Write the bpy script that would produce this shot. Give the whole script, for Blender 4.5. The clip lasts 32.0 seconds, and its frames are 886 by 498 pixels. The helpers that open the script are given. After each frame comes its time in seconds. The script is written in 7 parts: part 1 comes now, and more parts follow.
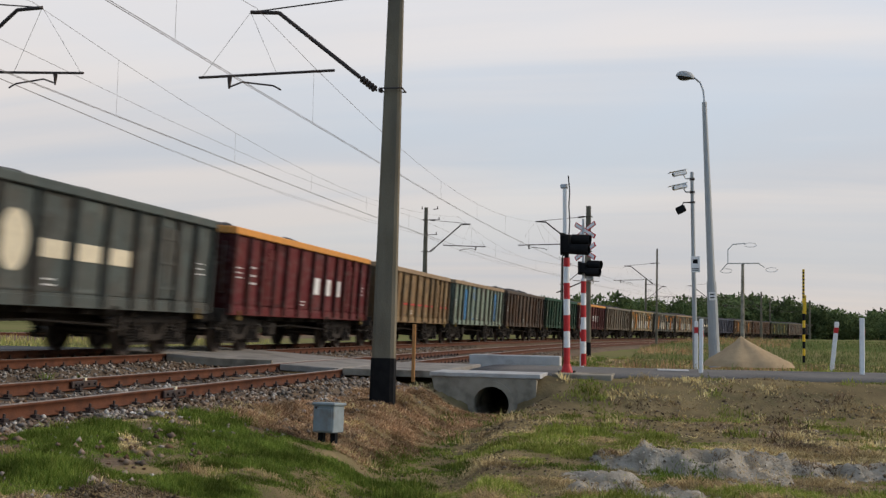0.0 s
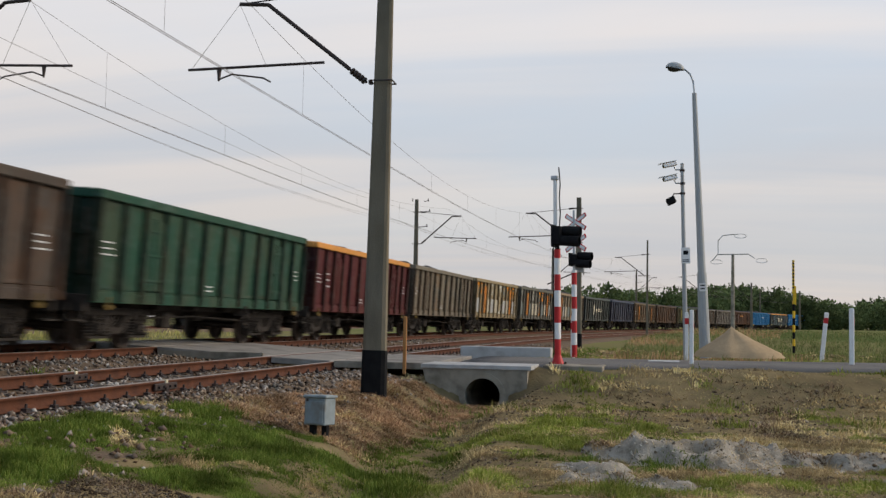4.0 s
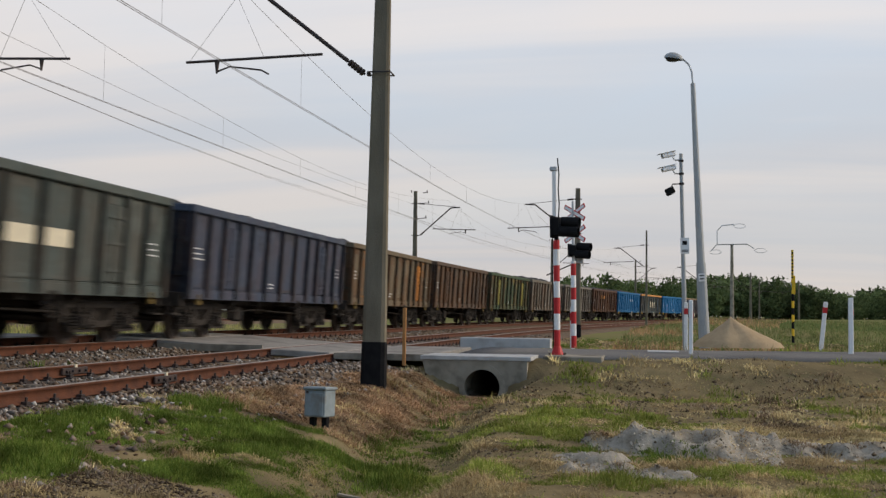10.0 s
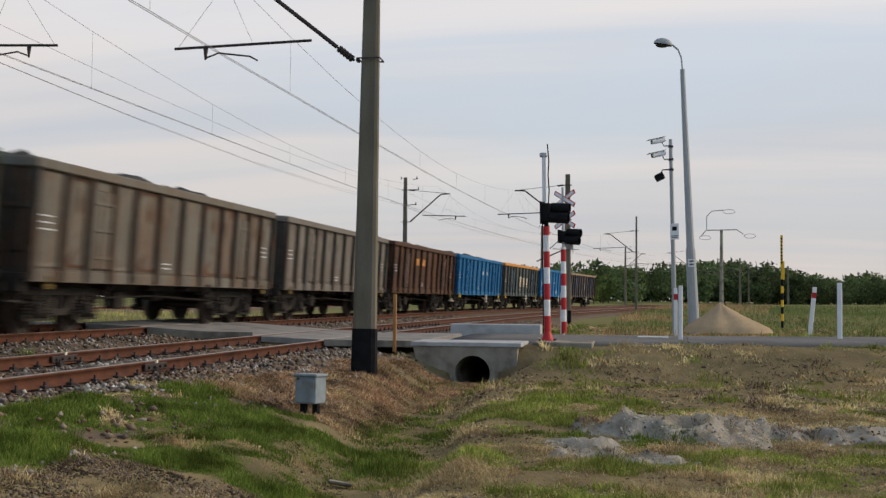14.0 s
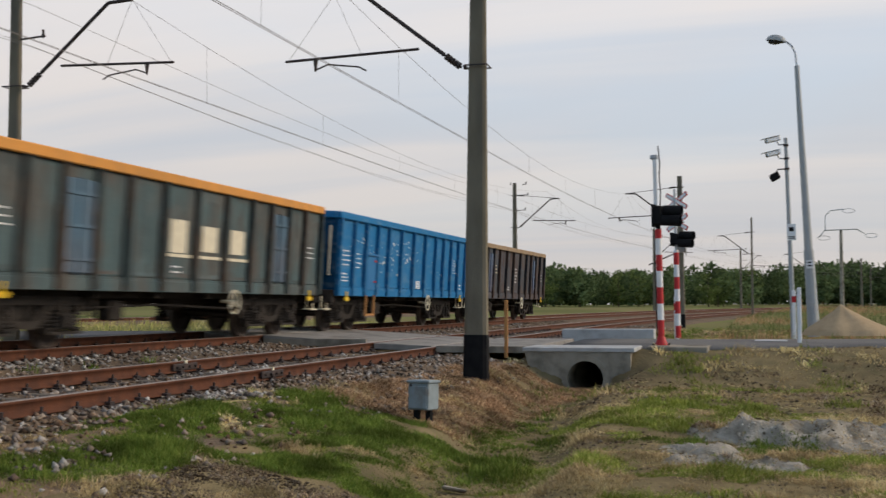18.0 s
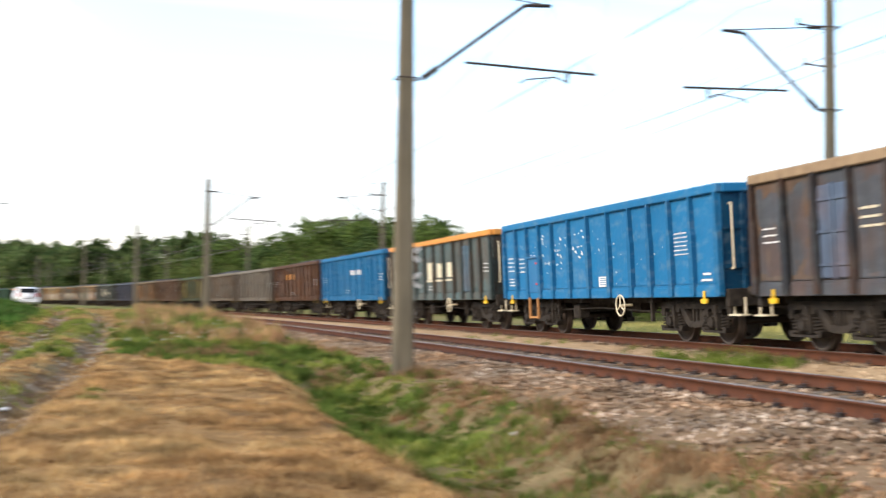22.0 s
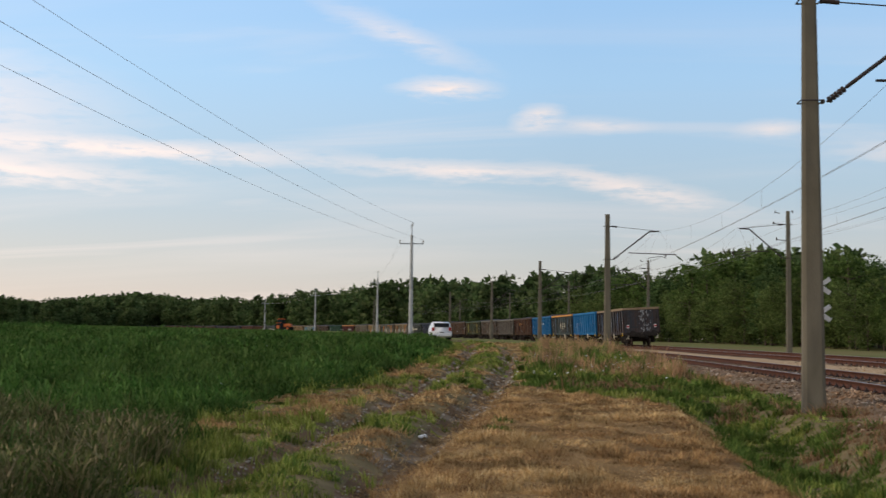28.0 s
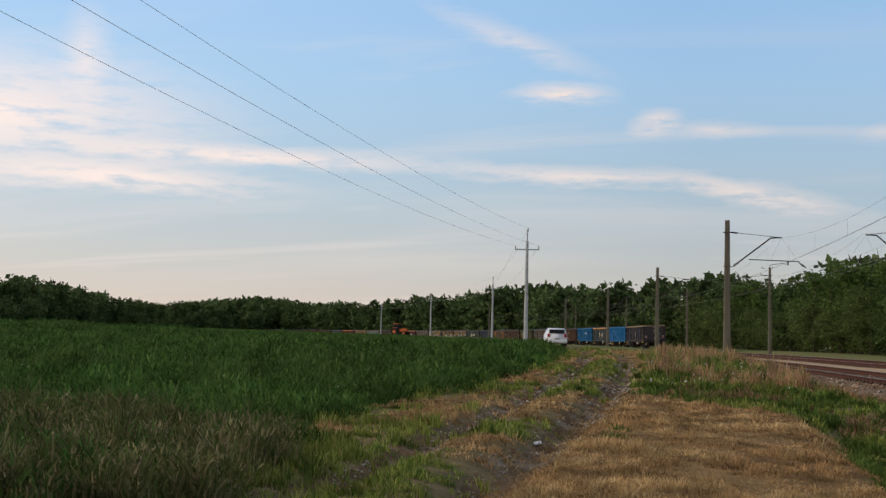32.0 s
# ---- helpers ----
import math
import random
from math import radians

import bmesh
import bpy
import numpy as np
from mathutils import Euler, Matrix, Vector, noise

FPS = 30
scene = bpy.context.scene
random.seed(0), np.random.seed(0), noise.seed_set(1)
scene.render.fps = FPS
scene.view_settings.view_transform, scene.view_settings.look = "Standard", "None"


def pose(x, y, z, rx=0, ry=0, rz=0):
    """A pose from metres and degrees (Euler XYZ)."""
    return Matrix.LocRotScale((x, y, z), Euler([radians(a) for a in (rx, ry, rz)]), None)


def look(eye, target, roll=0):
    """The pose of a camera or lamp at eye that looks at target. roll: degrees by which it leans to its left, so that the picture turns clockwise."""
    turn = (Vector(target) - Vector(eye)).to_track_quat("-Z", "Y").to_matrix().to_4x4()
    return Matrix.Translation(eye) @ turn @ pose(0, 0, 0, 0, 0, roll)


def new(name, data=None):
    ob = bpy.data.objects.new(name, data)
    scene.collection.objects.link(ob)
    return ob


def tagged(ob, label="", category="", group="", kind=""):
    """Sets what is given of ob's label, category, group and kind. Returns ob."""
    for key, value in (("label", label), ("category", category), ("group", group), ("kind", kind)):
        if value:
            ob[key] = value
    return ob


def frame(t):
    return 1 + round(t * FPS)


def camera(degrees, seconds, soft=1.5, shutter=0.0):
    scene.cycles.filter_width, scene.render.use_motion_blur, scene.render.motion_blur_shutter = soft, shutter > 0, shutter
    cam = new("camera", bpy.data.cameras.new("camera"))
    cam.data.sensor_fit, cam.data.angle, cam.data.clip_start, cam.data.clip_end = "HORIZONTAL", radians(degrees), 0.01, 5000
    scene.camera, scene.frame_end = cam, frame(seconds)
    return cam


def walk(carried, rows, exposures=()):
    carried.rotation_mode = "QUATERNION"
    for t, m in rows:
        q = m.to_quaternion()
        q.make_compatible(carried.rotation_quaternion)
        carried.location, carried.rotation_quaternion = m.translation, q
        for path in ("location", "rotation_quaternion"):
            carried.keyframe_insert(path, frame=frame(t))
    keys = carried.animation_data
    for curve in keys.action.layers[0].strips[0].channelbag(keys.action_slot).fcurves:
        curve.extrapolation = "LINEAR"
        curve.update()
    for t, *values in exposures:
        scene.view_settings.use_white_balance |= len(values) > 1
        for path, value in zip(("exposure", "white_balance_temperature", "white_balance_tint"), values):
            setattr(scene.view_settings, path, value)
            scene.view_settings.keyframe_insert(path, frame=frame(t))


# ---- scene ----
# ---- camera ----
cam = camera(42.46, 32.0, soft=1.4, shutter=0.75)
EYE = (0.0, 0.0, 0.64)
# seconds, yaw, pitch, roll
PATH = [
    (0.0, -78.91, 4.04, -1.23),
    (0.5, -78.97, 3.97, -1.17),
    (1.0, -79.05, 3.92, -1.09),
    (1.5, -79.18, 3.89, -1.24),
    (2.0, -79.24, 3.85, -1.13),
    (2.5, -79.33, 3.81, -1.07),
    (3.0, -79.40, 3.77, -1.11),
    (3.5, -79.38, 3.72, -1.08),
    (5.5, -79.34, 3.48, -0.78),
    (6.0, -79.39, 3.46, -0.86),
    (6.5, -79.40, 3.45, -0.73),
    (7.0, -79.33, 3.44, -0.59),
    (7.5, -79.27, 3.37, -0.69),
    (8.0, -79.31, 3.33, -0.86),
    (8.5, -79.35, 3.34, -0.82),
    (9.0, -79.35, 3.29, -0.77),
    (9.5, -79.38, 3.27, -0.73),
    (10.0, -79.39, 3.22, -0.72),
    (10.5, -79.44, 3.12, -0.64),
    (11.0, -79.58, 3.01, -0.70),
    (11.5, -79.62, 2.90, -0.70),
    (12.0, -79.67, 2.77, -0.69),
    (12.5, -79.67, 2.71, -0.66),
    (13.0, -79.74, 2.63, -0.64),
    (13.5, -79.86, 2.57, -0.56),
    (15.5, -79.64, 2.50, -0.25),
    (16.0, -79.31, 2.55, -0.16),
    (16.5, -78.97, 2.55, 0.01),
    (17.0, -78.15, 2.51, 0.17),
    (17.5, -76.49, 2.71, -0.01),
    (18.0, -74.31, 2.82, 0.16),
    (18.5, -72.00, 2.67, -0.32),
    (19.0, -62.87, 2.94, 0.04),
    (19.3, -54.53, 3.67, -0.03),
    (19.5, -47.97, 3.64, -0.96),
    (20.0, -26.87, 3.15, -0.58),
    (20.5, 7.36, 3.57, -0.48),
    (21.0, 44.25, 3.37, -0.57),
    (21.5, 65.90, 3.03, -0.11),
    (22.0, 75.66, 2.91, -0.62),
    (22.5, 80.76, 2.93, -0.65),
    (23.0, 83.66, 3.45, -0.63),
    (23.5, 84.38, 3.57, -0.70),
    (24.0, 85.18, 3.55, -0.63),
    (24.5, 85.49, 3.52, -0.47),
    (26.5, 90.20, 3.80, -0.65),
    (27.0, 92.30, 4.17, -0.72),
    (27.5, 94.00, 4.38, -0.82),
    (28.0, 95.58, 4.38, -0.71),
    (28.5, 96.92, 4.39, -0.94),
    (29.0, 98.29, 4.39, -0.84),
    (29.5, 99.66, 4.27, -0.75),
    (30.0, 100.58, 4.33, -0.99),
    (30.5, 100.83, 4.38, -1.28),
    (31.0, 101.07, 4.47, -1.36),
    (31.5, 101.29, 4.51, -1.43),
    (32.0, 101.34, 4.57, -1.33),
]
EXPO = [(t, e, k, 12) for t, e, k in ((0, 0.02, 6950), (17, 0.02, 6950), (18.5, 0.05, 7000), (19.2, 0.2, 7050), (20, 0.45, 7000), (20.5, 0.98, 7300), (21, 1.12, 7250), (21.5, 1.15, 7100), (22, 1.02, 6850), (23, 0.5, 6850), (24, 0.12, 6800), (26.5, -0.18, 6750), (28, -0.26, 6700), (32, -0.42, 6700))]
walk(cam, [(t, pose(*EYE, 90 + p, r, a)) for t, a, p, r in PATH], EXPO)

# ---- sky and sun ----
SUN_AZ, SUN_EL = -163.0, 27.0  # degrees counter-clockwise from +y, seen from above


def make_world():
    w = bpy.data.worlds.new("sky")
    scene.world = w
    w.use_nodes = True
    nt = w.node_tree
    nt.nodes.clear()
    N = nt.nodes.new
    out, bg = N("ShaderNodeOutputWorld"), N("ShaderNodeBackground")
    sky = N("ShaderNodeTexSky")
    sky.sky_type, sky.sun_disc = "NISHITA", False
    sky.sun_elevation, sky.sun_rotation = radians(SUN_EL), radians(-SUN_AZ)
    sky.air_density, sky.dust_density, sky.ozone_density = 1.0, 0.4, 2.5
    co = N("ShaderNodeTexCoord")
    sep = N("ShaderNodeSeparateXYZ")
    nt.links.new(co.outputs["Generated"], sep.inputs[0])

    def m(op, a, b=None, c=None, clamp=False):
        n = N("ShaderNodeMath")
        n.operation, n.use_clamp = op, clamp
        for i, v in enumerate((a, b, c)):
            if v is None:
                continue
            if isinstance(v, (int, float)):
                n.inputs[i].default_value = v
            else:
                nt.links.new(v, n.inputs[i])
        return n.outputs[0]

    z = m("MAXIMUM", sep.outputs[2], 0.0)
    h = m("ADD", z, 0.16)
    cx, cy = m("DIVIDE", sep.outputs[0], h), m("DIVIDE", sep.outputs[1], h)
    comb = N("ShaderNodeCombineXYZ")
    nt.links.new(cx, comb.inputs[0])
    nt.links.new(cy, comb.inputs[1])

    def cloud(scale, detail, lo, hi, off):
        mp = N("ShaderNodeMapping")
        mp.inputs["Scale"].default_value = scale
        mp.inputs["Location"].default_value = off
        nt.links.new(comb.outputs[0], mp.inputs[0])
        no = N("ShaderNodeTexNoise")
        no.inputs["Scale"].default_value, no.inputs["Detail"].default_value = 1.0, detail
        no.inputs["Roughness"].default_value, no.inputs["Distortion"].default_value = 0.52, 0.6
        nt.links.new(mp.outputs[0], no.inputs["Vector"])
        r = N("ShaderNodeMapRange")
        r.interpolation_type = "SMOOTHSTEP"
        r.inputs[1].default_value, r.inputs[2].default_value = lo, hi
        nt.links.new(no.outputs["Fac"], r.inputs[0])
        return r.outputs[0]

    east = N("ShaderNodeMapRange")  # a closed veil on the side of +x that thins out towards -x
    east.interpolation_type = "SMOOTHSTEP"
    east.inputs[1].default_value, east.inputs[2].default_value = 0.0, 0.85
    nt.links.new(sep.outputs[0], east.inputs[0])
    low = N("ShaderNodeMapRange")  # streaks thin out towards the zenith
    low.inputs[1].default_value, low.inputs[2].default_value, low.inputs[3].default_value, low.inputs[4].default_value = 0.22, 0.45, 1.0, 0.35
    nt.links.new(z, low.inputs[0])
    wisps = m("MAXIMUM", cloud((1.5, 0.30, 1), 6, 0.47, 0.74, (3.1, 1.7, 0)), cloud((3.4, 0.75, 1), 6, 0.52, 0.74, (1.3, 5.7, 0)))
    wisps = m("MULTIPLY", wisps, low.outputs[0])
    veil = cloud((0.5, 0.5, 1), 4, 0.25, 0.75, (0.4, 2.2, 0))
    closed = m("MULTIPLY", east.outputs[0], m("MULTIPLY_ADD", veil, 0.3, 0.68))
    wisps = m("MULTIPLY", wisps, 0.22)
    # evening streaks over the field: bearing, height, half length, half depth, slope, density
    deg = 180 / math.pi
    bear = m("MULTIPLY", m("ARCTAN2", m("MULTIPLY", sep.outputs[0], -1.0), sep.outputs[1]), deg)
    high = m("MULTIPLY", m("ARCSINE", sep.outputs[2]), deg)
    flat = N("ShaderNodeCombineXYZ")
    nt.links.new(m("MULTIPLY", bear, 0.36), flat.inputs[0])
    nt.links.new(m("MULTIPLY", high, 1.7), flat.inputs[1])
    fray = N("ShaderNodeTexNoise")
    fray.inputs["Scale"].default_value, fray.inputs["Detail"].default_value, fray.inputs["Roughness"].default_value = 1.0, 8, 0.6
    nt.links.new(flat.outputs[0], fray.inputs["Vector"])
    stir = m("MULTIPLY_ADD", fray.outputs["Fac"], 1.5, -0.75)
    for b0, h0, wb, wh, slope, dens in (
            (95.6, 12.4, 3.4, 0.75, 0.0, 0.95), (90.9, 11.0, 1.7, 0.8, -0.15, 1.0), (88.0, 10.6, 3.6, 0.5, 0.05, 0.55),
            (111.5, 8.9, 15.0, 0.75, 0.01, 0.85), (117.5, 7.6, 11.0, 1.0, 0.02, 0.9), (94.5, 8.3, 9.5, 0.7, 0.04, 0.8), (86.0, 7.4, 6.5, 0.85, 0.2, 0.9),
            (119.3, 13.2, 1.5, 3.0, 0.0, 0.55), (98.0, 15.0, 6.0, 0.9, 0.35, 0.45), (123.0, 10.3, 14.0, 4.2, 0.0, 0.85),
            (66.5, 12.2, 3.8, 1.5, 0.75, 0.85), (70.5, 8.6, 8.0, 0.8, 0.08, 0.8), (79.4, 10.2, 2.4, 0.6, 0.0, 0.6)):
        da = m("SUBTRACT", bear, b0)
        dh = m("SUBTRACT", m("SUBTRACT", high, h0), m("MULTIPLY", da, slope))
        dh = m("ADD", dh, m("MULTIPLY", stir, 1.1 * min(1.0, wh)))
        q = m("ADD", m("POWER", m("DIVIDE", da, wb), 2.0), m("POWER", m("DIVIDE", dh, wh), 2.0))
        body = m("SUBTRACT", 1.0, m("SQRT", q), clamp=True)
        body = m("MULTIPLY", m("MULTIPLY_ADD", stir, 2.6, 0.95, clamp=True), m("MULTIPLY", m("POWER", body, 1.3), dens * 1.15), clamp=True)
        wisps = m("SUBTRACT", 1.0, m("MULTIPLY", m("SUBTRACT", 1.0, wisps, clamp=True), m("SUBTRACT", 1.0, body, clamp=True)), clamp=True)
    tint = N("ShaderNodeMix")
    tint.data_type = "RGBA"
    tint.inputs[6].default_value = (0.58, 0.63, 0.71, 1)
    tint.inputs[7].default_value = (0.78, 0.745, 0.735, 1)
    nt.links.new(m("MULTIPLY", cloud((1.5, 0.22, 1), 5, 0.36, 0.70, (7, 1, 0)), 0.8), tint.inputs[0])
    lift = N("ShaderNodeVectorMath")
    lift.operation = "SCALE"
    nt.links.new(sky.outputs[0], lift.inputs[0])
    lift.inputs["Scale"].default_value = 0.12
    haze = N("ShaderNodeValToRGB")  # bright evening haze over the clear sky, by height
    el = haze.color_ramp.elements
    el[0].position, el[0].color = 0.0, (0.85, 0.70, 0.62, 1)
    el[1].position, el[1].color = 1.0, (0.34, 0.40, 0.52, 1)
    for ps, c in ((0.06, (0.70, 0.72, 0.71, 1)), (0.13, (0.56, 0.75, 0.90, 1)), (0.22, (0.50, 0.81, 1.14, 1)), (0.34, (0.38, 0.74, 1.24, 1)), (0.5, (0.40, 0.50, 0.68, 1))):
        e = el.new(ps)
        e.color = c
    nt.links.new(z, haze.inputs[0])
    clear = N("ShaderNodeMix")
    clear.data_type = "RGBA"
    clear.inputs[0].default_value = 0.85
    nt.links.new(lift.outputs[0], clear.inputs[6])
    nt.links.new(haze.outputs[0], clear.inputs[7])
    mix = N("ShaderNodeMix")
    mix.data_type = "RGBA"
    nt.links.new(closed, mix.inputs[0])
    pale = N("ShaderNodeMix")  # white to peach streaks in the open sky
    pale.data_type = "RGBA"
    pale.inputs[7].default_value = (1.10, 0.99, 0.95, 1)
    nt.links.new(wisps, pale.inputs[0])
    nt.links.new(clear.outputs[2], pale.inputs[6])
    west = N("ShaderNodeMapRange")  # the evening sky grows brighter and warmer towards the set sun's side
    west.inputs[1].default_value, west.inputs[2].default_value = 0.62, 1.0
    nt.links.new(m("ADD", m("MULTIPLY", sep.outputs[0], -0.643), m("MULTIPLY", sep.outputs[1], -0.766)), west.inputs[0])
    glow = N("ShaderNodeMix")
    glow.data_type = "RGBA"
    glow.inputs[6].default_value, glow.inputs[7].default_value = (1, 1, 1, 1), (1.28, 1.22, 1.18, 1)
    nt.links.new(west.outputs[0], glow.inputs[0])
    warm = N("ShaderNodeVectorMath")
    warm.operation = "MULTIPLY"
    nt.links.new(pale.outputs[2], warm.inputs[0])
    nt.links.new(glow.outputs[2], warm.inputs[1])
    nt.links.new(warm.outputs[0], mix.inputs[6])
    deep = N("ShaderNodeMapRange")  # the veil is thicker and greyer towards the horizon
    deep.inputs[1].default_value, deep.inputs[2].default_value, deep.inputs[3].default_value, deep.inputs[4].default_value = 0.0, 0.3, 0.80, 1.10
    nt.links.new(z, deep.inputs[0])
    grey = N("ShaderNodeVectorMath")
    grey.operation = "SCALE"
    nt.links.new(tint.outputs[2], grey.inputs[0])
    nt.links.new(deep.outputs[0], grey.inputs["Scale"])
    nt.links.new(grey.outputs[0], mix.inputs[7])
    nt.links.new(mix.outputs[2], bg.inputs[0])
    bg.inputs[1].default_value = 1.0
    nt.links.new(bg.outputs[0], out.inputs[0])


make_world()
sun = new("sun", bpy.data.lights.new("sun", "SUN"))
sun.data.energy, sun.data.angle, sun.data.color = 2.4, radians(25), (1.0, 0.86, 0.70)
_a, _e = radians(SUN_AZ), radians(SUN_EL)
sun.matrix_world = look((0, 0, 30), (math.sin(_a) * math.cos(_e) * 10, -math.cos(_a) * math.cos(_e) * 10, 30 - math.sin(_e) * 10))


# ---- materials ----
def mat(name, base, rough=0.8, metal=0.0, dark=None, scale=4.0, amount=0.5, bump=0.0, bscale=40.0, spec=0.25, stain=None, sscale=0.7, samount=0.0, stretch=None):
    """A surface: base colour, a second tone in patches, stains at a larger scale, fine relief."""
    m = bpy.data.materials.new(name)
    m.use_nodes = True
    nt = m.node_tree
    b = nt.nodes["Principled BSDF"]
    N, L = nt.nodes.new, nt.links.new
    b.inputs["Roughness"].default_value, b.inputs["Metallic"].default_value = rough, metal
    b.inputs["Specular IOR Level"].default_value = spec
    co = N("ShaderNodeTexCoord")
    vec = co.outputs["Object"]
    if stretch:
        mp = N("ShaderNodeMapping")
        mp.inputs["Scale"].default_value = stretch
        L(vec, mp.inputs[0])
        vec = mp.outputs[0]

    def noi(s, d=5):
        n = N("ShaderNodeTexNoise")
        n.inputs["Scale"].default_value, n.inputs["Detail"].default_value = s, d
        L(vec, n.inputs["Vector"])
        return n.outputs["Fac"]

    def ramp(f, lo, hi):
        r = N("ShaderNodeMapRange")
        r.inputs[1].default_value, r.inputs[2].default_value = lo, hi
        L(f, r.inputs[0])
        return r.outputs[0]

    def mix(f, a, c, k):
        x = N("ShaderNodeMix")
        x.data_type = "RGBA"
        s = N("ShaderNodeMath")
        s.operation = "MULTIPLY"
        s.inputs[1].default_value = k
        L(f, s.inputs[0])
        L(s.outputs[0], x.inputs[0])
        for i, v in ((6, a), (7, c)):
            if isinstance(v, tuple):
                x.inputs[i].default_value = (*v, 1)
            else:
                L(v, x.inputs[i])
        return x.outputs[2]

    if dark is None:
        dark = tuple(v * 0.55 for v in base)
    col = mix(ramp(noi(scale), 0.35, 0.68), base, dark, amount)
    if stain:
        col = mix(ramp(noi(sscale, 6), 0.48, 0.66), col, stain, samount)
    L(col, b.inputs["Base Color"])
    if bump:
        bp = N("ShaderNodeBump")
        bp.inputs["Strength"].default_value, bp.inputs["Distance"].default_value = bump, 0.02
        L(noi(bscale, 6), bp.inputs["Height"])
        L(bp.outputs[0], b.inputs["Normal"])
    return m


def island_mat(name, tones, rough=0.85, patch=None, pscale=0.25, plo=0.42, phi=0.6, trans=0.0, drift=1.6):
    """Small pieces in one mesh: each takes a tone of its own; patch: a second set of tones in drifts."""
    m = bpy.data.materials.new(name)
    m.use_nodes = True
    nt = m.node_tree
    b = nt.nodes["Principled BSDF"]
    N, L = nt.nodes.new, nt.links.new
    b.inputs["Roughness"].default_value = rough
    b.inputs["Specular IOR Level"].default_value = 0.02
    g = N("ShaderNodeNewGeometry")

    def ramp(ts):
        r = N("ShaderNodeValToRGB")
        e = r.color_ramp.elements
        while len(e) < len(ts):
            e.new(0.5)
        for i, c in enumerate(ts):
            e[i].position, e[i].color = i / max(1, len(ts) - 1), (*c, 1)
        L(g.outputs["Random Per Island"], r.inputs[0])
        return r.outputs[0]

    col = ramp(tones)
    if patch:
        co, no, mr, x = N("ShaderNodeTexCoord"), N("ShaderNodeTexNoise"), N("ShaderNodeMapRange"), N("ShaderNodeMix")
        no.inputs["Scale"].default_value, no.inputs["Detail"].default_value = pscale, 5
        L(co.outputs["Object"], no.inputs["Vector"])
        mr.inputs[1].default_value, mr.inputs[2].default_value = plo, phi
        L(no.outputs["Fac"], mr.inputs[0])
        x.data_type = "RGBA"
        L(mr.outputs[0], x.inputs[0])
        L(col, x.inputs[6])
        L(ramp(patch), x.inputs[7])
        col = x.outputs[2]
    cd, dn, dr, dm = N("ShaderNodeTexCoord"), N("ShaderNodeTexNoise"), N("ShaderNodeMapRange"), N("ShaderNodeVectorMath")
    dn.inputs["Scale"].default_value, dn.inputs["Detail"].default_value = drift, 4
    L(cd.outputs["Object"], dn.inputs["Vector"])
    dr.inputs[1].default_value, dr.inputs[2].default_value, dr.inputs[3].default_value, dr.inputs[4].default_value = 0.34, 0.66, 0.45, 1.4
    L(dn.outputs["Fac"], dr.inputs[0])
    dm.operation = "SCALE"
    L(col, dm.inputs[0])
    L(dr.outputs[0], dm.inputs["Scale"])
    col = dm.outputs[0]
    L(col, b.inputs["Base Color"])
    if trans:
        tr, ms, out = N("ShaderNodeBsdfTranslucent"), N("ShaderNodeMixShader"), nt.nodes["Material Output"]
        L(col, tr.inputs[0])
        ms.inputs[0].default_value = trans
        L(b.outputs[0], ms.inputs[1])
        L(tr.outputs[0], ms.inputs[2])
        L(ms.outputs[0], out.inputs[0])
    return m


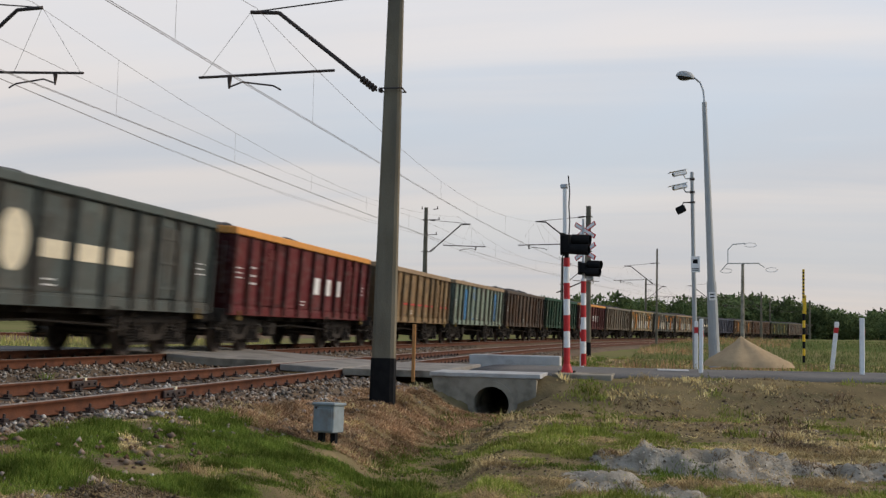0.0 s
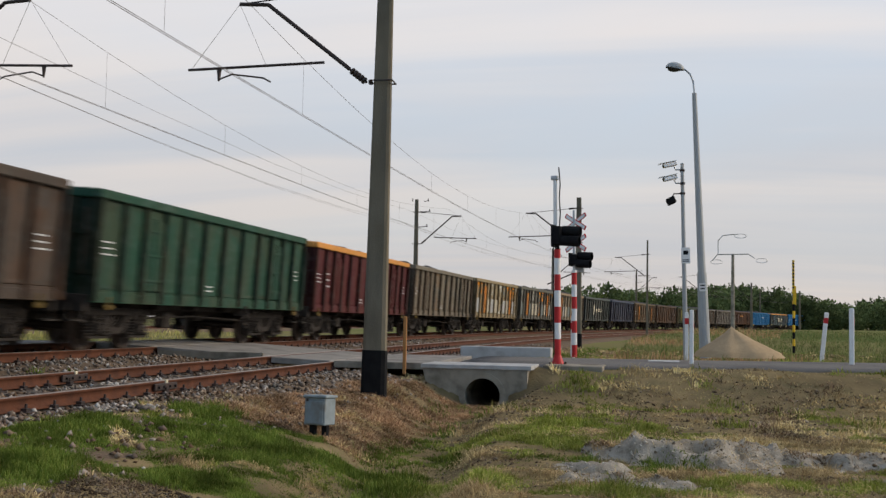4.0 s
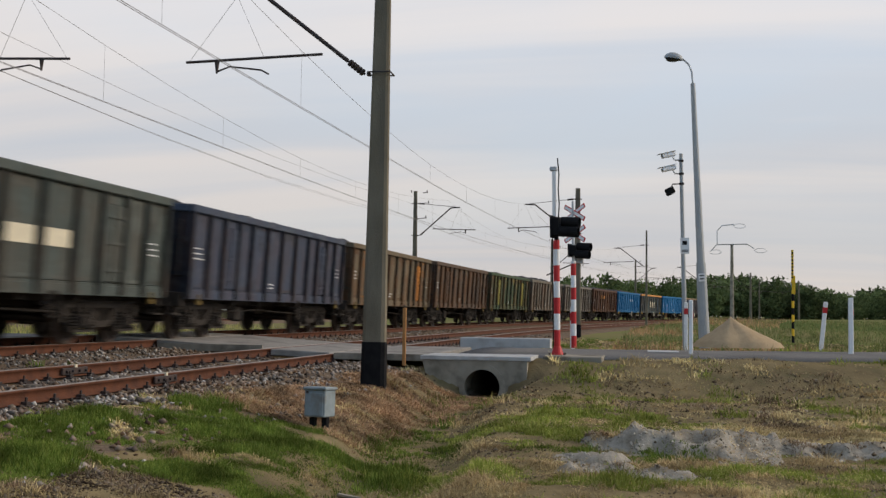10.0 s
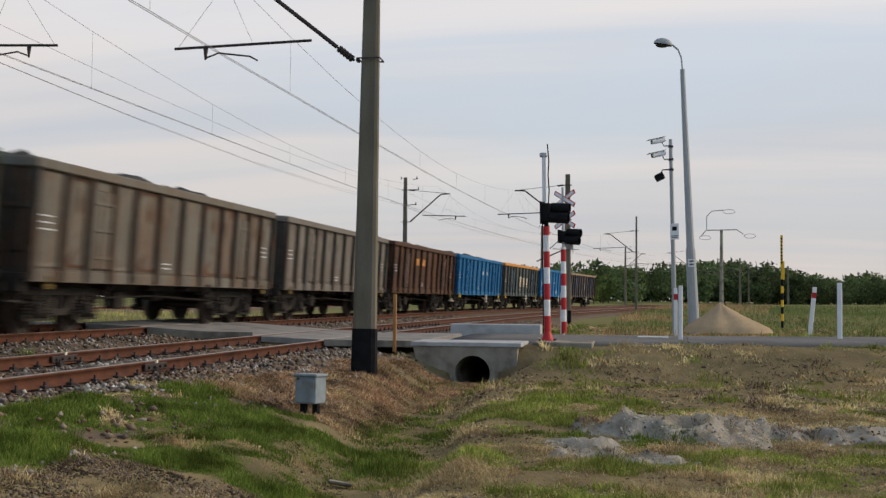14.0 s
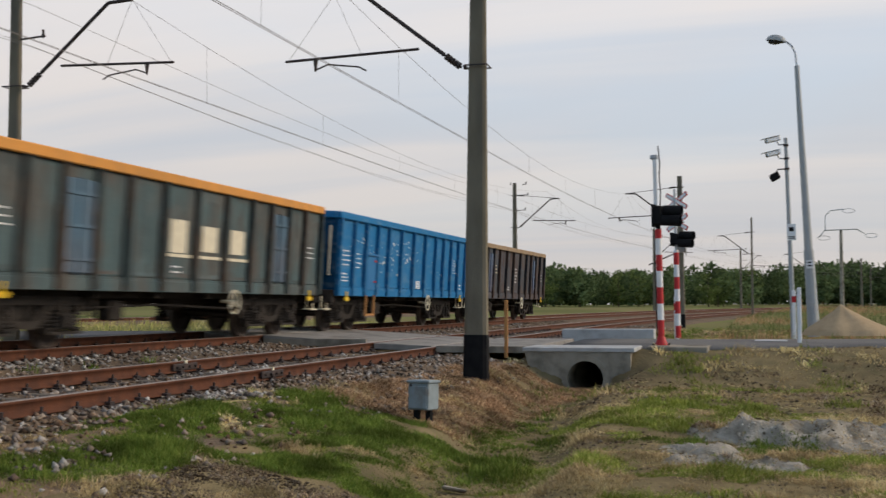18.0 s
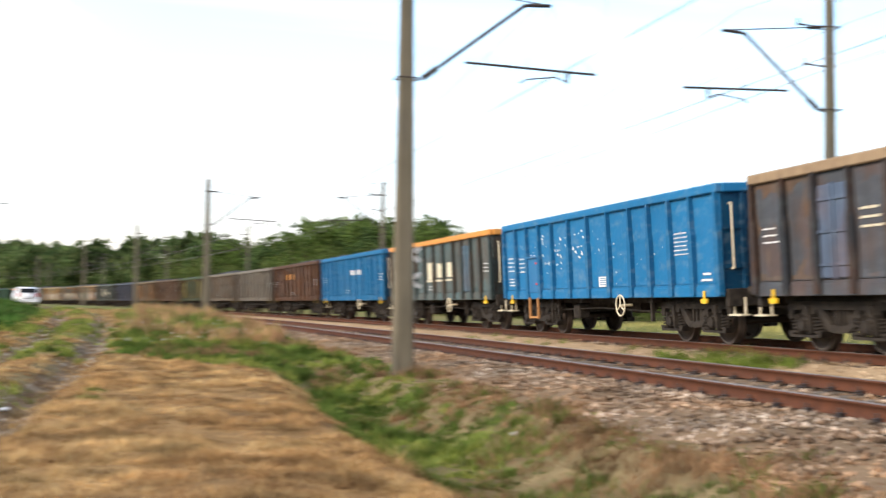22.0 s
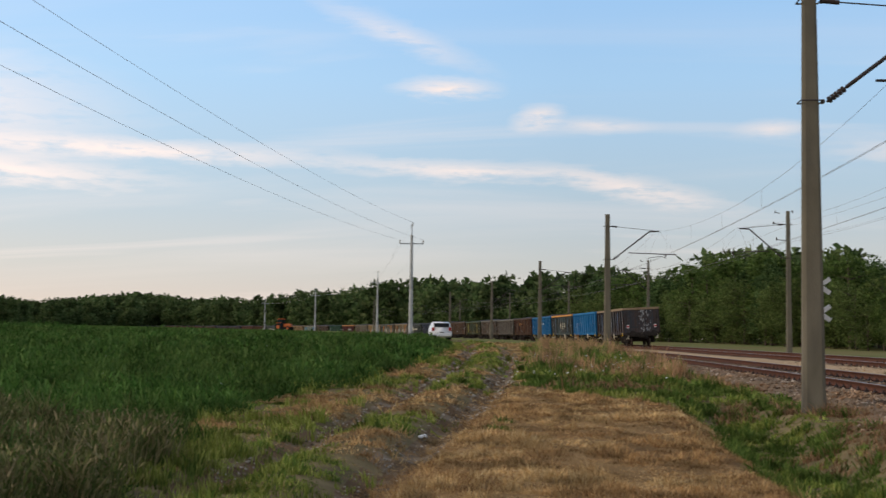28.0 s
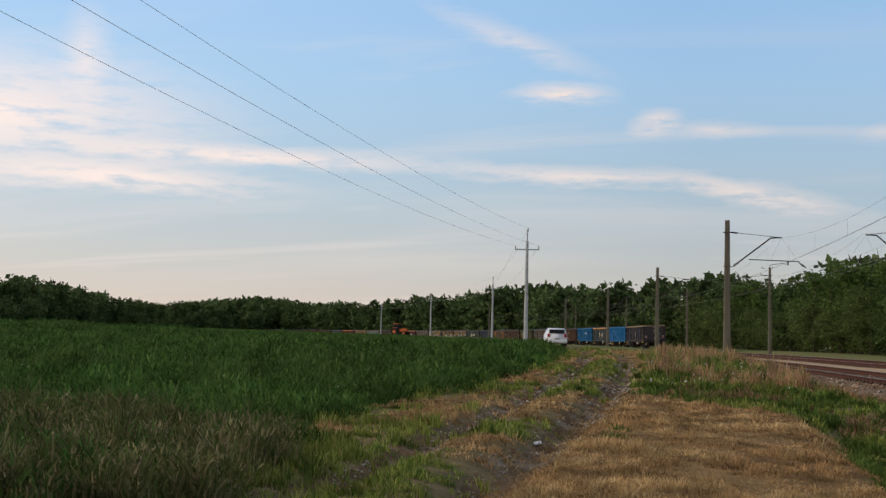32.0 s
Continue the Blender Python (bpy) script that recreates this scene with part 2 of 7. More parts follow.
def wagon_paint():
    """Sheet-steel paint: the object's own colour, faded, streaked with grime; its alpha says how rusty it is."""
    m = bpy.data.materials.new("wagon_paint")
    m.use_nodes = True
    nt = m.node_tree
    b = nt.nodes["Principled BSDF"]
    N, L = nt.nodes.new, nt.links.new
    b.inputs["Specular IOR Level"].default_value = 0.1
    info, co = N("ShaderNodeObjectInfo"), N("ShaderNodeTexCoord")
    off = N("ShaderNodeVectorMath")
    off.operation = "ADD"
    L(co.outputs["Object"], off.inputs[0])
    rnd = N("ShaderNodeVectorMath")
    rnd.operation = "SCALE"
    rnd.inputs[0].default_value = (37, 11, 5)
    L(info.outputs["Random"], rnd.inputs["Scale"])
    L(rnd.outputs[0], off.inputs[1])

    def noi(s, d, st=None):
        v = off.outputs[0]
        if st:
            mp = N("ShaderNodeMapping")
            mp.inputs["Scale"].default_value = st
            L(v, mp.inputs[0])
            v = mp.outputs[0]
        n = N("ShaderNodeTexNoise")
        n.inputs["Scale"].default_value, n.inputs["Detail"].default_value = s, d
        L(v, n.inputs["Vector"])
        return n.outputs["Fac"]

    def rng(f, lo, hi, a=0.0, c=1.0):
        r = N("ShaderNodeMapRange")
        r.inputs[1].default_value, r.inputs[2].default_value, r.inputs[3].default_value, r.inputs[4].default_value = lo, hi, a, c
        L(f, r.inputs[0])
        return r.outputs[0]

    def mix(f, a, c):
        x = N("ShaderNodeMix")
        x.data_type = "RGBA"
        L(f, x.inputs[0])
        for i, v in ((6, a), (7, c)):
            if isinstance(v, tuple):
                x.inputs[i].default_value = (*v, 1)
            else:
                L(v, x.inputs[i])
        return x.outputs[2]

    def mul(a, c):
        n = N("ShaderNodeMath")
        n.operation = "MULTIPLY"
        n.use_clamp = True
        for i, v in enumerate((a, c)):
            if isinstance(v, float):
                n.inputs[i].default_value = v
            else:
                L(v, n.inputs[i])
        return n.outputs[0]

    worn = mul(info.outputs["Alpha"], 3.0)
    fresh = rng(worn, 0.0, 0.4, 1.0, 0.3)
    col = mix(mul(rng(noi(2.4, 6, (1, 1, 2.4)), 0.50, 0.76, 0.0, 0.24), fresh), info.outputs["Color"], (0.33, 0.40, 0.38))
    col = mix(mul(rng(noi(5.0, 6, (1, 1, 0.10)), 0.42, 0.72, 0.05, 0.6), worn), col, (0.035, 0.032, 0.03))
    rust = mul(rng(noi(1.6, 6, (1, 1, 0.5)), 0.42, 0.60), info.outputs["Alpha"])
    rcol = mix(noi(9, 4), (0.07, 0.034, 0.018), (0.21, 0.09, 0.034))
    col = mix(rust, col, rcol)
    L(col, b.inputs["Base Color"])
    L(rng(rust, 0.0, 1.0, 0.6, 0.95), b.inputs["Roughness"])
    bp = N("ShaderNodeBump")
    bp.inputs["Strength"].default_value, bp.inputs["Distance"].default_value = 0.3, 0.05
    L(noi(3.4, 3, (1, 1, 1.6)), bp.inputs["Height"])
    L(bp.outputs[0], b.inputs["Normal"])
    return m


M_PAINT = wagon_paint()
M_BOGIE = mat("grimy_cast_steel", (0.026, 0.023, 0.021), 0.8, 0.1, (0.085, 0.072, 0.06), 6, 0.5, 0.3, 30, spec=0.1)
M_WHEEL = mat("wheel_steel", (0.05, 0.04, 0.035), 0.6, 0.5, (0.09, 0.06, 0.045), 9, 0.5)
M_TREAD = mat("polished_tread", (0.45, 0.42, 0.40), 0.35, 0.9)
M_COAL = mat("coal", (0.018, 0.017, 0.017), 0.7, 0, (0.05, 0.048, 0.046), 7, 0.6, 0.9, 14)
M_ORANGE = mat("orange_edge_paint", (0.62, 0.27, 0.06), 0.7, 0, (0.40, 0.20, 0.07), 3, 0.5)
M_YELLOW = mat("yellow_paint", (0.75, 0.48, 0.03), 0.5, 0, (0.5, 0.3, 0.03), 12, 0.3)
M_WHITEMARK = mat("white_marking", (0.72, 0.73, 0.72), 0.6, 0, (0.45, 0.47, 0.48), 14, 0.4)
M_CREAM = mat("cream_paint", (0.70, 0.64, 0.48), 0.55, 0, (0.42, 0.36, 0.26), 10, 0.4)
M_RED = mat("red_paint", (0.50, 0.028, 0.03), 0.5, 0, (0.35, 0.03, 0.03), 8, 0.4)
M_WHITE = mat("white_paint", (0.78, 0.78, 0.77), 0.5, 0, (0.55, 0.55, 0.54), 6, 0.35)
M_BLACK = mat("black_paint", (0.010, 0.010, 0.011), 0.7, 0, (0.022, 0.022, 0.022), 6, 0.5, spec=0.05)
M_RUST = mat("rail_rust", (0.109, 0.0395, 0.0192), 0.85, 0.1, (0.039, 0.0182, 0.0128), 5, 0.6, 0.3, 40)
M_RAILTOP = mat("rail_head", (0.30, 0.26, 0.235), 0.45, 0.7, (0.17, 0.11, 0.08), 3, 0.6)
M_CONC = mat("old_concrete", (0.309, 0.281, 0.229), 0.9, 0, (0.175, 0.155, 0.123), 3, 0.6, 0.4, 60, stain=(0.0876, 0.0776, 0.0616), sscale=1.5, samount=0.75, spec=0.04)
M_COPING = mat("pale_concrete", (0.46, 0.465, 0.46), 0.9, 0, (0.33, 0.33, 0.32), 4, 0.5, 0.3, 60, stain=(0.22, 0.21, 0.19), sscale=2, samount=0.4, spec=0.04)
M_POST = mat("concrete_post", (0.19, 0.168, 0.125), 0.9, 0, (0.115, 0.10, 0.07), 2.5, 0.7, 0.5, 50, stain=(0.09, 0.085, 0.075), sscale=1.4, samount=0.6, stretch=(1, 1, 0.35), spec=0.04)
M_BOXP = mat("blue_grey_paint", (0.25, 0.30, 0.32), 0.6, 0, (0.17, 0.20, 0.21), 7, 0.6, stain=(0.16, 0.12, 0.09), sscale=5, samount=0.5, spec=0.1)
M_GALV = mat("galvanised_steel", (0.42, 0.44, 0.46), 0.5, 0.6, (0.30, 0.32, 0.33), 5, 0.5)
M_GREYP = mat("grey_steel_paint", (0.36, 0.37, 0.365), 0.55, 0.1, (0.28, 0.31, 0.33), 3, 0.5)
M_DKSTEEL = mat("dark_steel", (0.05, 0.045, 0.045), 0.6, 0.5, (0.10, 0.06, 0.045), 7, 0.5)
M_WIRE = mat("wire", (0.16, 0.145, 0.135), 0.5, 0.3)
M_PALEWIRE = mat("pale_wire", (0.66, 0.65, 0.65), 0.6)
M_ASPH = mat("asphalt", (0.16, 0.153, 0.143), 0.9, 0, (0.205, 0.195, 0.182), 4, 0.6, 0.5, 120, stain=(0.10, 0.10, 0.10), sscale=0.4, samount=0.6, spec=0.04)
M_DECK = mat("crossing_panel", (0.301, 0.283, 0.257), 0.9, 0, (0.182, 0.179, 0.169), 3, 0.6, 0.4, 80, stain=(0.126, 0.117, 0.108), sscale=0.9, samount=0.5, spec=0.04)
M_SLEEPER = mat("sleeper", (0.15, 0.13, 0.11), 0.9, 0, (0.08, 0.07, 0.06), 5, 0.6, 0.5, 30, spec=0.04)
M_BED = mat("ballast_bed", (0.17, 0.13, 0.095), 0.95, 0, (0.09, 0.065, 0.045), 18, 0.8, 1.0, 30, stain=(0.22, 0.15, 0.09), sscale=0.8, samount=0.5, spec=0.04)
M_BEDPALE = mat("pale_bed", (0.208, 0.152, 0.101), 0.95, 0, (0.128, 0.0872, 0.054), 18, 0.8, 1.0, 30, stain=(0.288, 0.198, 0.122), sscale=0.8, samount=0.5, spec=0.04)
M_BEDTAN = mat("sandy_bed", (0.46, 0.335, 0.205), 0.95, 0, (0.30, 0.20, 0.115), 12, 0.8, 1.0, 30, stain=(0.52, 0.39, 0.25), sscale=0.8, samount=0.5, spec=0.04)
M_WOODPOST = mat("orange_wood", (0.45, 0.22, 0.08), 0.8, 0, (0.30, 0.14, 0.05), 8, 0.5, stretch=(4, 4, 0.5))
M_TRUNK = mat("bark", (0.10, 0.075, 0.055), 0.95, 0, (0.05, 0.04, 0.03), 6, 0.6)
M_GLASS_DK = mat("dark_glass", (0.02, 0.025, 0.03), 0.08, 0, spec=0.6)
M_RUBBER = mat("rubber", (0.02, 0.02, 0.02), 0.9)
M_SAND = mat("sand", (0.40, 0.30, 0.185), 0.95, 0, (0.30, 0.22, 0.135), 5, 0.6, 0.8, 25, spec=0.04)
M_TANSTONES = island_mat("tan_stones", [(0.30, 0.215, 0.135), (0.48, 0.37, 0.25), (0.58, 0.46, 0.33), (0.36, 0.24, 0.14)])
M_STONES = island_mat("ballast_stones", [(0.0538, 0.0442, 0.037), (0.144, 0.122, 0.102), (0.224, 0.203, 0.176), (0.448, 0.442, 0.42), (0.116, 0.0752, 0.0507), (0.305, 0.292, 0.273)],
                      patch=[(0.0673, 0.0432, 0.0273), (0.17, 0.108, 0.0683), (0.296, 0.235, 0.176), (0.116, 0.0658, 0.039), (0.413, 0.394, 0.36)], pscale=0.35)
M_PALESTONES = island_mat("pale_ballast", [(0.0877, 0.0644, 0.0474), (0.197, 0.146, 0.11), (0.28, 0.22, 0.169), (0.498, 0.43, 0.356), (0.187, 0.113, 0.0686)],
                      patch=[(0.114, 0.0664, 0.0383), (0.259, 0.156, 0.0918), (0.415, 0.292, 0.192), (0.187, 0.102, 0.0548)], pscale=0.35)

# ---- small builders ----
def part(name, bm, material, parent=None, label=""):
    me = bpy.data.meshes.new(name)
    bm.to_mesh(me)
    bm.free()
    me.materials.append(material)
    ob = new(name, me)
    ob.parent = parent
    if label:
        ob["label"] = label
    return ob


def piece(name, me, parent, loc=(0, 0, 0), rz=0.0):
    """An object on a mesh that other pieces share."""
    ob = new(name, me)
    ob.parent = parent
    ob.location = loc
    ob.rotation_euler = (0, 0, rz)
    return ob


def thing(name, m=None, label="", category="", group="", kind=""):
    ob = new(name)
    ob.empty_display_size = 0.2
    if m is not None:
        ob.matrix_world = m
    return tagged(ob, label, category, group, kind)


def box(bm, c, s, m=None, bev=0.0):
    mm = Matrix.LocRotScale(c, None, s)
    if m is not None:
        mm = m @ mm
    r = bmesh.ops.create_cube(bm, size=1.0, matrix=mm)
    if bev:
        es = list({e for v in r["verts"] for e in v.link_edges})
        bmesh.ops.bevel(bm, geom=es, offset=bev, segments=1, affect="EDGES", clamp_overlap=True)
    return bm


def cyl(bm, p, q, r, r2=None, n=10, cap=True):
    p, q = Vector(p), Vector(q)
    d = q - p
    mm = Matrix.Translation((p + q) / 2) @ d.to_track_quat("Z", "Y").to_matrix().to_4x4()
    bmesh.ops.create_cone(bm, cap_ends=cap, segments=n, radius1=r, radius2=r if r2 is None else r2, depth=d.length, matrix=mm)
    return bm


def tube(bm, pts, r, n=6):
    """One continuous round bar through the points."""
    P = [Vector(p) for p in pts]
    shut = (P[0] - P[-1]).length < 1e-6
    if shut:
        P = P[:-1]
    m = len(P)
    up, rings = None, []
    for i in range(m):
        a = P[(i - 1) % m] if shut or i else P[0]
        b = P[(i + 1) % m] if shut or i < m - 1 else P[-1]
        d = (b - a).normalized()
        if up is None:
            up = d.orthogonal()
        up = (up - d * up.dot(d)).normalized()
        w = d.cross(up)
        rings.append([bm.verts.new(P[i] + (up * math.cos(2 * math.pi * k / n) + w * math.sin(2 * math.pi * k / n)) * r) for k in range(n)])
    for i in range(m if shut else m - 1):
        p, q = rings[i], rings[(i + 1) % m]
        for k in range(n):
            bm.faces.new((p[k], p[(k + 1) % n], q[(k + 1) % n], q[k]))
    if not shut:
        bm.faces.new(rings[0][::-1])
        bm.faces.new(rings[-1])
    return bm


def B():
    return bmesh.new()


def prism(bm, outline, y0, y1, m=None):
    """An outline in x, z pulled from y0 to y1."""
    m = m or Matrix()
    a = [bm.verts.new(m @ Vector((x, y0, z))) for x, z in outline]
    b = [bm.verts.new(m @ Vector((x, y1, z))) for x, z in outline]
    bm.faces.new(a)
    bm.faces.new(b[::-1])
    for i in range(len(a)):
        j = (i + 1) % len(a)
        bm.faces.new((a[j], a[i], b[i], b[j]))
    bmesh.ops.recalc_face_normals(bm, faces=bm.faces)
    return bm


def np_mesh(name, verts, faces, material, smooth=False):
    """A mesh from arrays; all faces have as many corners."""
    me = bpy.data.meshes.new(name)
    verts, faces = np.asarray(verts, np.float32), np.asarray(faces, np.int32)
    k = faces.shape[1]
    me.vertices.add(len(verts))
    me.vertices.foreach_set("co", verts.ravel())
    me.loops.add(faces.size)
    me.loops.foreach_set("vertex_index", faces.ravel())
    me.polygons.add(len(faces))
    me.polygons.foreach_set("loop_start", np.arange(0, faces.size, k, dtype=np.int32))
    if smooth:
        me.polygons.foreach_set("use_smooth", np.ones(len(faces), bool))
    me.update(calc_edges=True)
    me.materials.append(material)
    return me


RNG = np.random.default_rng(7)

# ---- the line of the two tracks ----
D_NEAR, D_FAR, GAUGE = 7.81, 12.03, 1.507
Z_NEAR, Z_FAR, CANT = -0.235, 0.0, 0.083
S_R, R_R = 35.0, 595.0   # straight up to here, then a curve
S_L, R_L = -12.0, 714.0


def on_line(s, d):
    """Place and heading of a line d metres off at arc length s: straight past the camera, bending towards it at both ends."""
    if s > S_R:
        a = (s - S_R) / R_R
        return S_R + (R_R - D_FAR + d) * math.sin(a), d - (R_R - D_FAR + d) * (1 - math.cos(a)), -a
    if s < S_L:
        a = (S_L - s) / R_L
        return S_L - (R_L - D_FAR + d) * math.sin(a), d - (R_L - D_FAR + d) * (1 - math.cos(a)), a
    return s, d, 0.0


def rise(s):
    return 0.0011 * max(0.0, abs(s) - 40.0)


def off_line(x, y):
    """How far beyond the camera's straight y = 0 a place lies, measured from the bending line."""
    if x > S_R:
        cy = D_FAR - R_R
        return math.hypot(x - S_R, y - cy) - R_R + D_FAR
    if x < S_L:
        cy = D_FAR - R_L
        return math.hypot(x - S_L, y - cy) - R_L + D_FAR
    return y


def along(x, y):
    if x > S_R:
        return S_R + R_R * math.atan2(x - S_R, y - D_FAR + R_R)
    if x < S_L:
        return S_L - R_L * math.atan2(S_L - x, y - D_FAR + R_L)
    return x


def smooth(a, b, v):
    t = min(1.0, max(0.0, (v - a) / (b - a)))
    return t * t * (3 - 2 * t)


def lerp(a, b, t):
    return a + (b - a) * t


ROAD_X0, ROAD_X1 = 24.4, 30.6


def road_mid(y):
    """x of the road's middle: square over the tracks, turning away to the camera's side."""
    return 27.6 + (0.055 * (3.0 - y) ** 1.55 if y < 3.0 else 0.0)


RUT = 0.74  # half the distance between the wheel ruts
LAND = [(0, -0.92), (6, -0.88), (10, -0.78), (22, -0.52), (32, -0.28), (42, -0.02), (60, 0.12), (95, 0.34), (140, 0.4), (260, 0.34)]
TRACK = [(3, -2.95), (6, -2.75), (10, -2.5), (15, -2.33), (22, -2.15), (30, -1.98), (42, -2.4), (60, -3.6), (75, -5.2), (95, -9.2), (130, -17.5), (260, -60)]
EDGE = [(0, -2.9), (6, -3.3), (10, -3.9), (14, -4.7), (19, -5.0), (26, -4.5), (33, -4.2), (45, -4.5), (60, -5.8), (75, -7.2), (95, -11.6), (130, -20.5), (260, -62)]


def interp_along(rows, u):
    return float(np.interp(u, [r[0] for r in rows], [r[1] for r in rows]))


def path_mid(x):
    """y of the middle of the dirt track that leads away from the eye to -x."""
    return interp_along(TRACK, -x)


def field_edge(x):
    return interp_along(EDGE, -x)


def straw_edge(x):
    """The mown patch ends at this y towards the ditch."""
    return 2.6 - 3.4 * smooth(19.5, 25.5, -x)


def ground_z(x, y):
    d = off_line(x, y)
    r = math.hypot(x, y)
    far = smooth(25, 140, r)
    z = lerp(-0.92, 0.12 + 0.0009 * min(r, 600), far)
    # the land along the dirt track climbs away from the eye
    if x < 0:
        k = smooth(0, 6, -x) * (1 - smooth(140, 260, -x)) * (1 - smooth(10, 40, -y)) * (1 - smooth(3.0, 6.0, d))
        z = lerp(z, interp_along(LAND, -x), k)
        if -100 < x < -2 and -9 < y < 1:
            o = abs(y - path_mid(x)) - RUT
            z += 0.09 * smooth(0.75, 0.1, abs(o + RUT)) - 0.13 * math.exp(-(o / 0.27) ** 2)
    # bank of the tracks
    if d > 3.0:
        e = smooth(14.8, 18.5, x)
        k = smooth(3.2, 5.6 - 0.8 * e, d) * (1 - smooth(16.5, 22, d))
        z = lerp(z, -0.62 + rise(along(x, y)), k)
    if d > 16.5:
        z = lerp(-0.60 + rise(along(x, y)), max(z, -0.25), smooth(16.5, 24, d))
    # road bank
    if y < 16:
        k = 1 - smooth(3.2, 6.0, abs(x - road_mid(y)))
        z = lerp(z, -0.31 + 0.002 * abs(y), k * (1 - smooth(4.0, 5.5, d) * (1 - smooth(15, 18, d))))
    else:
        k = 1 - smooth(3.4, 5.5, abs(x - 27.6))
        z = lerp(z, -0.22, k)
    # the field swells away from the dirt track
    if x < 0 and y < -8:
        z += 1.15 * smooth(8, 50, -y) * smooth(25, 90, r)
    # ditch between the bank and the path, ending at the culvert
    if -40 < x < 23.6:
        c = lerp(lerp(3.3, 2.55, smooth(-6, 5, x)), 3.55, smooth(8, 22, x))
        bot = lerp(-1.10, -1.18, smooth(22, 12, x))
        bot = lerp(bot, 0.1, smooth(-15, -36, x))
        w = max(0.0, abs(d - c) - 0.30)
        z = min(z, bot + 0.62 * w * w / (w + 0.25))
    elif 23.6 <= x < 30 and abs(y - 3.55) < 0.5:
        z = -1.4
    z += 0.05 * noise.noise((x * 0.35, y * 0.35, 0)) + 0.035 * noise.noise((x * 1.3, y * 1.3, 3)) + 0.02 * noise.noise((x * 3.1, y * 3.1, 5)) if r < 90 else 0
    return z


# ---- the ground, one sheet to the horizon ----
M_SOIL = mat("dry_turf", (0.237, 0.185, 0.101), 0.95, 0, (0.106, 0.0858, 0.0513), 1.6, 0.9, 1.0, 18, stain=(0.125, 0.112, 0.0607), sscale=2.1, samount=0.6, spec=0.0)
M_MOWN = mat("mown_straw", (0.33, 0.215, 0.105), 0.95, 0, (0.19, 0.12, 0.06), 2.2, 0.9, 1.0, 20, stain=(0.15, 0.095, 0.05), sscale=1.3, samount=0.9, spec=0.0)
M_FIELD = mat("crop_soil", (0.05, 0.085, 0.02), 0.95, 0, (0.035, 0.06, 0.015), 0.8, 0.8, 0.6, 12, spec=0.0)
M_MEADOW = mat("meadow", (0.17, 0.185, 0.075), 0.95, 0, (0.20, 0.165, 0.085), 0.08, 0.9, 0.6, 6, stain=(0.07, 0.11, 0.035), sscale=0.03, samount=0.8, spec=0.0)
M_PATH = mat("bare_earth", (0.17, 0.115, 0.07), 0.95, 0, (0.095, 0.065, 0.04), 2.4, 0.9, 1.0, 26, stain=(0.31, 0.265, 0.205), sscale=1.9, samount=0.55, spec=0.0)


def zone(x, y):
    """0 turf, 1 crop, 2 meadow, 3 bare earth, 4 mown straw"""
    n = 0.5 * noise.noise((x * 0.5, y * 0.5, 9)) + 0.3 * noise.noise((x * 1.7, y * 1.7, 4))
    if x < 6 and y < field_edge(min(x, 0)) + 0.6 * n:
        return 1
    if x < -3 and abs(abs(y - path_mid(x)) - RUT) < 0.26 + 0.4 * n:
        return 3
    if -26 < x < -3 and path_mid(x) + RUT < y < straw_edge(x) + 0.5 * n:
        return 4
    if math.hypot(x, y) > 60 or off_line(x, y) > 16:
        return 2
    return 0


def graded(lo, hi, step, end, grow=1.22):
    v = list(np.arange(lo, hi + 1e-6, step))
    s, a = step, hi
    while a < end:
        s *= grow
        a += s
        v.append(a)
    s, a, w = step, lo, []
    while a > -end:
        s *= grow
        a -= s
        w.append(a)
    return w[::-1] + v


def make_ground():
    xs, ys = graded(-40, 44, 0.36, 3200, 1.13), graded(-8, 18, 0.2, 3200, 1.14)
    nx, ny = len(xs), len(ys)
    verts = [(x, y, ground_z(x, y)) for x in xs for y in ys]
    i = np.arange(nx * ny).reshape(nx, ny)
    f = np.stack([i[:-1, :-1], i[1:, :-1], i[1:, 1:], i[:-1, 1:]], -1).reshape(-1, 4)
    me = np_mesh("ground", verts, f, M_SOIL, True)
    for m in (M_FIELD, M_MEADOW, M_PATH, M_MOWN):
        me.materials.append(m)
    v = np.array(verts)
    c = v[f].mean(1)
    me.polygons.foreach_set("material_index", np.array([zone(x, y) for x, y, _ in c], np.int32))
    return tagged(new("ground", me), "dry and green turf with a dirt track beside a crop field", "ground", kind="structure")


make_ground()

# ---- tracks ----
RAIL = [(-0.062, -0.172), (0.062, -0.172), (0.062, -0.158), (0.010, -0.140), (0.010, -0.045), (0.036, -0.035), (0.036, -0.008), (0.026, 0.0), (-0.026, 0.0), (-0.036, -0.008), (-0.036, -0.035), (-0.010, -0.045), (-0.010, -0.140), (-0.062, -0.158)]


def stations(a, b):
    v, s = [], a
    while s < b:
        v.append(s)
        s += 2.0 if abs(s) < 60 else 8.0
    return v + [b]


def sweep(prof, a, b, d, zc, m, closed=True, material2=None, top=()):
    st = stations(a, b)
    verts, faces, mi = [], [], []
    n = len(prof)
    for s in st:
        x, y, h = on_line(s, d)
        for o, z in prof:
            verts.append((x - math.sin(h) * o, y + math.cos(h) * o, zc + z + rise(s)))
    for k in range(len(st) - 1):
        for j in range(n if closed else n - 1):
            j2 = (j + 1) % n
            faces.append((k * n + j, (k + 1) * n + j, (k + 1) * n + j2, k * n + j2))
            mi.append(1 if j in top else 0)
    me = np_mesh("sweep", verts, faces, m)
    if material2:
        me.materials.append(material2)
        me.polygons.foreach_set("material_index", np.array(mi, np.int32))
    return me


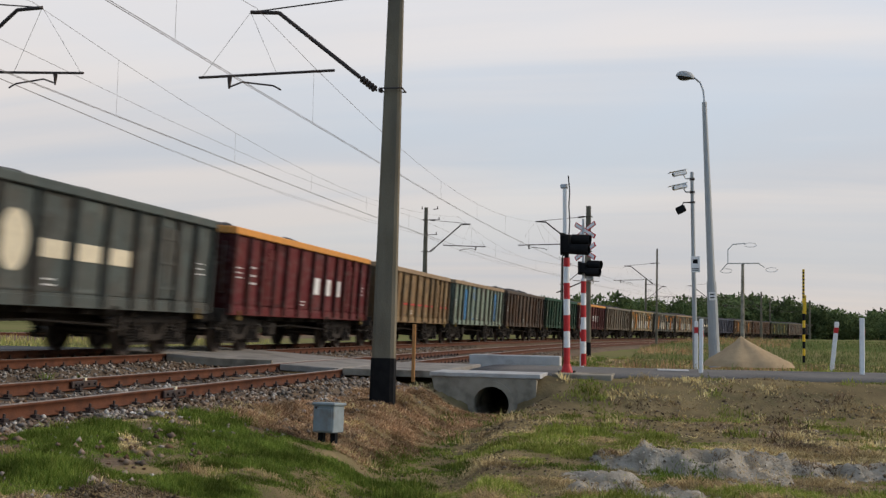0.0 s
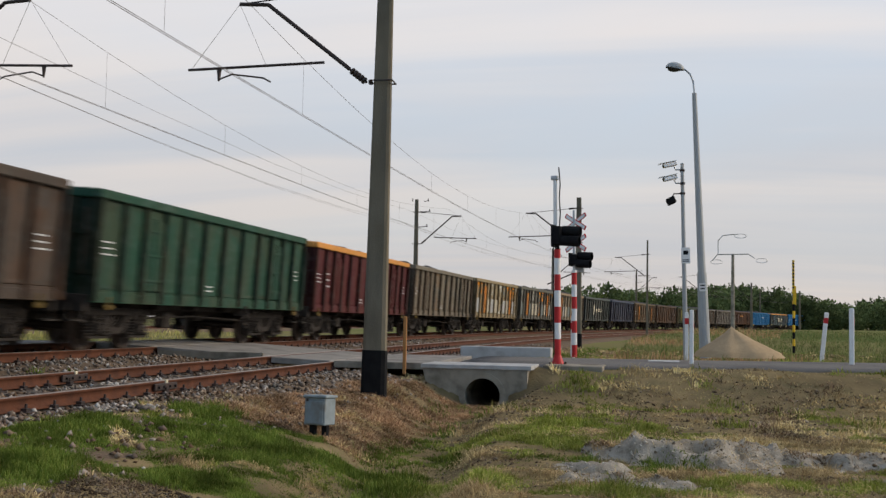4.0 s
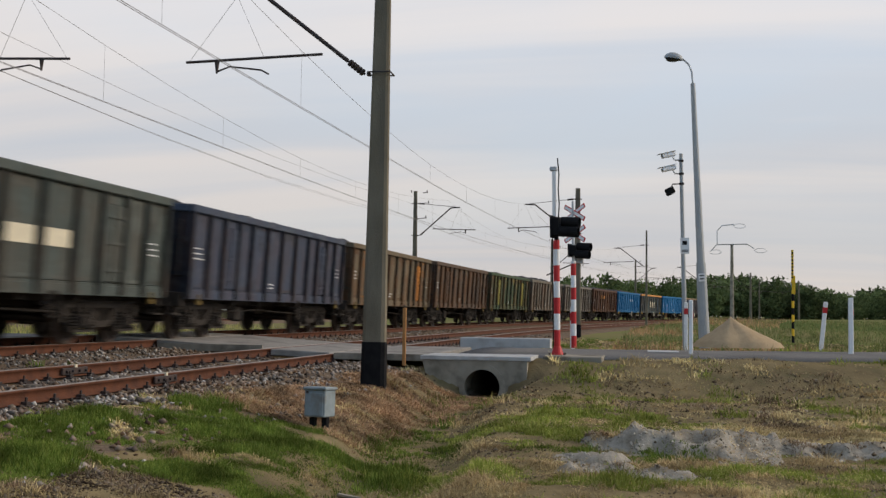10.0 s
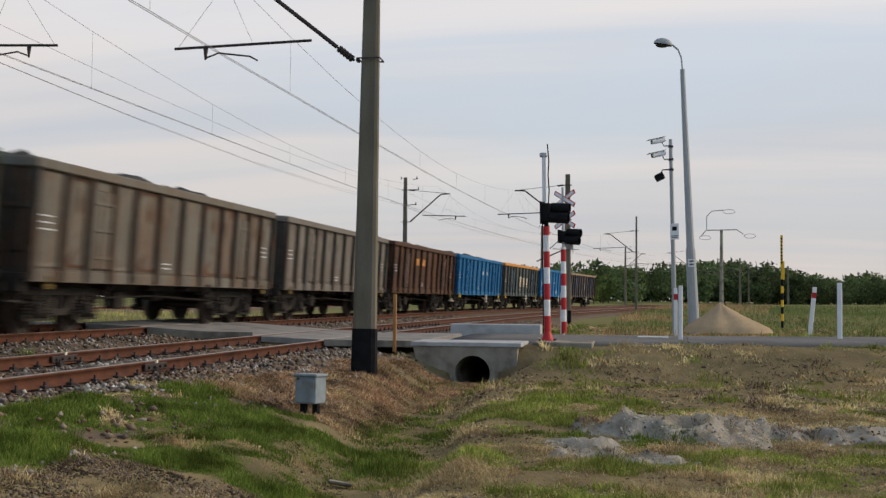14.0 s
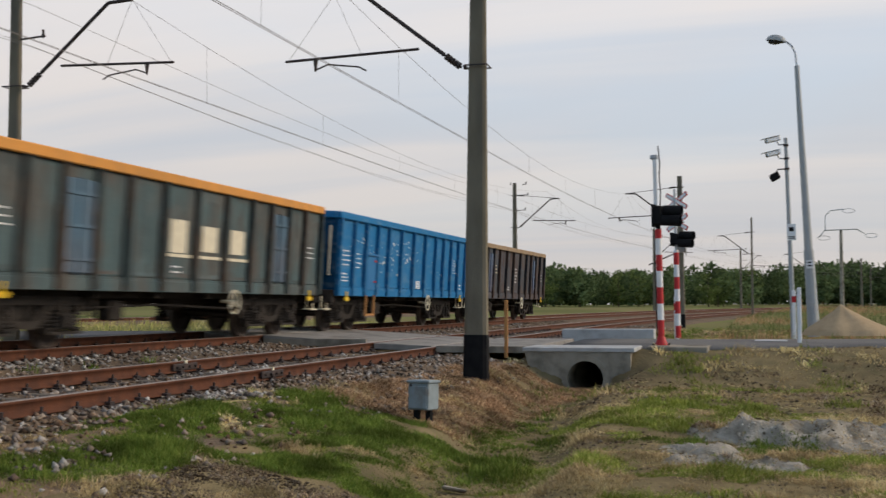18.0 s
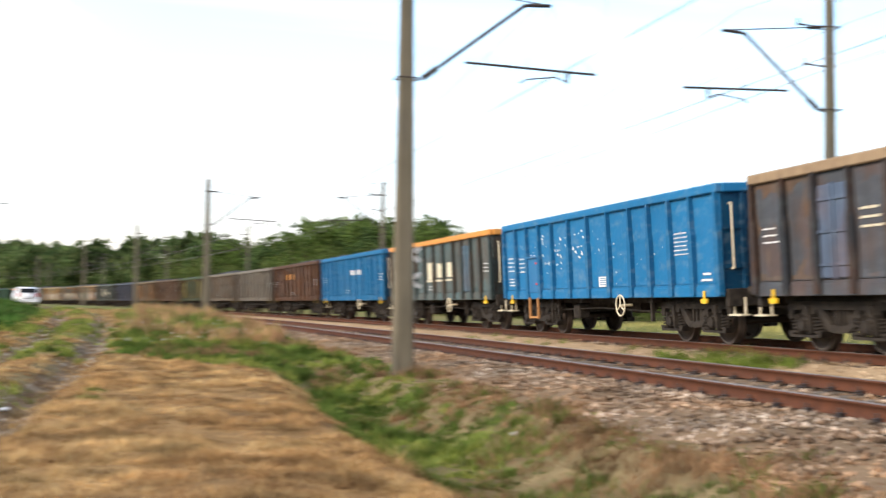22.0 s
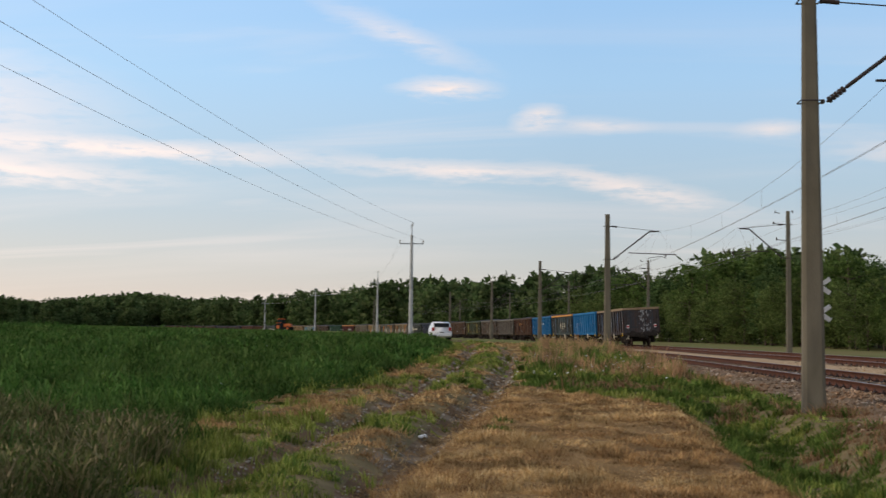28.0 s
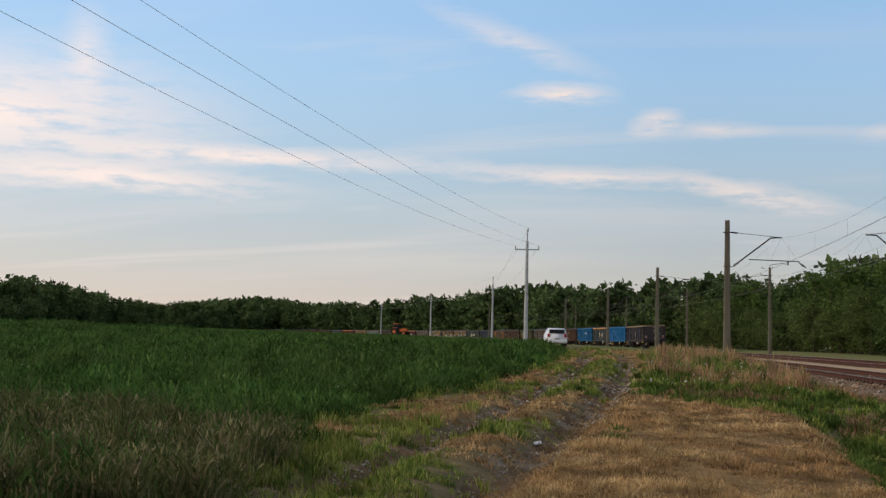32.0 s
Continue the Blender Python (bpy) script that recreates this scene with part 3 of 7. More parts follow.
def make_track(name, d, zc):
    tr = tagged(thing(name), "rusty rails on stone ballast with sleepers", "railway track", "tracks", "structure")
    for sgn in (-1, 1):
        me = sweep(RAIL, -900, 480, d + sgn * GAUGE / 2, zc + sgn * CANT / 2, M_RUST, True, M_RAILTOP, (6, 7, 8))
        r = new("rail", me)
        r.parent = tr
        r["label"] = "rusty steel rail with a shiny head"
    sb = box(B(), (0, 0, 0), (0.25, 2.5, 0.16), bev=0.02)
    sm = bpy.data.meshes.new("sleeper")
    sb.to_mesh(sm)
    sb.free()
    sm.materials.append(M_SLEEPER)
    cb = B()
    for q in (-1, 1):
        for e in (-1, 1):
            y = q * GAUGE / 2 + e * 0.095
            box(cb, (0, y, 0.01), (0.09, 0.07, 0.05))
            cyl(cb, (0, y, 0.02), (0, y, 0.085), 0.018, n=6)
        box(cb, (0, q * GAUGE / 2, -0.012), (0.16, 0.36, 0.02))
    cm = bpy.data.meshes.new("rail_fastening")
    cb.to_mesh(cm)
    cb.free()
    cm.materials.append(M_DKSTEEL)
    k = math.atan2(CANT, GAUGE)
    s = -44.0
    while s < 46:
        if not (24.2 < s < 31):
            for nm, mm, dz in (("sleeper", sm, -0.268), ("rail_fastening", cm, -0.165)):
                o = piece(nm, mm, tr, (s, on_line(s, d)[1], zc + dz), on_line(s, d)[2])
                o.rotation_euler = (k, 0, on_line(s, d)[2])
        s += 0.62
    return tr


TRACK_N = make_track("track_near", D_NEAR, Z_NEAR)
TRACK_F = make_track("track_far", D_FAR, Z_FAR)


def bed_z(d):
    """Height of the ballast across both tracks; d from the camera's side."""
    pts = [(4.7, -0.75), (5.9, -0.47), (7.0, -0.475), (7.8, -0.47), (8.7, -0.38), (9.6, -0.36), (10.6, -0.24), (11.2, -0.23), (12.0, -0.215), (13.2, -0.16), (13.9, -0.20), (15.6, -0.75)]
    return float(np.interp(d, [p[0] for p in pts], [p[1] for p in pts]))


def make_bed():
    ds = np.arange(4.7, 15.7, 0.28)
    for a, b in ((-900, 24.3), (30.7, 480)):
        st, s = [], a
        while s < b:
            st.append(s)
            s += 0.6 if abs(s) < 55 else 6.0
        st.append(b)
        verts = []
        for s in st:
            for d in ds:
                x, y, _ = on_line(s, d)
                verts.append((x, y, bed_z(d) + rise(s) + 0.05 * noise.noise((s * 0.9, d * 1.4, 2))))
        i = np.arange(len(st) * len(ds)).reshape(len(st), len(ds))
        f = np.stack([i[:-1, :-1], i[1:, :-1], i[1:, 1:], i[:-1, 1:]], -1).reshape(-1, 4)
        me = np_mesh("ballast_bed", verts, f, M_BED, True)
        me.materials.append(M_BEDTAN)
        me.materials.append(M_BEDPALE)
        mid = ds[:-1] + 0.14
        rows = [np.where((mid > 8.95) & (mid < 11.0), 1, 2) if q < 7 else mid * 0 for q in st[:-1]]
        me.polygons.foreach_set("material_index", np.concatenate(rows).astype(np.int32))
        tagged(new("ballast_bed", me), "grey and rust-stained bed of crushed stone", "ballast", kind="structure")


make_bed()


def make_siding():
    tr = tagged(thing("track_siding"), "rusty single siding on a low gravel bed", "railway track", "tracks", "structure")
    for sgn in (-1, 1):
        r = new("rail", sweep(RAIL, -45, 260, 31.0 + sgn * GAUGE / 2, 0.05, M_RUST, True, M_RAILTOP, (6, 7, 8)))
        r.parent = tr
        r["label"] = "rusty steel rail with a shiny head"
    b = new("gravel_bed", sweep([(-2.6, -0.55), (-1.7, -0.14), (1.7, -0.14), (2.6, -0.55)], -45, 260, 31.0, 0.05, M_BED, False))
    b.parent = tr


make_siding()


# ---- road and level crossing ----
def road_strip(y0, y1, w, zf, name, label, m):
    ys = np.arange(y0, y1 + 0.01, 0.8)
    verts, faces = [], []
    cols = (-0.5, -0.25, 0, 0.25, 0.5)
    for y in ys:
        for c in cols:
            verts.append((road_mid(y) + c * w, y, zf(y) + (0.03 if abs(c) < 0.4 else 0) + 0.02 * c))
    n = len(cols)
    for k in range(len(ys) - 1):
        for j in range(n - 1):
            faces.append((k * n + j, k * n + j + 1, (k + 1) * n + j + 1, (k + 1) * n + j))
    ob = new(name, np_mesh(name, verts, faces, m))
    md = ob.modifiers.new("thick", "SOLIDIFY")
    md.thickness, md.offset = 0.12, -1
    return tagged(ob, label, "road", kind="structure")


road_strip(-150, 5.0, 5.6, lambda y: -0.27 + 0.0022 * max(0, -y), "road", "grey asphalt road running up to the crossing", M_ASPH)
road_strip(15.2, 120, 5.6, lambda y: -0.10 - 0.004 * min(20, y - 15), "road_far", "grey asphalt road beyond the tracks", M_ASPH)


def make_deck():
    deck = tagged(thing("level_crossing"), "grey slab deck between and beside the rails", "level crossing", kind="structure")
    lanes = [(4.9, 6.98, -0.262, -0.262), (7.12, 8.48, -0.262, -0.205), (8.64, 11.2, -0.19, -0.035), (11.35, 12.71, -0.03, 0.03), (12.87, 15.3, 0.045, -0.08)]
    for a, b, z0, z1 in lanes:
        x = 24.4
        while x < 30.3:
            L_ = 1.48
            bm = B()
            box(bm, (x + L_ / 2, (a + b) / 2, 0), (L_ - 0.02, b - a, 0.14), bev=0.012)
            for v in bm.verts:
                v.co.z += lerp(z0, z1, (v.co.y - a) / (b - a)) - 0.07
            part("slab", bm, M_DECK, deck)
            x += 1.5
    bm = B()
    box(bm, (24.36, 6.0, -0.33), (0.05, 2.0, 0.14))
    box(bm, (24.36, 9.9, -0.2), (0.05, 2.5, 0.16))
    part("edge_strip", bm, M_CONC, deck, "pale concrete edge of the deck")


make_deck()


# ---- overhead line ----
def cat_post(x, y, base, h, reach, side, far=False, lean=0.0, blackfoot=False, sign=False, wires=(5.2, 6.5), slim=False):
    """A mast with its bracket. side: +1 the arm points to +y; reach: to the contact wire."""
    p = thing("catenary_mast", pose(x, y, base, 0, lean, 0), "weathered concrete railway mast with a steel bracket arm", "railway mast", "masts of the overhead line")
    bm = B()
    n0, n1 = (0.15, 0.10) if far else (0.09, 0.07) if slim else (0.195, 0.122)
    vs = []
    for z, w in ((-0.6, n0 + 0.015), (h, n1)):
        vs.append([bm.verts.new((sx * w * 0.58, sy * w, z)) for sx, sy in ((-1, -0.7), (-0.7, -1), (0.7, -1), (1, -0.7), (1, 0.7), (0.7, 1), (-0.7, 1), (-1, 0.7))])
    for i in range(8):
        j = (i + 1) % 8
        bm.faces.new((vs[0][i], vs[0][j], vs[1][j], vs[1][i]))
    bm.faces.new(vs[1])
    part("shaft", bm, M_POST, p)
    if blackfoot:
        bm = B()
        vs = []
        for z, w in ((-0.6, n0 + 0.022), (0.62, n0 + 0.012)):
            vs.append([bm.verts.new((sx * w * 0.60, sy * w, z)) for sx, sy in ((-1, -0.7), (-0.7, -1), (0.7, -1), (1, -0.7), (1, 0.7), (0.7, 1), (-0.7, 1), (-1, 0.7))])
        for i in range(8):
            j = (i + 1) % 8
            bm.faces.new((vs[0][i], vs[0][j], vs[1][j], vs[1][i]))
        part("foot_coat", bm, M_BLACK, p, "black tarred foot of the mast")
    s = side
    zc, zw, zm = wires[0] - base, wires[0] - base + 0.32, wires[1] - base
    zl = zc - 0.05
    zt = zm + 0.25
    tipy = s * (reach - 0.2)
    for z in (zl, zt + 0.25):
        bm = B()
        for q in (-1, 1):
            cyl(bm, (q * 0.16, -0.2, z), (q * 0.16, 0.2, z), 0.014, n=6)
            cyl(bm, (-0.17, q * 0.2, z), (0.17, q * 0.2, z), 0.014, n=6)
        box(bm, (0, s * 0.23, z), (0.12, 0.05, 0.06))
        part("collar", bm, M_DKSTEEL, p, "dark iron collar clamped round the mast")
    bm = B()
    a, b = Vector((0, s * 0.30, zl)), Vector((0, tipy - s * 0.55, zt - 0.03))
    ins = a.lerp(b, 0.17)
    cyl(bm, ins, b, 0.038, n=8)
    cyl(bm, b, (0, tipy, zt), 0.038, n=8)
    part("bracket_tube", bm, M_DKSTEEL, p, "dark inclined bracket tube")
    bm = B()
    cyl(bm, a, ins, 0.022, n=6)
    for k in range(5):
        q = a.lerp(ins, 0.15 + 0.17 * k)
        e = (ins - a).normalized() * 0.02
        cyl(bm, q - e, q + e, 0.065, n=8)
    part("insulator", bm, M_DKSTEEL, p, "ribbed insulator")
    bm = B()
    cyl(bm, (0, s * 0.26, zt + 0.25), (0, s * 0.55, zt + 0.22), 0.045, n=8)
    cyl(bm, (0, s * 0.26, zt + 0.25), (0, tipy, zt), 0.014, n=6)
    part("top_tie", bm, M_DKSTEEL, p)
    q = a.lerp(b, 0.42)
    bm = B()
    cyl(bm, (0, q.y, zw + 0.02), (0, s * (reach + 0.75), zw - 0.06), 0.026, n=8)
    part("registration_tube", bm, M_DKSTEEL, p, "dark horizontal registration tube")
    bm = B()
    ex = s * (reach + 0.15)
    cyl(bm, (0, ex, zw - 0.06), (0, ex, zw - 0.28), 0.05, 0.02, n=6)
    tube(bm, [(0, ex, zw - 0.25), (0, ex - s * 0.25, zw - 0.16), (0, ex - s * 0.85, zw - 0.24), (0, ex - s * 1.0, zc)], 0.016)
    part("steady_arm", bm, M_DKSTEEL, p)
    bm = B()
    tube(bm, [(0, tipy, zt), (0, s * (reach + 0.7), zw - 0.06)], 0.004, 4)
    tube(bm, [(0, tipy, zt), (0, s * (reach - 0.75), zw)], 0.004, 4)
    part("stay_wire", bm, M_WIRE, p)
    if far:
        for z, w, o in ((h - 0.12, 0.95, 0.0), (h - 0.75, 0.8, 0.25), (h - 1.65, 0.55, 0.35)):
            arm = part("feeder_arm", cyl(B(), (0, -s * (o - 0.45), z), (0, s * (w + o - 0.2), z + 0.04), 0.022, n=6), M_DKSTEEL, p, "small dark cross-arm")
            for e in (0.0, w):
                part("insulator", cyl(B(), (0, s * (e - 0.25 + o), z), (0, s * (e - 0.25 + o), z + 0.17), 0.03, n=6), M_DKSTEEL, arm)
    if sign:
        for z in (1.75, 2.25):
            for q in (-1, 1):
                bm = B()
                box(bm, (0, 0, 0), (0.02, 0.46, 0.08), Matrix.Translation((-0.22, 0.18, z)) @ Matrix.Rotation(q * 0.62, 4, "X"))
                part("white_bar", bm, M_WHITE, p, "white crossed sign bar")
    return p


cat_post(19.4, 4.85, -0.5, 8.3, D_NEAR - 4.85, 1, lean=2.2, blackfoot=True, wires=(4.95, 6.18))
cat_post(-21.3, 4.66, -0.6, 7.7, D_NEAR - 4.66, 1, sign=True, wires=(5.08, 6.42))
for s in (-64, -106, -148, -190, -232, -274, 61.4, 103, 145, 187, 229):
    x, y, hd = on_line(s, 4.75)
    o = cat_post(x, y, ground_z(x, y) + 0.1, 8.6 if s == 103 else 7.9, 3.05, 1, blackfoot=s == 61.4, slim=s == 103, wires=(5.0 + rise(s), 6.3 + rise(s)))
    o.rotation_euler.z = hd
for s in (-22.75, -65, -107, -149, -191, -233, 20.3, 66, 111, 155, 198, 240):
    x, y, hd = on_line(s, 14.95)
    o = cat_post(x, y, -0.45 + rise(s), 8.3, 2.92, -1, far=True, wires=(5.25 + rise(s), 6.6 + rise(s)))
    o.rotation_euler.z = hd


def make_wires():
    """Contact and messenger wires with droppers, span by span; each span of a track is one object."""
    spans = [-274, -232, -190, -148, -106, -64, -21.3, 19.4, 61.4, 103, 145, 187, 229]
    zcs = {-21.3: 5.08, 19.4: 4.95}
    zms = {-21.3: 6.66, 19.4: 6.42}
    for d, z0, z1 in ((7.40, 0.0, 0.0), (11.9, 0.22, 0.27)):
        for a, b in zip(spans[:-1], spans[1:]):
            w = thing("overhead_wire", label="thin contact and carrier wires joined by droppers", category="overhead wire", group="overhead wires")
            cp, mp = [], []
            n = 12
            for k in range(n + 1):
                u = k / n
                s = lerp(a, b, u)
                x, y, _ = on_line(s, d)
                zc = lerp(zcs.get(a, 5.0), zcs.get(b, 5.0), u) + z0 + rise(s)
                zm = lerp(zms.get(a, 6.54), zms.get(b, 6.54), u) + z1 + rise(s) - 4 * 0.95 * u * (1 - u)
                cp.append((x, y, zc))
                mp.append((x, y, zm))
                if k % 2 and abs(s) < 110:
                    part("dropper", cyl(B(), (x, y, zc), (x, y, zm), 0.003, n=3), M_WIRE, w)
            part("contact_wire", tube(B(), cp, 0.0055, 4), M_WIRE, w)
            part("contact_wire", tube(B(), [(x, y + 0.05, z) for x, y, z in cp], 0.0055, 4), M_WIRE, w)
            part("carrier_wire", tube(B(), mp, 0.0045, 4), M_WIRE, w)
    for zo, do in ((6.8, 14.3), (6.15, 14.8), (5.9, 14.2)):
        w = thing("feeder_wire", label="thin dark feeder wire along the masts", category="wire", group="feeder wires")
        bm = B()
        pts = []
        for s in np.arange(-274, 230, 10.5):
            x, y, _ = on_line(s, do)
            u = ((s - 20.3) / 42.0) % 1.0
            pts.append((x, y, zo - 1.3 * u * (1 - u) + rise(s)))
        tube(bm, pts, 0.005, 4)
        part("wire", bm, M_WIRE, w)


make_wires()


# ---- the coal train ----
WL = 14.04          # over the buffers
SPEED = 14.95       # towards -x
BASE_S = -3.70      # centre of the second wagon from the rear at 20.5 s
HL, HW = 6.4, 1.43
Z0, Z1 = 0.98, 3.10
MESH = {}
SPIN = []          # wheelsets that turn
M_SCRAPE = mat("scraped_paint", (0.42, 0.43, 0.43), 0.7, 0, (0.24, 0.25, 0.26), 14, 0.6)
M_PAINTBLUE = mat("blue_enamel", (0.016, 0.149, 0.32), 0.5, 0, (0.03, 0.102, 0.28), 3, 0.4)
M_DULLHOOK = mat("dull_hook_paint", (0.16, 0.11, 0.03), 0.8, 0, (0.06, 0.045, 0.03), 9, 0.6, spec=0.1)
M_WHEELRIM = mat("worn_wheel_rim", (0.16, 0.13, 0.11), 0.5, 0.6, (0.09, 0.07, 0.06), 6, 0.5)
M_TANRIM = mat("rusty_rim", (0.31, 0.225, 0.14), 0.85, 0, (0.17, 0.115, 0.075), 4, 0.6)


def shared(key, fn, material):
    if key not in MESH:
        bm = fn()
        me = bpy.data.meshes.new(key)
        bm.to_mesh(me)
        bm.free()
        me.materials.append(material)
        MESH[key] = me
    return MESH[key]


def put(name, me, parent, loc=(0, 0, 0), col=None, label="", rz=0.0):
    o = piece(name, me, parent, loc, rz)
    if col:
        o.color = col
    if label:
        o["label"] = label
    return o


RIBS = [-6.34, -5.31, -4.37, -3.40, -2.43, -1.23, 0.0, 1.23, 2.43, 3.40, 4.37, 5.31, 6.34]


def m_side():
    bm = B()
    box(bm, (0, 0, (Z0 + Z1) / 2 + 0.12), (2 * HL, 0.02, Z1 - Z0 - 0.26))
    return bm


def m_panel(v=0):
    """A dented sheet between two ribs."""
    bm = B()
    w, h, n = 1.0, Z1 - Z0 - 0.42, 11
    g = [[None] * (n + 1) for _ in range(n + 1)]
    for i in range(n + 1):
        for j in range(n + 1):
            b = (math.sin(math.pi * i / n) * math.sin(math.pi * j / n)) ** 0.6
            g[i][j] = bm.verts.new((w * (i / n - 0.5), 0.02 * b + b * (0.05 * noise.noise((i * 0.36, j * 0.34, 4 + 9 * v)) + 0.02 * noise.noise((i * 0.85, j * 0.85, 7 + 9 * v))), h * (j / n - 0.5)))
    for i in range(n):
        for j in range(n):
            f = bm.faces.new((g[i][j], g[i + 1][j], g[i + 1][j + 1], g[i][j + 1]))
            f.smooth = True
    return bm


def m_rib():
    """A pressed post, wider towards the sill."""
    bm = B()
    prism(bm, [(-0.04, Z1 - 0.12), (0.04, Z1 - 0.12), (0.05, 2.35), (0.085, 2.2), (0.085, Z0 + 0.02), (-0.085, Z0 + 0.02), (-0.085, 2.2), (-0.05, 2.35)], -0.105, 0.0)
    return bm


def m_sill():
    bm = B()
    box(bm, (0, 0, Z0 + 0.09), (2 * HL, 0.07, 0.2), bev=0.008)
    box(bm, (0, 0.0, Z0 + 0.215), (2 * HL, 0.035, 0.05))
    return bm


def m_chord():
    bm = B()
    box(bm, (0, 0, Z1 - 0.045), (2 * HL + 0.06, 0.14, 0.18), bev=0.02)
    return bm


def m_endchord():
    return box(B(), (0, 0, Z1 - 0.045), (0.13, 2 * HW - 0.1, 0.18), bev=0.02)


def m_end():
    return box(B(), (0, 0, (Z0 + Z1) / 2), (0.03, 2 * HW - 0.06, Z1 - Z0 - 0.1))


def m_endpost():
    return box(B(), (0, 0, (Z0 + Z1) / 2), (0.14, 0.10, Z1 - Z0 - 0.15), bev=0.01)


def m_endrail():
    return box(B(), (0, 0, 0), (0.10, 2 * HW - 0.1, 0.08))


def m_door():
    """The pair of leaves of a side door."""
    bm = B()
    for q in (-1, 1):
        box(bm, (q * 0.225, -0.035, 1.98), (0.425, 0.05, 1.5), bev=0.012)
        for z in (1.45, 1.98, 2.5):
            box(bm, (q * 0.225, -0.07, z), (0.38, 0.03, 0.05))
    box(bm, (0, -0.07, 1.98), (0.05, 0.05, 1.55))
    return bm


def m_floor():
    return box(B(), (0, 0, Z0 + 0.05), (2 * HL - 0.05, 2 * HW - 0.1, 0.1))


FRAME = [("centre_sill", lambda: box(B(), (0, 0, Z0 - 0.14), (13.0, 0.5, 0.28)))]
FRAME += [("side_beam", lambda y=y: box(B(), (0, y, Z0 - 0.06), (12.4, 0.10, 0.16))) for y in (-0.95, 0.95)]
FRAME += [("cross_beam", lambda x=x: box(B(), (x, 0, Z0 - 0.065), (0.12, 2.6, 0.115))) for x in (-3, -1, 1, 3)]
FRAME += [("headstock", lambda x=x: box(B(), (x, 0, Z0 - 0.03), (0.14, 2.75, 0.34), bev=0.015)) for x in (-6.42, 6.42)]


GEAR = [  # between the bogies
    ("brake_cylinder", lambda: cyl(B(), (-1.4, 0.4, 0.72), (-0.5, 0.4, 0.72), 0.2, n=12)),
    ("air_tank", lambda: cyl(B(), (0.6, -0.5, 0.74), (1.1, -0.5, 0.74), 0.16, n=12)),
    ("valve_box", lambda: box(B(), (-1.95, -0.9, 0.62), (0.42, 0.3, 0.36), bev=0.03)),
    ("brake_rod", lambda: tube(B(), [(-3.2, -0.15, 0.66), (-0.4, -0.15, 0.70), (3.2, -0.15, 0.62)], 0.02)),
    ("brake_rod", lambda: tube(B(), [(-3.2, -1.0, 0.66), (-0.4, -1.0, 0.72), (3.2, -1.0, 0.62)], 0.022)),
    ("hanger", lambda: box(B(), (-2.9, -1.15, 0.74), (0.07, 0.07, 0.44))),
    ("hanger", lambda: box(B(), (2.75, -1.15, 0.70), (0.09, 0.07, 0.52))),
]


def m_load():
    """A heap of coal that stands a little over the rim."""
    bm = B()
    nx, ny = 44, 9
    g = []
    for i in range(nx + 1):
        row = []
        for j in range(ny + 1):
            x, y = lerp(-6.3, 6.3, i / nx), lerp(-1.35, 1.35, j / ny)
            e = min(1, (6.3 - abs(x)) / 1.1) * min(1, (1.35 - abs(y)) / 0.7)
            h = 0.40 * e * (0.75 + 0.7 * noise.noise((x * 0.45, y * 0.6, 8)) + 0.35 * noise.noise((x * 2.2, y * 2.2, 1)))
            row.append(bm.verts.new((x, y, Z1 - 0.13 + max(0, h))))
        g.append(row)
    for i in range(nx):
        for j in range(ny):
            bm.faces.new((g[i][j], g[i + 1][j], g[i + 1][j + 1], g[i][j + 1]))
    return bm


def m_buffer():
    bm = B()
    cyl(bm, (0, 0, 0), (0.36, 0, 0), 0.095, n=12)
    cyl(bm, (0.36, 0, 0), (0.60, 0, 0), 0.065, n=12)
    cyl(bm, (0.58, 0, 0), (0.62, 0, 0), 0.22, n=16)
    return bm


def m_coupler():
    bm = B()
    box(bm, (0.25, 0, 0), (0.5, 0.08, 0.12))
    tube(bm, [(0.4, 0, 0), (0.55, 0.05, -0.25), (0.55, -0.05, -0.25), (0.4, 0, 0)], 0.025)
    return bm


def m_hose():
    return tube(B(), [(0.1, 0.3, -0.05), (0.45, 0.32, -0.2), (0.55, 0.3, -0.42), (0.68, 0.25, -0.3)], 0.025, 6)


def m_handrail():
    return tube(B(), [(0, 0, 0), (0.08, 0, 0), (0.08, 0, 1.25), (0, 0, 1.25)], 0.022, 6)


def m_step():
    bm = B()
    box(bm, (0, 0, 0), (0.45, 0.2, 0.03))
    for q in (-1, 1):
        box(bm, (q * 0.2, 0.02, 0.16), (0.04, 0.03, 0.34))
    return bm


def m_hwheel():
    bm = B()
    n = 20
    pts = [(0.235 * math.cos(2 * math.pi * i / n), 0, 0.235 * math.sin(2 * math.pi * i / n)) for i in range(n + 1)]
    tube(bm, pts, 0.019, 6)
    for a in (90, 210, 330):
        tube(bm, [(0, 0, 0), (0.235 * math.cos(radians(a)), 0, 0.235 * math.sin(radians(a)))], 0.018, 5)
    cyl(bm, (0, -0.03, 0), (0, 0.3, 0), 0.03, n=8)
    return bm


def m_hook():
    bm = B()
    box(bm, (0, 0, 0.03), (0.07, 0.03, 0.2), bev=0.01)
    prism(bm, [(-0.13, -0.05), (-0.09, -0.02), (0, -0.04), (0.09, -0.02), (0.13, -0.05), (0.11, -0.11), (0, -0.12), (-0.11, -0.11)], -0.02, 0.02)
    return bm


def m_bogie():
    bm = B()
    box(bm, (0, 0, 0.62), (0.45, 2.0, 0.24), bev=0.02)
    for x in (-1.25, 1.25):
        box(bm, (x, 0, 0.62), (0.1, 1.9, 0.12))
    return bm


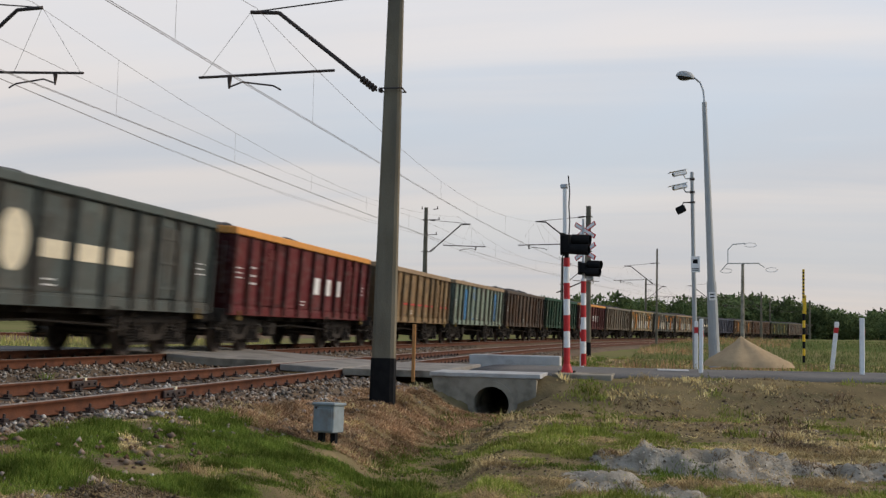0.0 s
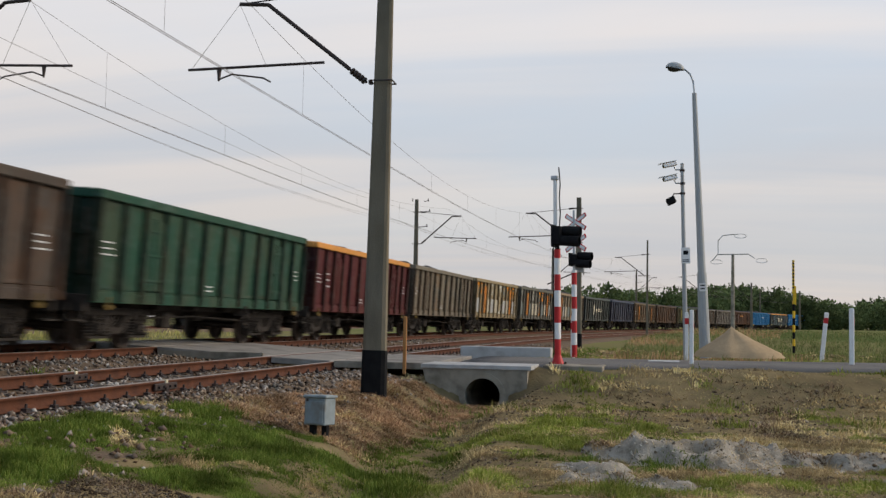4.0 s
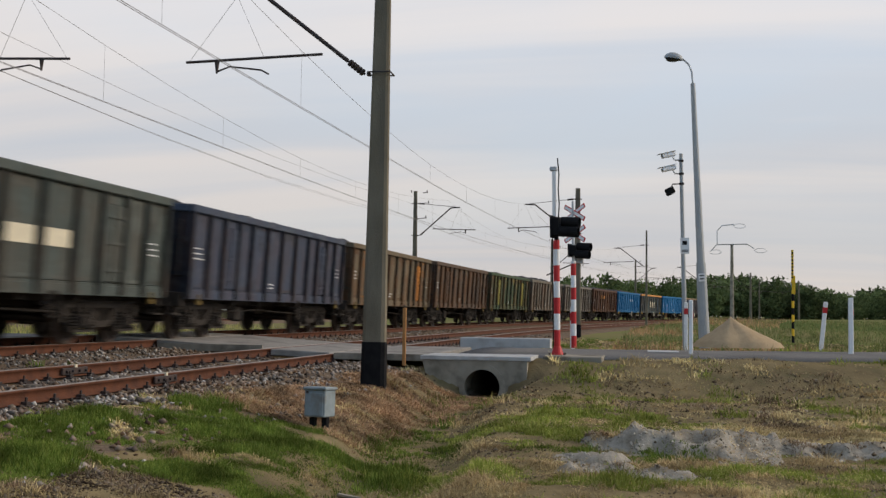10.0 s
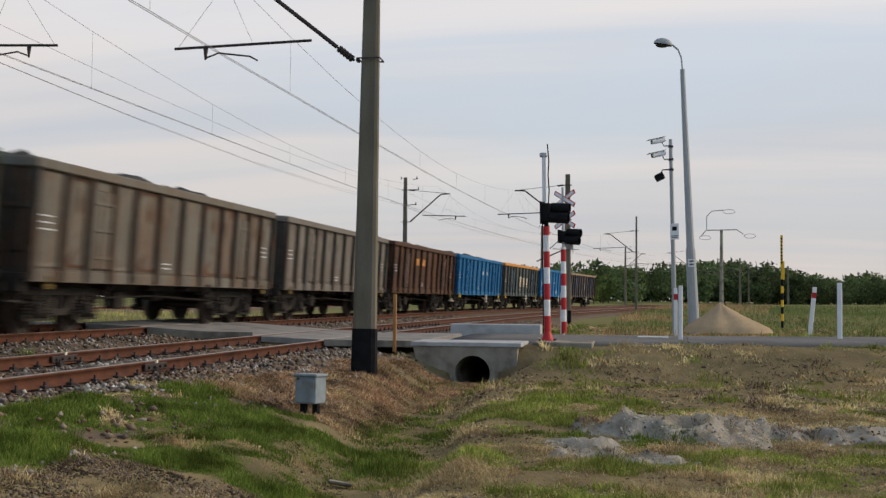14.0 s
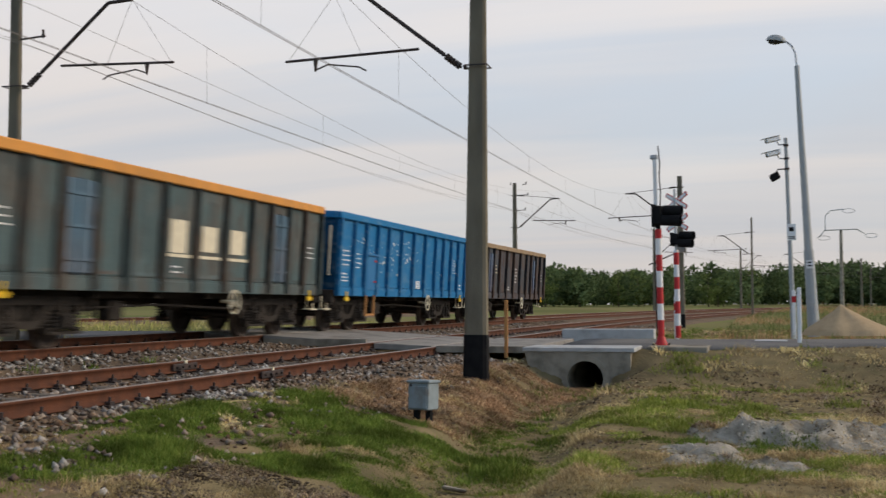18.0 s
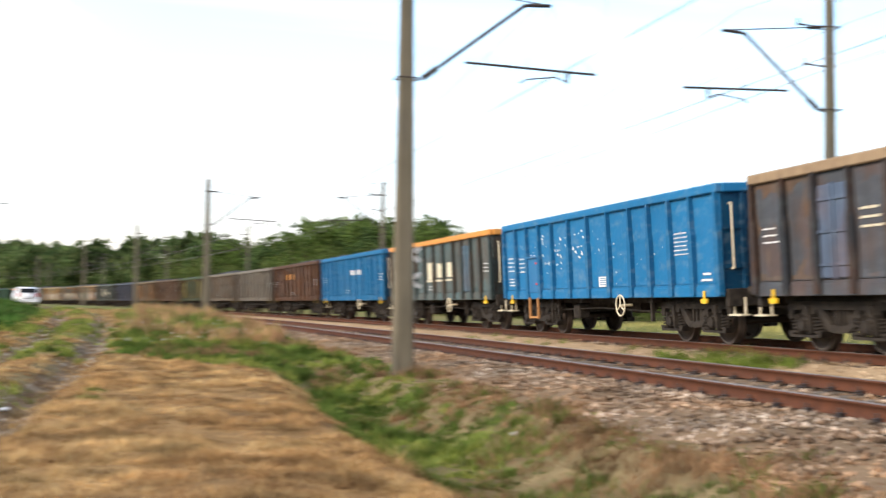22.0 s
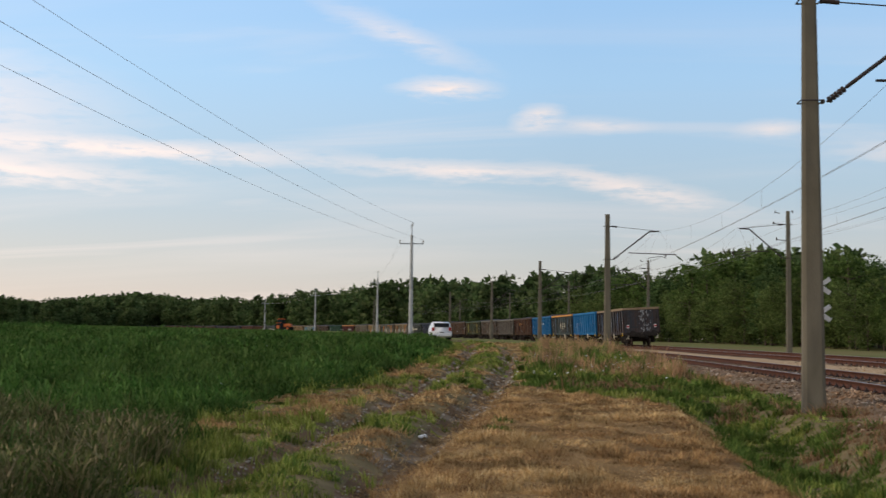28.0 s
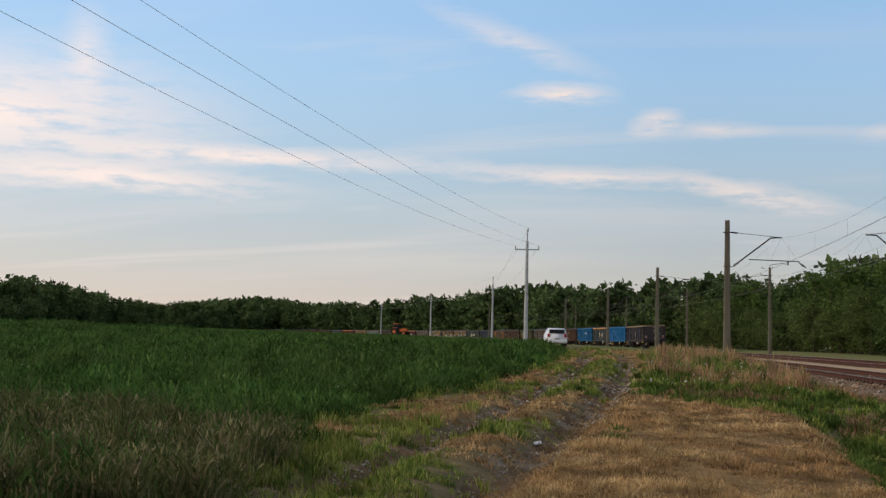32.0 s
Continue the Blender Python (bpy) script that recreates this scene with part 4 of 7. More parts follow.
def m_sideframe():
    """A cast frame: a top beam, a lower chord that dips in the middle, open windows between."""
    bm = B()
    prism(bm, [(-1.5, 0.80), (-1.42, 0.86), (1.42, 0.86), (1.5, 0.80), (1.5, 0.56), (1.38, 0.56), (1.34, 0.72), (-1.34, 0.72), (-1.38, 0.56), (-1.5, 0.56)], -0.06, 0.06)
    for q in (-1, 1):
        prism(bm, [(q * 0.62, 0.74), (q * 0.46, 0.74), (q * 0.20, 0.47), (0, 0.45), (0, 0.33), (q * 0.28, 0.35), (q * 0.5, 0.52)][::q], -0.065, 0.065)
        box(bm, (q * 0.07, 0, 0.58), (0.05, 0.1, 0.28))
        prism(bm, [(q * 0.9 - 0.22, 0.74), (q * 0.9 + 0.22, 0.74), (q * 0.9 + 0.17, 0.56), (q * 0.9 - 0.17, 0.56)], -0.05, 0.05)
        box(bm, (q * 0.9, -0.07, 0.70), (0.12, 0.06, 0.2), bev=0.01)
    box(bm, (0, -0.07, 0.84), (2.8, 0.04, 0.04))
    return bm


def m_axlebox():
    bm = B()
    box(bm, (0, 0, 0), (0.27, 0.24, 0.27), bev=0.04)
    cyl(bm, (0, -0.1, 0), (0, -0.17, 0), 0.10, n=12)
    prism(bm, [(-0.5, -0.10), (-0.42, -0.10), (-0.36, -0.165), (0.36, -0.165), (0.42, -0.10), (0.5, -0.10), (0.44, -0.21), (-0.44, -0.21)], -0.11, 0.11)
    for q in (-1, 1):
        box(bm, (q * 0.17, -0.06, 0.02), (0.05, 0.16, 0.34), bev=0.01)
        for z in (-0.08, 0.08):
            cyl(bm, (q * 0.08, -0.1, z), (q * 0.08, -0.19, z), 0.018, n=6)
    return bm


def m_spring():
    bm = B()
    pts = []
    for i in range(30):
        a = 2 * math.pi * i / 6
        pts.append((0.09 * math.cos(a), 0.09 * math.sin(a), 0.29 * i / 29))
    tube(bm, pts, 0.021, 5)
    return bm


def m_wheelset():
    """Axle and both wheels turned as one profile."""
    half = [(1.06, 0.07), (0.87, 0.07), (0.86, 0.13), (0.82, 0.17), (0.80, 0.20), (0.785, 0.38), (0.813, 0.42), (0.813, 0.455), (0.70, 0.46), (0.70, 0.49), (0.675, 0.49), (0.675, 0.42), (0.74, 0.37), (0.73, 0.17), (0.66, 0.12), (0.65, 0.08)]
    prof = [(-y, r) for y, r in half] + half[::-1]
    bm, n = B(), 28
    rings = [[bm.verts.new((r * math.cos(2 * math.pi * k / n), y, r * math.sin(2 * math.pi * k / n))) for k in range(n)] for y, r in prof]
    for p, q, u, v in zip(rings[:-1], rings[1:], prof[:-1], prof[1:]):
        bright = min(u[1], v[1]) >= 0.42 and max(u[1], v[1]) <= 0.46
        for k in range(n):
            f = bm.faces.new((p[k], p[(k + 1) % n], q[(k + 1) % n], q[k]))
            f.material_index = 1 if bright else 0
    bm.faces.new(rings[0][::-1])
    bm.faces.new(rings[-1])
    return bm


# colour, rust, rim, doors, label, other panel colours with their share, door colour; from the rear of the train
DULL = (0.10, 0.085, 0.07)
ORG, PALE, DARKP = (0.62, 0.25, 0.05), (0.50, 0.50, 0.45), (0.055, 0.055, 0.055)
WAGONS = [
    ((0.105, 0.118, 0.14), 0.3, 2, 2, "dark blue-grey weathered open coal wagon with rust stains", [(0.13, 0.125, 0.13), (0.14, 0.11, 0.09)], 0.4, (0.09, 0.13, 0.20)),
    ((0.012, 0.150, 0.335), 0.03, 0, 1, "bright blue open coal wagon with scuffed white marks", [], 0, None),
    ((0.15, 0.23, 0.24), 0.3, 1, 2, "blue-grey open coal wagon with an orange rim and cream letters", [(0.17, 0.24, 0.25)], 0.4, (0.09, 0.16, 0.22)),
    ((0.010, 0.13, 0.29), 0.06, 0, 2, "fresh blue open coal wagon with white marks", [], 0, None),
    ((0.17, 0.085, 0.055), 0.5, 0, 2, "brown rusty open coal wagon", [(0.15, 0.11, 0.085)], 0.4, (0.14, 0.10, 0.085)),
    ((0.33, 0.30, 0.25), 0.2, 0, 2, "grey-beige weathered open coal wagon", [(0.27, 0.24, 0.20)], 0.4, None),
    ((0.31, 0.28, 0.22), 0.35, 0, 2, "grey-beige rust-streaked open coal wagon", [(0.24, 0.20, 0.16), (0.20, 0.10, 0.06)], 0.3, None),
    ((0.085, 0.16, 0.085), 0.35, 0, 2, "green and yellow patched open coal wagon", [(0.34, 0.32, 0.10), (0.30, 0.17, 0.07)], 0.45, (0.36, 0.34, 0.09)),
    ((0.19, 0.13, 0.09), 0.5, 0, 2, "brown weathered open coal wagon", [(0.30, 0.24, 0.17)], 0.4, None),
    ((0.29, 0.23, 0.14), 0.5, 0, 2, "beige open coal wagon with orange rust patches", [ORG, (0.20, 0.15, 0.10)], 0.4, ORG),
    ((0.085, 0.115, 0.18), 0.15, 0, 2, "dull dark blue open coal wagon", [(0.11, 0.13, 0.17)], 0.4, None),
    ((0.13, 0.165, 0.15), 0.15, 0, 2, "green-grey open coal wagon with cream marks", [(0.16, 0.19, 0.17)], 0.4, None),
    ((0.30, 0.27, 0.20), 0.35, 2, 2, "grey and orange rusty open coal wagon", [(0.13, 0.15, 0.14), (0.36, 0.32, 0.23), ORG], 0.7, ORG),
    ((0.12, 0.12, 0.10), 0.12, 0, 2, "rust-orange open coal wagon", [ORG, ORG, PALE, DARKP], 0.75, ORG),
    ((0.26, 0.21, 0.13), 0.12, 0, 2, "beige open coal wagon with bright rust patches", [ORG, ORG, PALE, (0.10, 0.14, 0.15)], 0.65, ORG),
    ((0.33, 0.29, 0.21), 0.25, 0, 2, "beige-grey open coal wagon", [(0.28, 0.24, 0.17), (0.36, 0.22, 0.10)], 0.35, None),
    ((0.17, 0.03, 0.035), 0.15, 1, 2, "maroon open coal wagon with pale letters", [(0.14, 0.04, 0.04)], 0.3, None),
    ((0.03, 0.13, 0.08), 0.15, 0, 2, "dark green open coal wagon heaped with coal", [(0.05, 0.14, 0.09)], 0.3, None),
    ((0.15, 0.12, 0.095), 0.35, 0, 2, "dark brown-grey open coal wagon", [(0.19, 0.15, 0.12)], 0.4, None),
    ((0.30, 0.40, 0.31), 0.2, 2, 2, "pale green-grey open coal wagon with blue patches", [(0.06, 0.20, 0.42), (0.33, 0.36, 0.32)], 0.45, (0.07, 0.24, 0.45)),
    ((0.42, 0.28, 0.13), 0.3, 2, 2, "tan open coal wagon with a red stripe and rusty rim", [(0.30, 0.22, 0.13), (0.42, 0.24, 0.09)], 0.45, None),
    ((0.22, 0.03, 0.035), 0.1, 1, 2, "red open coal wagon with white letters and a yellow rim", [(0.18, 0.035, 0.04)], 0.3, None),
    ((0.14, 0.175, 0.165), 0.15, 0, 2, "green-grey open coal wagon with a cream emblem", [(0.17, 0.20, 0.19)], 0.4, None),
]
for _i in range(17):
    WAGONS.append(([(0.14, 0.075, 0.05), DULL, (0.07, 0.09, 0.13), (0.17, 0.06, 0.045)][(_i * 7 + _i // 3) % 4], 0.5, 0, 2, "weathered open coal wagon far up the train", [DULL], 0.3, None))


def decal(w, x, z, sx, sz, material, name="marking", label=""):
    o = part(name, box(B(), (x, -HW - 0.004, z), (sx, 0.006, sz)), material, w, label)
    return o


def bars(w, x, z, sx, n, step, material, h=0.035):
    """Rows of small writing as plain bars, a bar for each word."""
    for k in range(n):
        f = (0.72, 0.78, 0.9, 0.7, 0.74, 1.0)[k % 6]
        x0, L_ = x - sx / 2, sx * f
        for a, b in ((0.0, 0.42), (0.47, 0.60), (0.65, 1.0)) if sx > 0.45 else ((0.0, 1.0),):
            decal(w, x0 + L_ * (a + b) / 2, z - step * k, L_ * (b - a), h * 0.62, material, "text_bar")


def decals(i, w):
    if i >= 23:
        return
    rnd = random.Random(500 + i)
    if i == 1:
        bars(w, 4.86, 2.27, 0.76, 6, 0.085, M_WHITEMARK, 0.034)
        f = decal(w, 0.72, 1.36, 0.42, 0.24, M_WHITEMARK, "data_plate")
        for k in range(4):
            part("plate_line", box(B(), (0.75, -HW - 0.009, 1.44 - 0.05 * k), (0.34, 0.004, 0.018)), M_PAINTBLUE, f)
        bars(w, 5.86, 1.42, 0.40, 1, 0.1, M_WHITEMARK, 0.07)
        bars(w, 5.86, 1.30, 0.56, 1, 0.1, M_WHITEMARK, 0.07)
        bars(w, -5.75, 2.15, 0.72, 4, 0.12, M_WHITEMARK, 0.05)
        bars(w, -4.85, 2.1, 0.56, 4, 0.12, M_WHITEMARK, 0.05)
        bars(w, -5.8, 1.55, 0.5, 3, 0.09, M_WHITEMARK, 0.05)
        decal(w, 5.25 - 0.6, 1.09, 0.16, 0.1, M_RUST, "rust_patch")
        bars(w, 5.1, 1.12, 0.28, 2, 0.07, M_WHITEMARK, 0.04)
        decal(w, -2.0, 1.07, 0.7, 0.035, M_RED, "red_line")
        for k in range(110):  # paint knocked off by loading, bare and pale
            x = rnd.gauss(-2.4, 1.9) if k < 95 else rnd.uniform(0, 6.1)
            z = rnd.gauss(2.2, 0.32) if k < 75 else rnd.uniform(1.2, 2.6)
            if not -6.2 < x < 6.2 or not 1.2 < z < 2.85:
                continue
            if min(abs(x - r) for r in RIBS) < 0.13:
                continue
            s = rnd.uniform(0.02, 0.075) * (1.2 if -5 < x < 0 else 0.6)
            m = Matrix.Translation((x, -HW - 0.003, z)) @ Matrix.Rotation(rnd.uniform(0.1, 0.7), 4, "Y")
            bm = B()
            pts = [(s * math.cos(a) * rnd.uniform(0.6, 1.2), s * 0.32 * math.sin(a) * rnd.uniform(0.5, 1.3)) for a in np.linspace(0, 6.28, 8)[:-1]]
            prism(bm, pts, -0.003, 0.003, m)
            part("paint_chip", bm, M_WHITEMARK, w)
        bm = B()
        box(bm, (-3.885, -HW - 0.03, 1.62), (0.86, 0.05, 0.95), bev=0.01)
        d = part("loading_door", bm, M_PAINTBLUE, w, "small blue side door")
        for z in (1.95, 1.38):
            part("red_handle", box(B(), (-3.6, -HW - 0.07, z), (0.16, 0.03, 0.045)), M_RED, d)
        part("door_hood", box(B(), (-3.885, -HW - 0.06, 2.12), (0.95, 0.09, 0.05)), M_PAINTBLUE, d)
        for x in (-4.25, -3.6):
            part("ladder_rail", box(B(), (x, -HW - 0.06, 0.72), (0.06, 0.05, 0.58)), M_WOODPOST, d)
        part("rung", box(B(), (-3.92, -HW - 0.06, 0.47), (0.7, 0.06, 0.05)), M_WOODPOST, d)
        return
    if i == 2:  # large cream letters drawn as plain shapes
        for x, sz in ((-0.62, 0.62), (0.62, 0.5), (1.85, 0.5)):
            decal(w, x, 2.02, 0.62, sz, M_CREAM, "letter_shape")
        decal(w, 0.6, 1.66, 1.05, 0.06, M_CREAM, "underline")
        decal(w, 1.83, 1.66, 1.0, 0.06, M_CREAM, "underline")
        decal(w, -0.62, 1.66, 1.0, 0.06, M_CREAM, "underline")
    if i in (11, 22):  # a round cream emblem and a row of blocks
        bm = B()
        prism(bm, [(0.42 * math.cos(a), 0.52 * math.sin(a)) for a in np.linspace(0, 6.28, 17)[:-1]], -0.003, 0.003, Matrix.Translation((-1.84, -HW - 0.004, 2.05)))
        part("emblem", bm, M_CREAM, w, "round cream emblem")
        for x in (-0.62, 0.62, 1.83):
            decal(w, x, 1.98, 0.92, 0.32, M_CREAM, "block_mark")
    if i in (16, 21):
        for x in (0.62, 1.83, 2.9):
            decal(w, x, 1.95, 0.5 if x < 1 else 0.4, 0.5, M_WHITEMARK, "letter_shape")
        bars(w, -4.85, 2.2, 0.5, 3, 0.2, M_WHITEMARK, 0.08)
    if i == 20:
        for k in range(4, 12):
            decal(w, (RIBS[k] + RIBS[k + 1]) / 2, 1.72, RIBS[k + 1] - RIBS[k] - 0.2, 0.07, M_RED, "red_stripe")
    if i == 3:
        decal(w, 0.5, 2.28, 0.62, 0.22, M_WHITEMARK, "letter_shape")
        decal(w, 1.7, 2.28, 0.5, 0.22, M_WHITEMARK, "letter_shape")
    if i == 4:
        for x in (-1.84, -0.62):
            decal(w, x, 2.4, 0.62, 0.3, M_ORANGE, "old_patch")
    if i == 0:
        bars(w, 0.6, 2.25, 0.6, 5, 0.14, M_WHITEMARK, 0.06)
        bars(w, -2.9, 2.3, 0.6, 3, 0.14, M_CREAM, 0.06)
        for k in (-1, 1):
            decal(w, k * 3.885 + 0.0, 1.5, 0.8, 0.5, M_PAINTBLUE, "blue_patch")
        for y in (-1.15, 1.15):
            pl = part("tail_plate", box(B(), (HL + 0.06, y, 1.62), (0.03, 0.26, 0.26), bev=0.01), M_WHITE, w, "white tail plate with red halves")
            part("red_half", box(B(), (HL + 0.08, y, 1.62), (0.012, 0.23, 0.13)), M_RED, pl)
        for k in range(90):  # pale scrapes down the end wall
            z = rnd.uniform(1.25, 3.0)
            y = rnd.gauss(0.42 - 0.12 * (z - 1.2), 0.17)
            u, v = rnd.uniform(0.015, 0.06), rnd.uniform(0.03, 0.17)
            bm = B()
            pts = [(u * math.cos(a) * rnd.uniform(0.5, 1.2), v * math.sin(a) * rnd.uniform(0.5, 1.2)) for a in np.linspace(0, 6.28, 8)[:-1]]
            prism(bm, pts, -0.003, 0.003, Matrix.Translation((HL - 0.01, y, z)) @ Matrix.Rotation(radians(90), 4, "Z"))
            part("scrape", bm, M_SCRAPE, w)
    bars(w, -5.8, 2.15, 0.55, 3, 0.12, M_WHITEMARK, 0.045)
    bars(w, 5.8, 2.1, 0.5, 3, 0.12, M_WHITEMARK, 0.045)
    bars(w, -0.6, 1.45, 0.4, 2, 0.1, M_WHITEMARK, 0.05)


def wagon(i):
    c, rust, rim, doors, label, alts, share, dcol = WAGONS[i]
    rnd = random.Random(100 + i)
    dim = {0: 0.66, 1: 1.0, 3: 1.0, 12: 0.85, 13: 1.0, 14: 1.0, 19: 0.72, 20: 0.72}.get(i, 0.55)

    def toned(a):
        g = sum(a) / 3
        return tuple(max(0.004, (g + (1.0 if i in (0, 1, 2, 3) else 1.15 if i in (12, 13, 14) else 0.88) * (v - g)) * dim) for v in a)

    c, alts = toned(c), [toned(a) for a in alts]
    col, clean = (*c, rust), (*c, rust * 0.5)
    # ribs darker than the panels: dirt and their sides' shade put into the colour
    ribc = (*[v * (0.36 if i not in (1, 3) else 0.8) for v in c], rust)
    w = thing("coal_wagon", label=label, category="freight wagon", group="wagons of the coal train")
    S = shared
    close = i < 23
    for q in (-1, 1):
        rz = 0 if q < 0 else math.pi
        side = put("side_sheet", S("side_sheet", m_side, M_PAINT), w, (0, q * (HW - 0.02), 0), col)
        for k in range(12) if close or q < 0 else ():
            x, wd = (RIBS[k] + RIBS[k + 1]) / 2, RIBS[k + 1] - RIBS[k] - 0.02
            if doors == 2 and k in (2, 9):
                put("door", S("door", m_door, M_PAINT), w, (x, q * (HW - 0.03), 0.02), (*dcol, rust) if dcol else col, "double-leaf side door", rz)
            else:
                pc = (*rnd.choice(alts), rust) if alts and rnd.random() < share else col
                if i not in (1, 3):
                    f = rnd.uniform(0.6, 1.3)
                    pc = (pc[0] * f, pc[1] * f, pc[2] * f, pc[3])
                o = put("panel", S("panel%d" % (k % 3), lambda: m_panel(k % 3), M_PAINT), w, (x, q * (HW - 0.005), (Z0 + Z1) / 2 + 0.06), pc, rz=rz)
                o.scale = (wd, 1, 1)
                if i in (12, 13, 14) and q < 0 and k % 5 != 1:
                    pc = [(0.36, 0.37, 0.36), (0.42, 0.39, 0.30), (0.16, 0.19, 0.18)][rnd.randrange(3)]
                    o = put("repair_plate", S("repair_plate", lambda: box(B(), (0, 0, 0), (1.0, 0.012, 0.80), bev=0.004), M_PAINT), w, (x, -HW - 0.032, 1.66), (*pc, 0.1), "paler plate welded over the lower half of the panel")
                    o.scale = (wd - 0.16, 1, 1)
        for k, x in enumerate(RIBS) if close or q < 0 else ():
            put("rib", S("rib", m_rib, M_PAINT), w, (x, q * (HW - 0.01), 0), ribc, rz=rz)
        put("sill", S("sill", m_sill, M_PAINT), w, (0, q * HW, 0), col)
        put("top_chord", S("chord_%d" % rim, m_chord, M_ORANGE if rim == 1 else M_TANRIM) if rim else S("chord", m_chord, M_PAINT), w, (0, q * (HW + 0.01), 0), clean)
        for x in (-5.75, 5.75) if close else ():
            put("tie_hook", S("hook", m_hook, M_YELLOW) if i < 4 else S("dull_hook", m_hook, M_DULLHOOK), w, (x, q * (HW + 0.06), Z0 - 0.02), label="yellow towing hook" if i < 4 else "grimy towing hook")
        for e in (-1, 1) if close else ():
            put("handrail", S("handrail", m_handrail, M_CREAM) if 0 < i < 4 else S("dark_handrail", m_handrail, M_BOGIE), w, (e * 6.44, q * 1.25, 1.5), rz=0 if e > 0 else math.pi, label="pale handrail at the wagon's end" if 0 < i < 4 else "grimy handrail at the wagon's end")
            put("buffer", S("buffer", m_buffer, M_BOGIE), w, (e * 6.42, q * 0.875, 1.06), rz=0 if e > 0 else math.pi)
            put("step", S("step", m_step, M_CREAM) if i < 4 else S("dark_step", m_step, M_BOGIE), w, (e * 6.55, q * 1.2, 0.62))
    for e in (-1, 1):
        # body colour cut down: coal dust plus the shade of the gap between wagons
        dusty_shade = (*[v * (0.8 if i == 0 else 0.35) for v in c], rust)
        ew = put("end_wall", S("end_wall", m_end, M_PAINT), w, (e * (HL - 0.03), 0, 0), dusty_shade, "end wall darkened by coal dust and painted-in shade")
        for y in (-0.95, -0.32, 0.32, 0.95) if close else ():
            put("end_post", S("end_post", m_endpost, M_PAINT), ew, (0, y, 0), dusty_shade)
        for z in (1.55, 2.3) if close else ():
            put("end_rail", S("end_rail", m_endrail, M_PAINT), ew, (0, 0, z), dusty_shade)
        put("end_chord", S("echord_%d" % rim, m_endchord, M_ORANGE if rim == 1 else M_TANRIM) if rim else S("echord", m_endchord, M_PAINT), w, (e * HL, 0, 0), clean)
        put("coupler", S("coupler", m_coupler, M_BOGIE), w, (e * 6.45, 0, 1.04), rz=0 if e > 0 else math.pi)
        put("brake_hose", S("hose", m_hose, M_RUBBER), w, (e * 6.45, 0, 1.0), rz=0 if e > 0 else math.pi)
        bo = put("bogie", S("bogie", m_bogie, M_BOGIE), w, (e * 4.5, 0, 0), label="grimy cast-steel two-axle bogie")
        for q in (-1, 1):
            put("side_frame", S("side_frame", m_sideframe, M_BOGIE), bo, (0, q * 1.0, 0))
            for x in (-0.9, 0.9) if close else ():
                put("axle_box", S("axle_box", m_axlebox, M_BOGIE), bo, (x, q * 1.03, 0.46), rz=0 if q < 0 else math.pi)
                for d in (-0.35, 0.35):
                    put("spring", S("spring", m_spring, M_BOGIE), bo, (x + d, q * 1.04, 0.30))
        for x in (-0.9, 0.9):
            me = S("wheelset", m_wheelset, M_WHEEL)
            if len(me.materials) < 2:
                me.materials.append(M_WHEELRIM)
            o = put("wheelset", me, bo, (x, 0, 0.46), label="steel wheels with bright worn rims on an axle")
            if i < 8:
                SPIN.append((o, i, x))
    decals(i, w)
    put("floor", S("floor", m_floor, M_BOGIE), w)
    for k, (nm, fn) in enumerate(FRAME) if close else ():
        put(nm, S("frame%d" % k, fn, M_BOGIE), w)
    for k, (nm, fn) in enumerate(GEAR) if close else ():
        put(nm, S("gear%d" % k, fn, M_BOGIE), w)
    put("handbrake_wheel", S("hwheel", m_hwheel, M_CREAM) if i < 4 else S("dark_hwheel", m_hwheel, M_BOGIE), w, (1.78, -HW - 0.05, 0.80), label="cream spoked handbrake wheel" if i < 4 else "grimy spoked handbrake wheel")
    put("coal_load", S("coal", m_load, M_COAL), w, (0, 0, -0.3 if i == 0 else -0.24 if i == 1 else -0.06 * (i % 3)), label="heaped load of black coal", rz=math.pi * (i % 2))
    return w


TRAIN = [wagon(i) for i in range(len(WAGONS))]


def run(t):
    u = 15.6 - t  # the train is a little faster before it slows
    return BASE_S - SPEED * (t - 20.5) + 0.345 * (u + math.sqrt(u * u + 1.5))


def wagon_pose(i, t):
    s = run(t) + WL * (1 - i)
    a, b = on_line(s - 4.5, D_FAR), on_line(s + 4.5, D_FAR)
    h = math.atan2(b[1] - a[1], b[0] - a[0])
    return Matrix.Translation(((a[0] + b[0]) / 2, (a[1] + b[1]) / 2, Z_FAR + rise(s))) @ Matrix.Rotation(h, 4, "Z") @ Matrix.Rotation(math.atan2(CANT, GAUGE), 4, "X")


# ---- at the crossing ----
def banded(p, r, h, step, m1, m2, z0=0.0):
    """A round post in bands, each a part."""
    z, k = z0, 0
    while z < h - 1e-3:
        e = min(h, z + step)
        part("band", cyl(B(), (0, 0, z), (0, 0, e), r, n=14), (m1, m2)[k % 2], p, ("red band" if (m1, m2)[k % 2] is M_RED else ""))
        z, k = e, k + 1


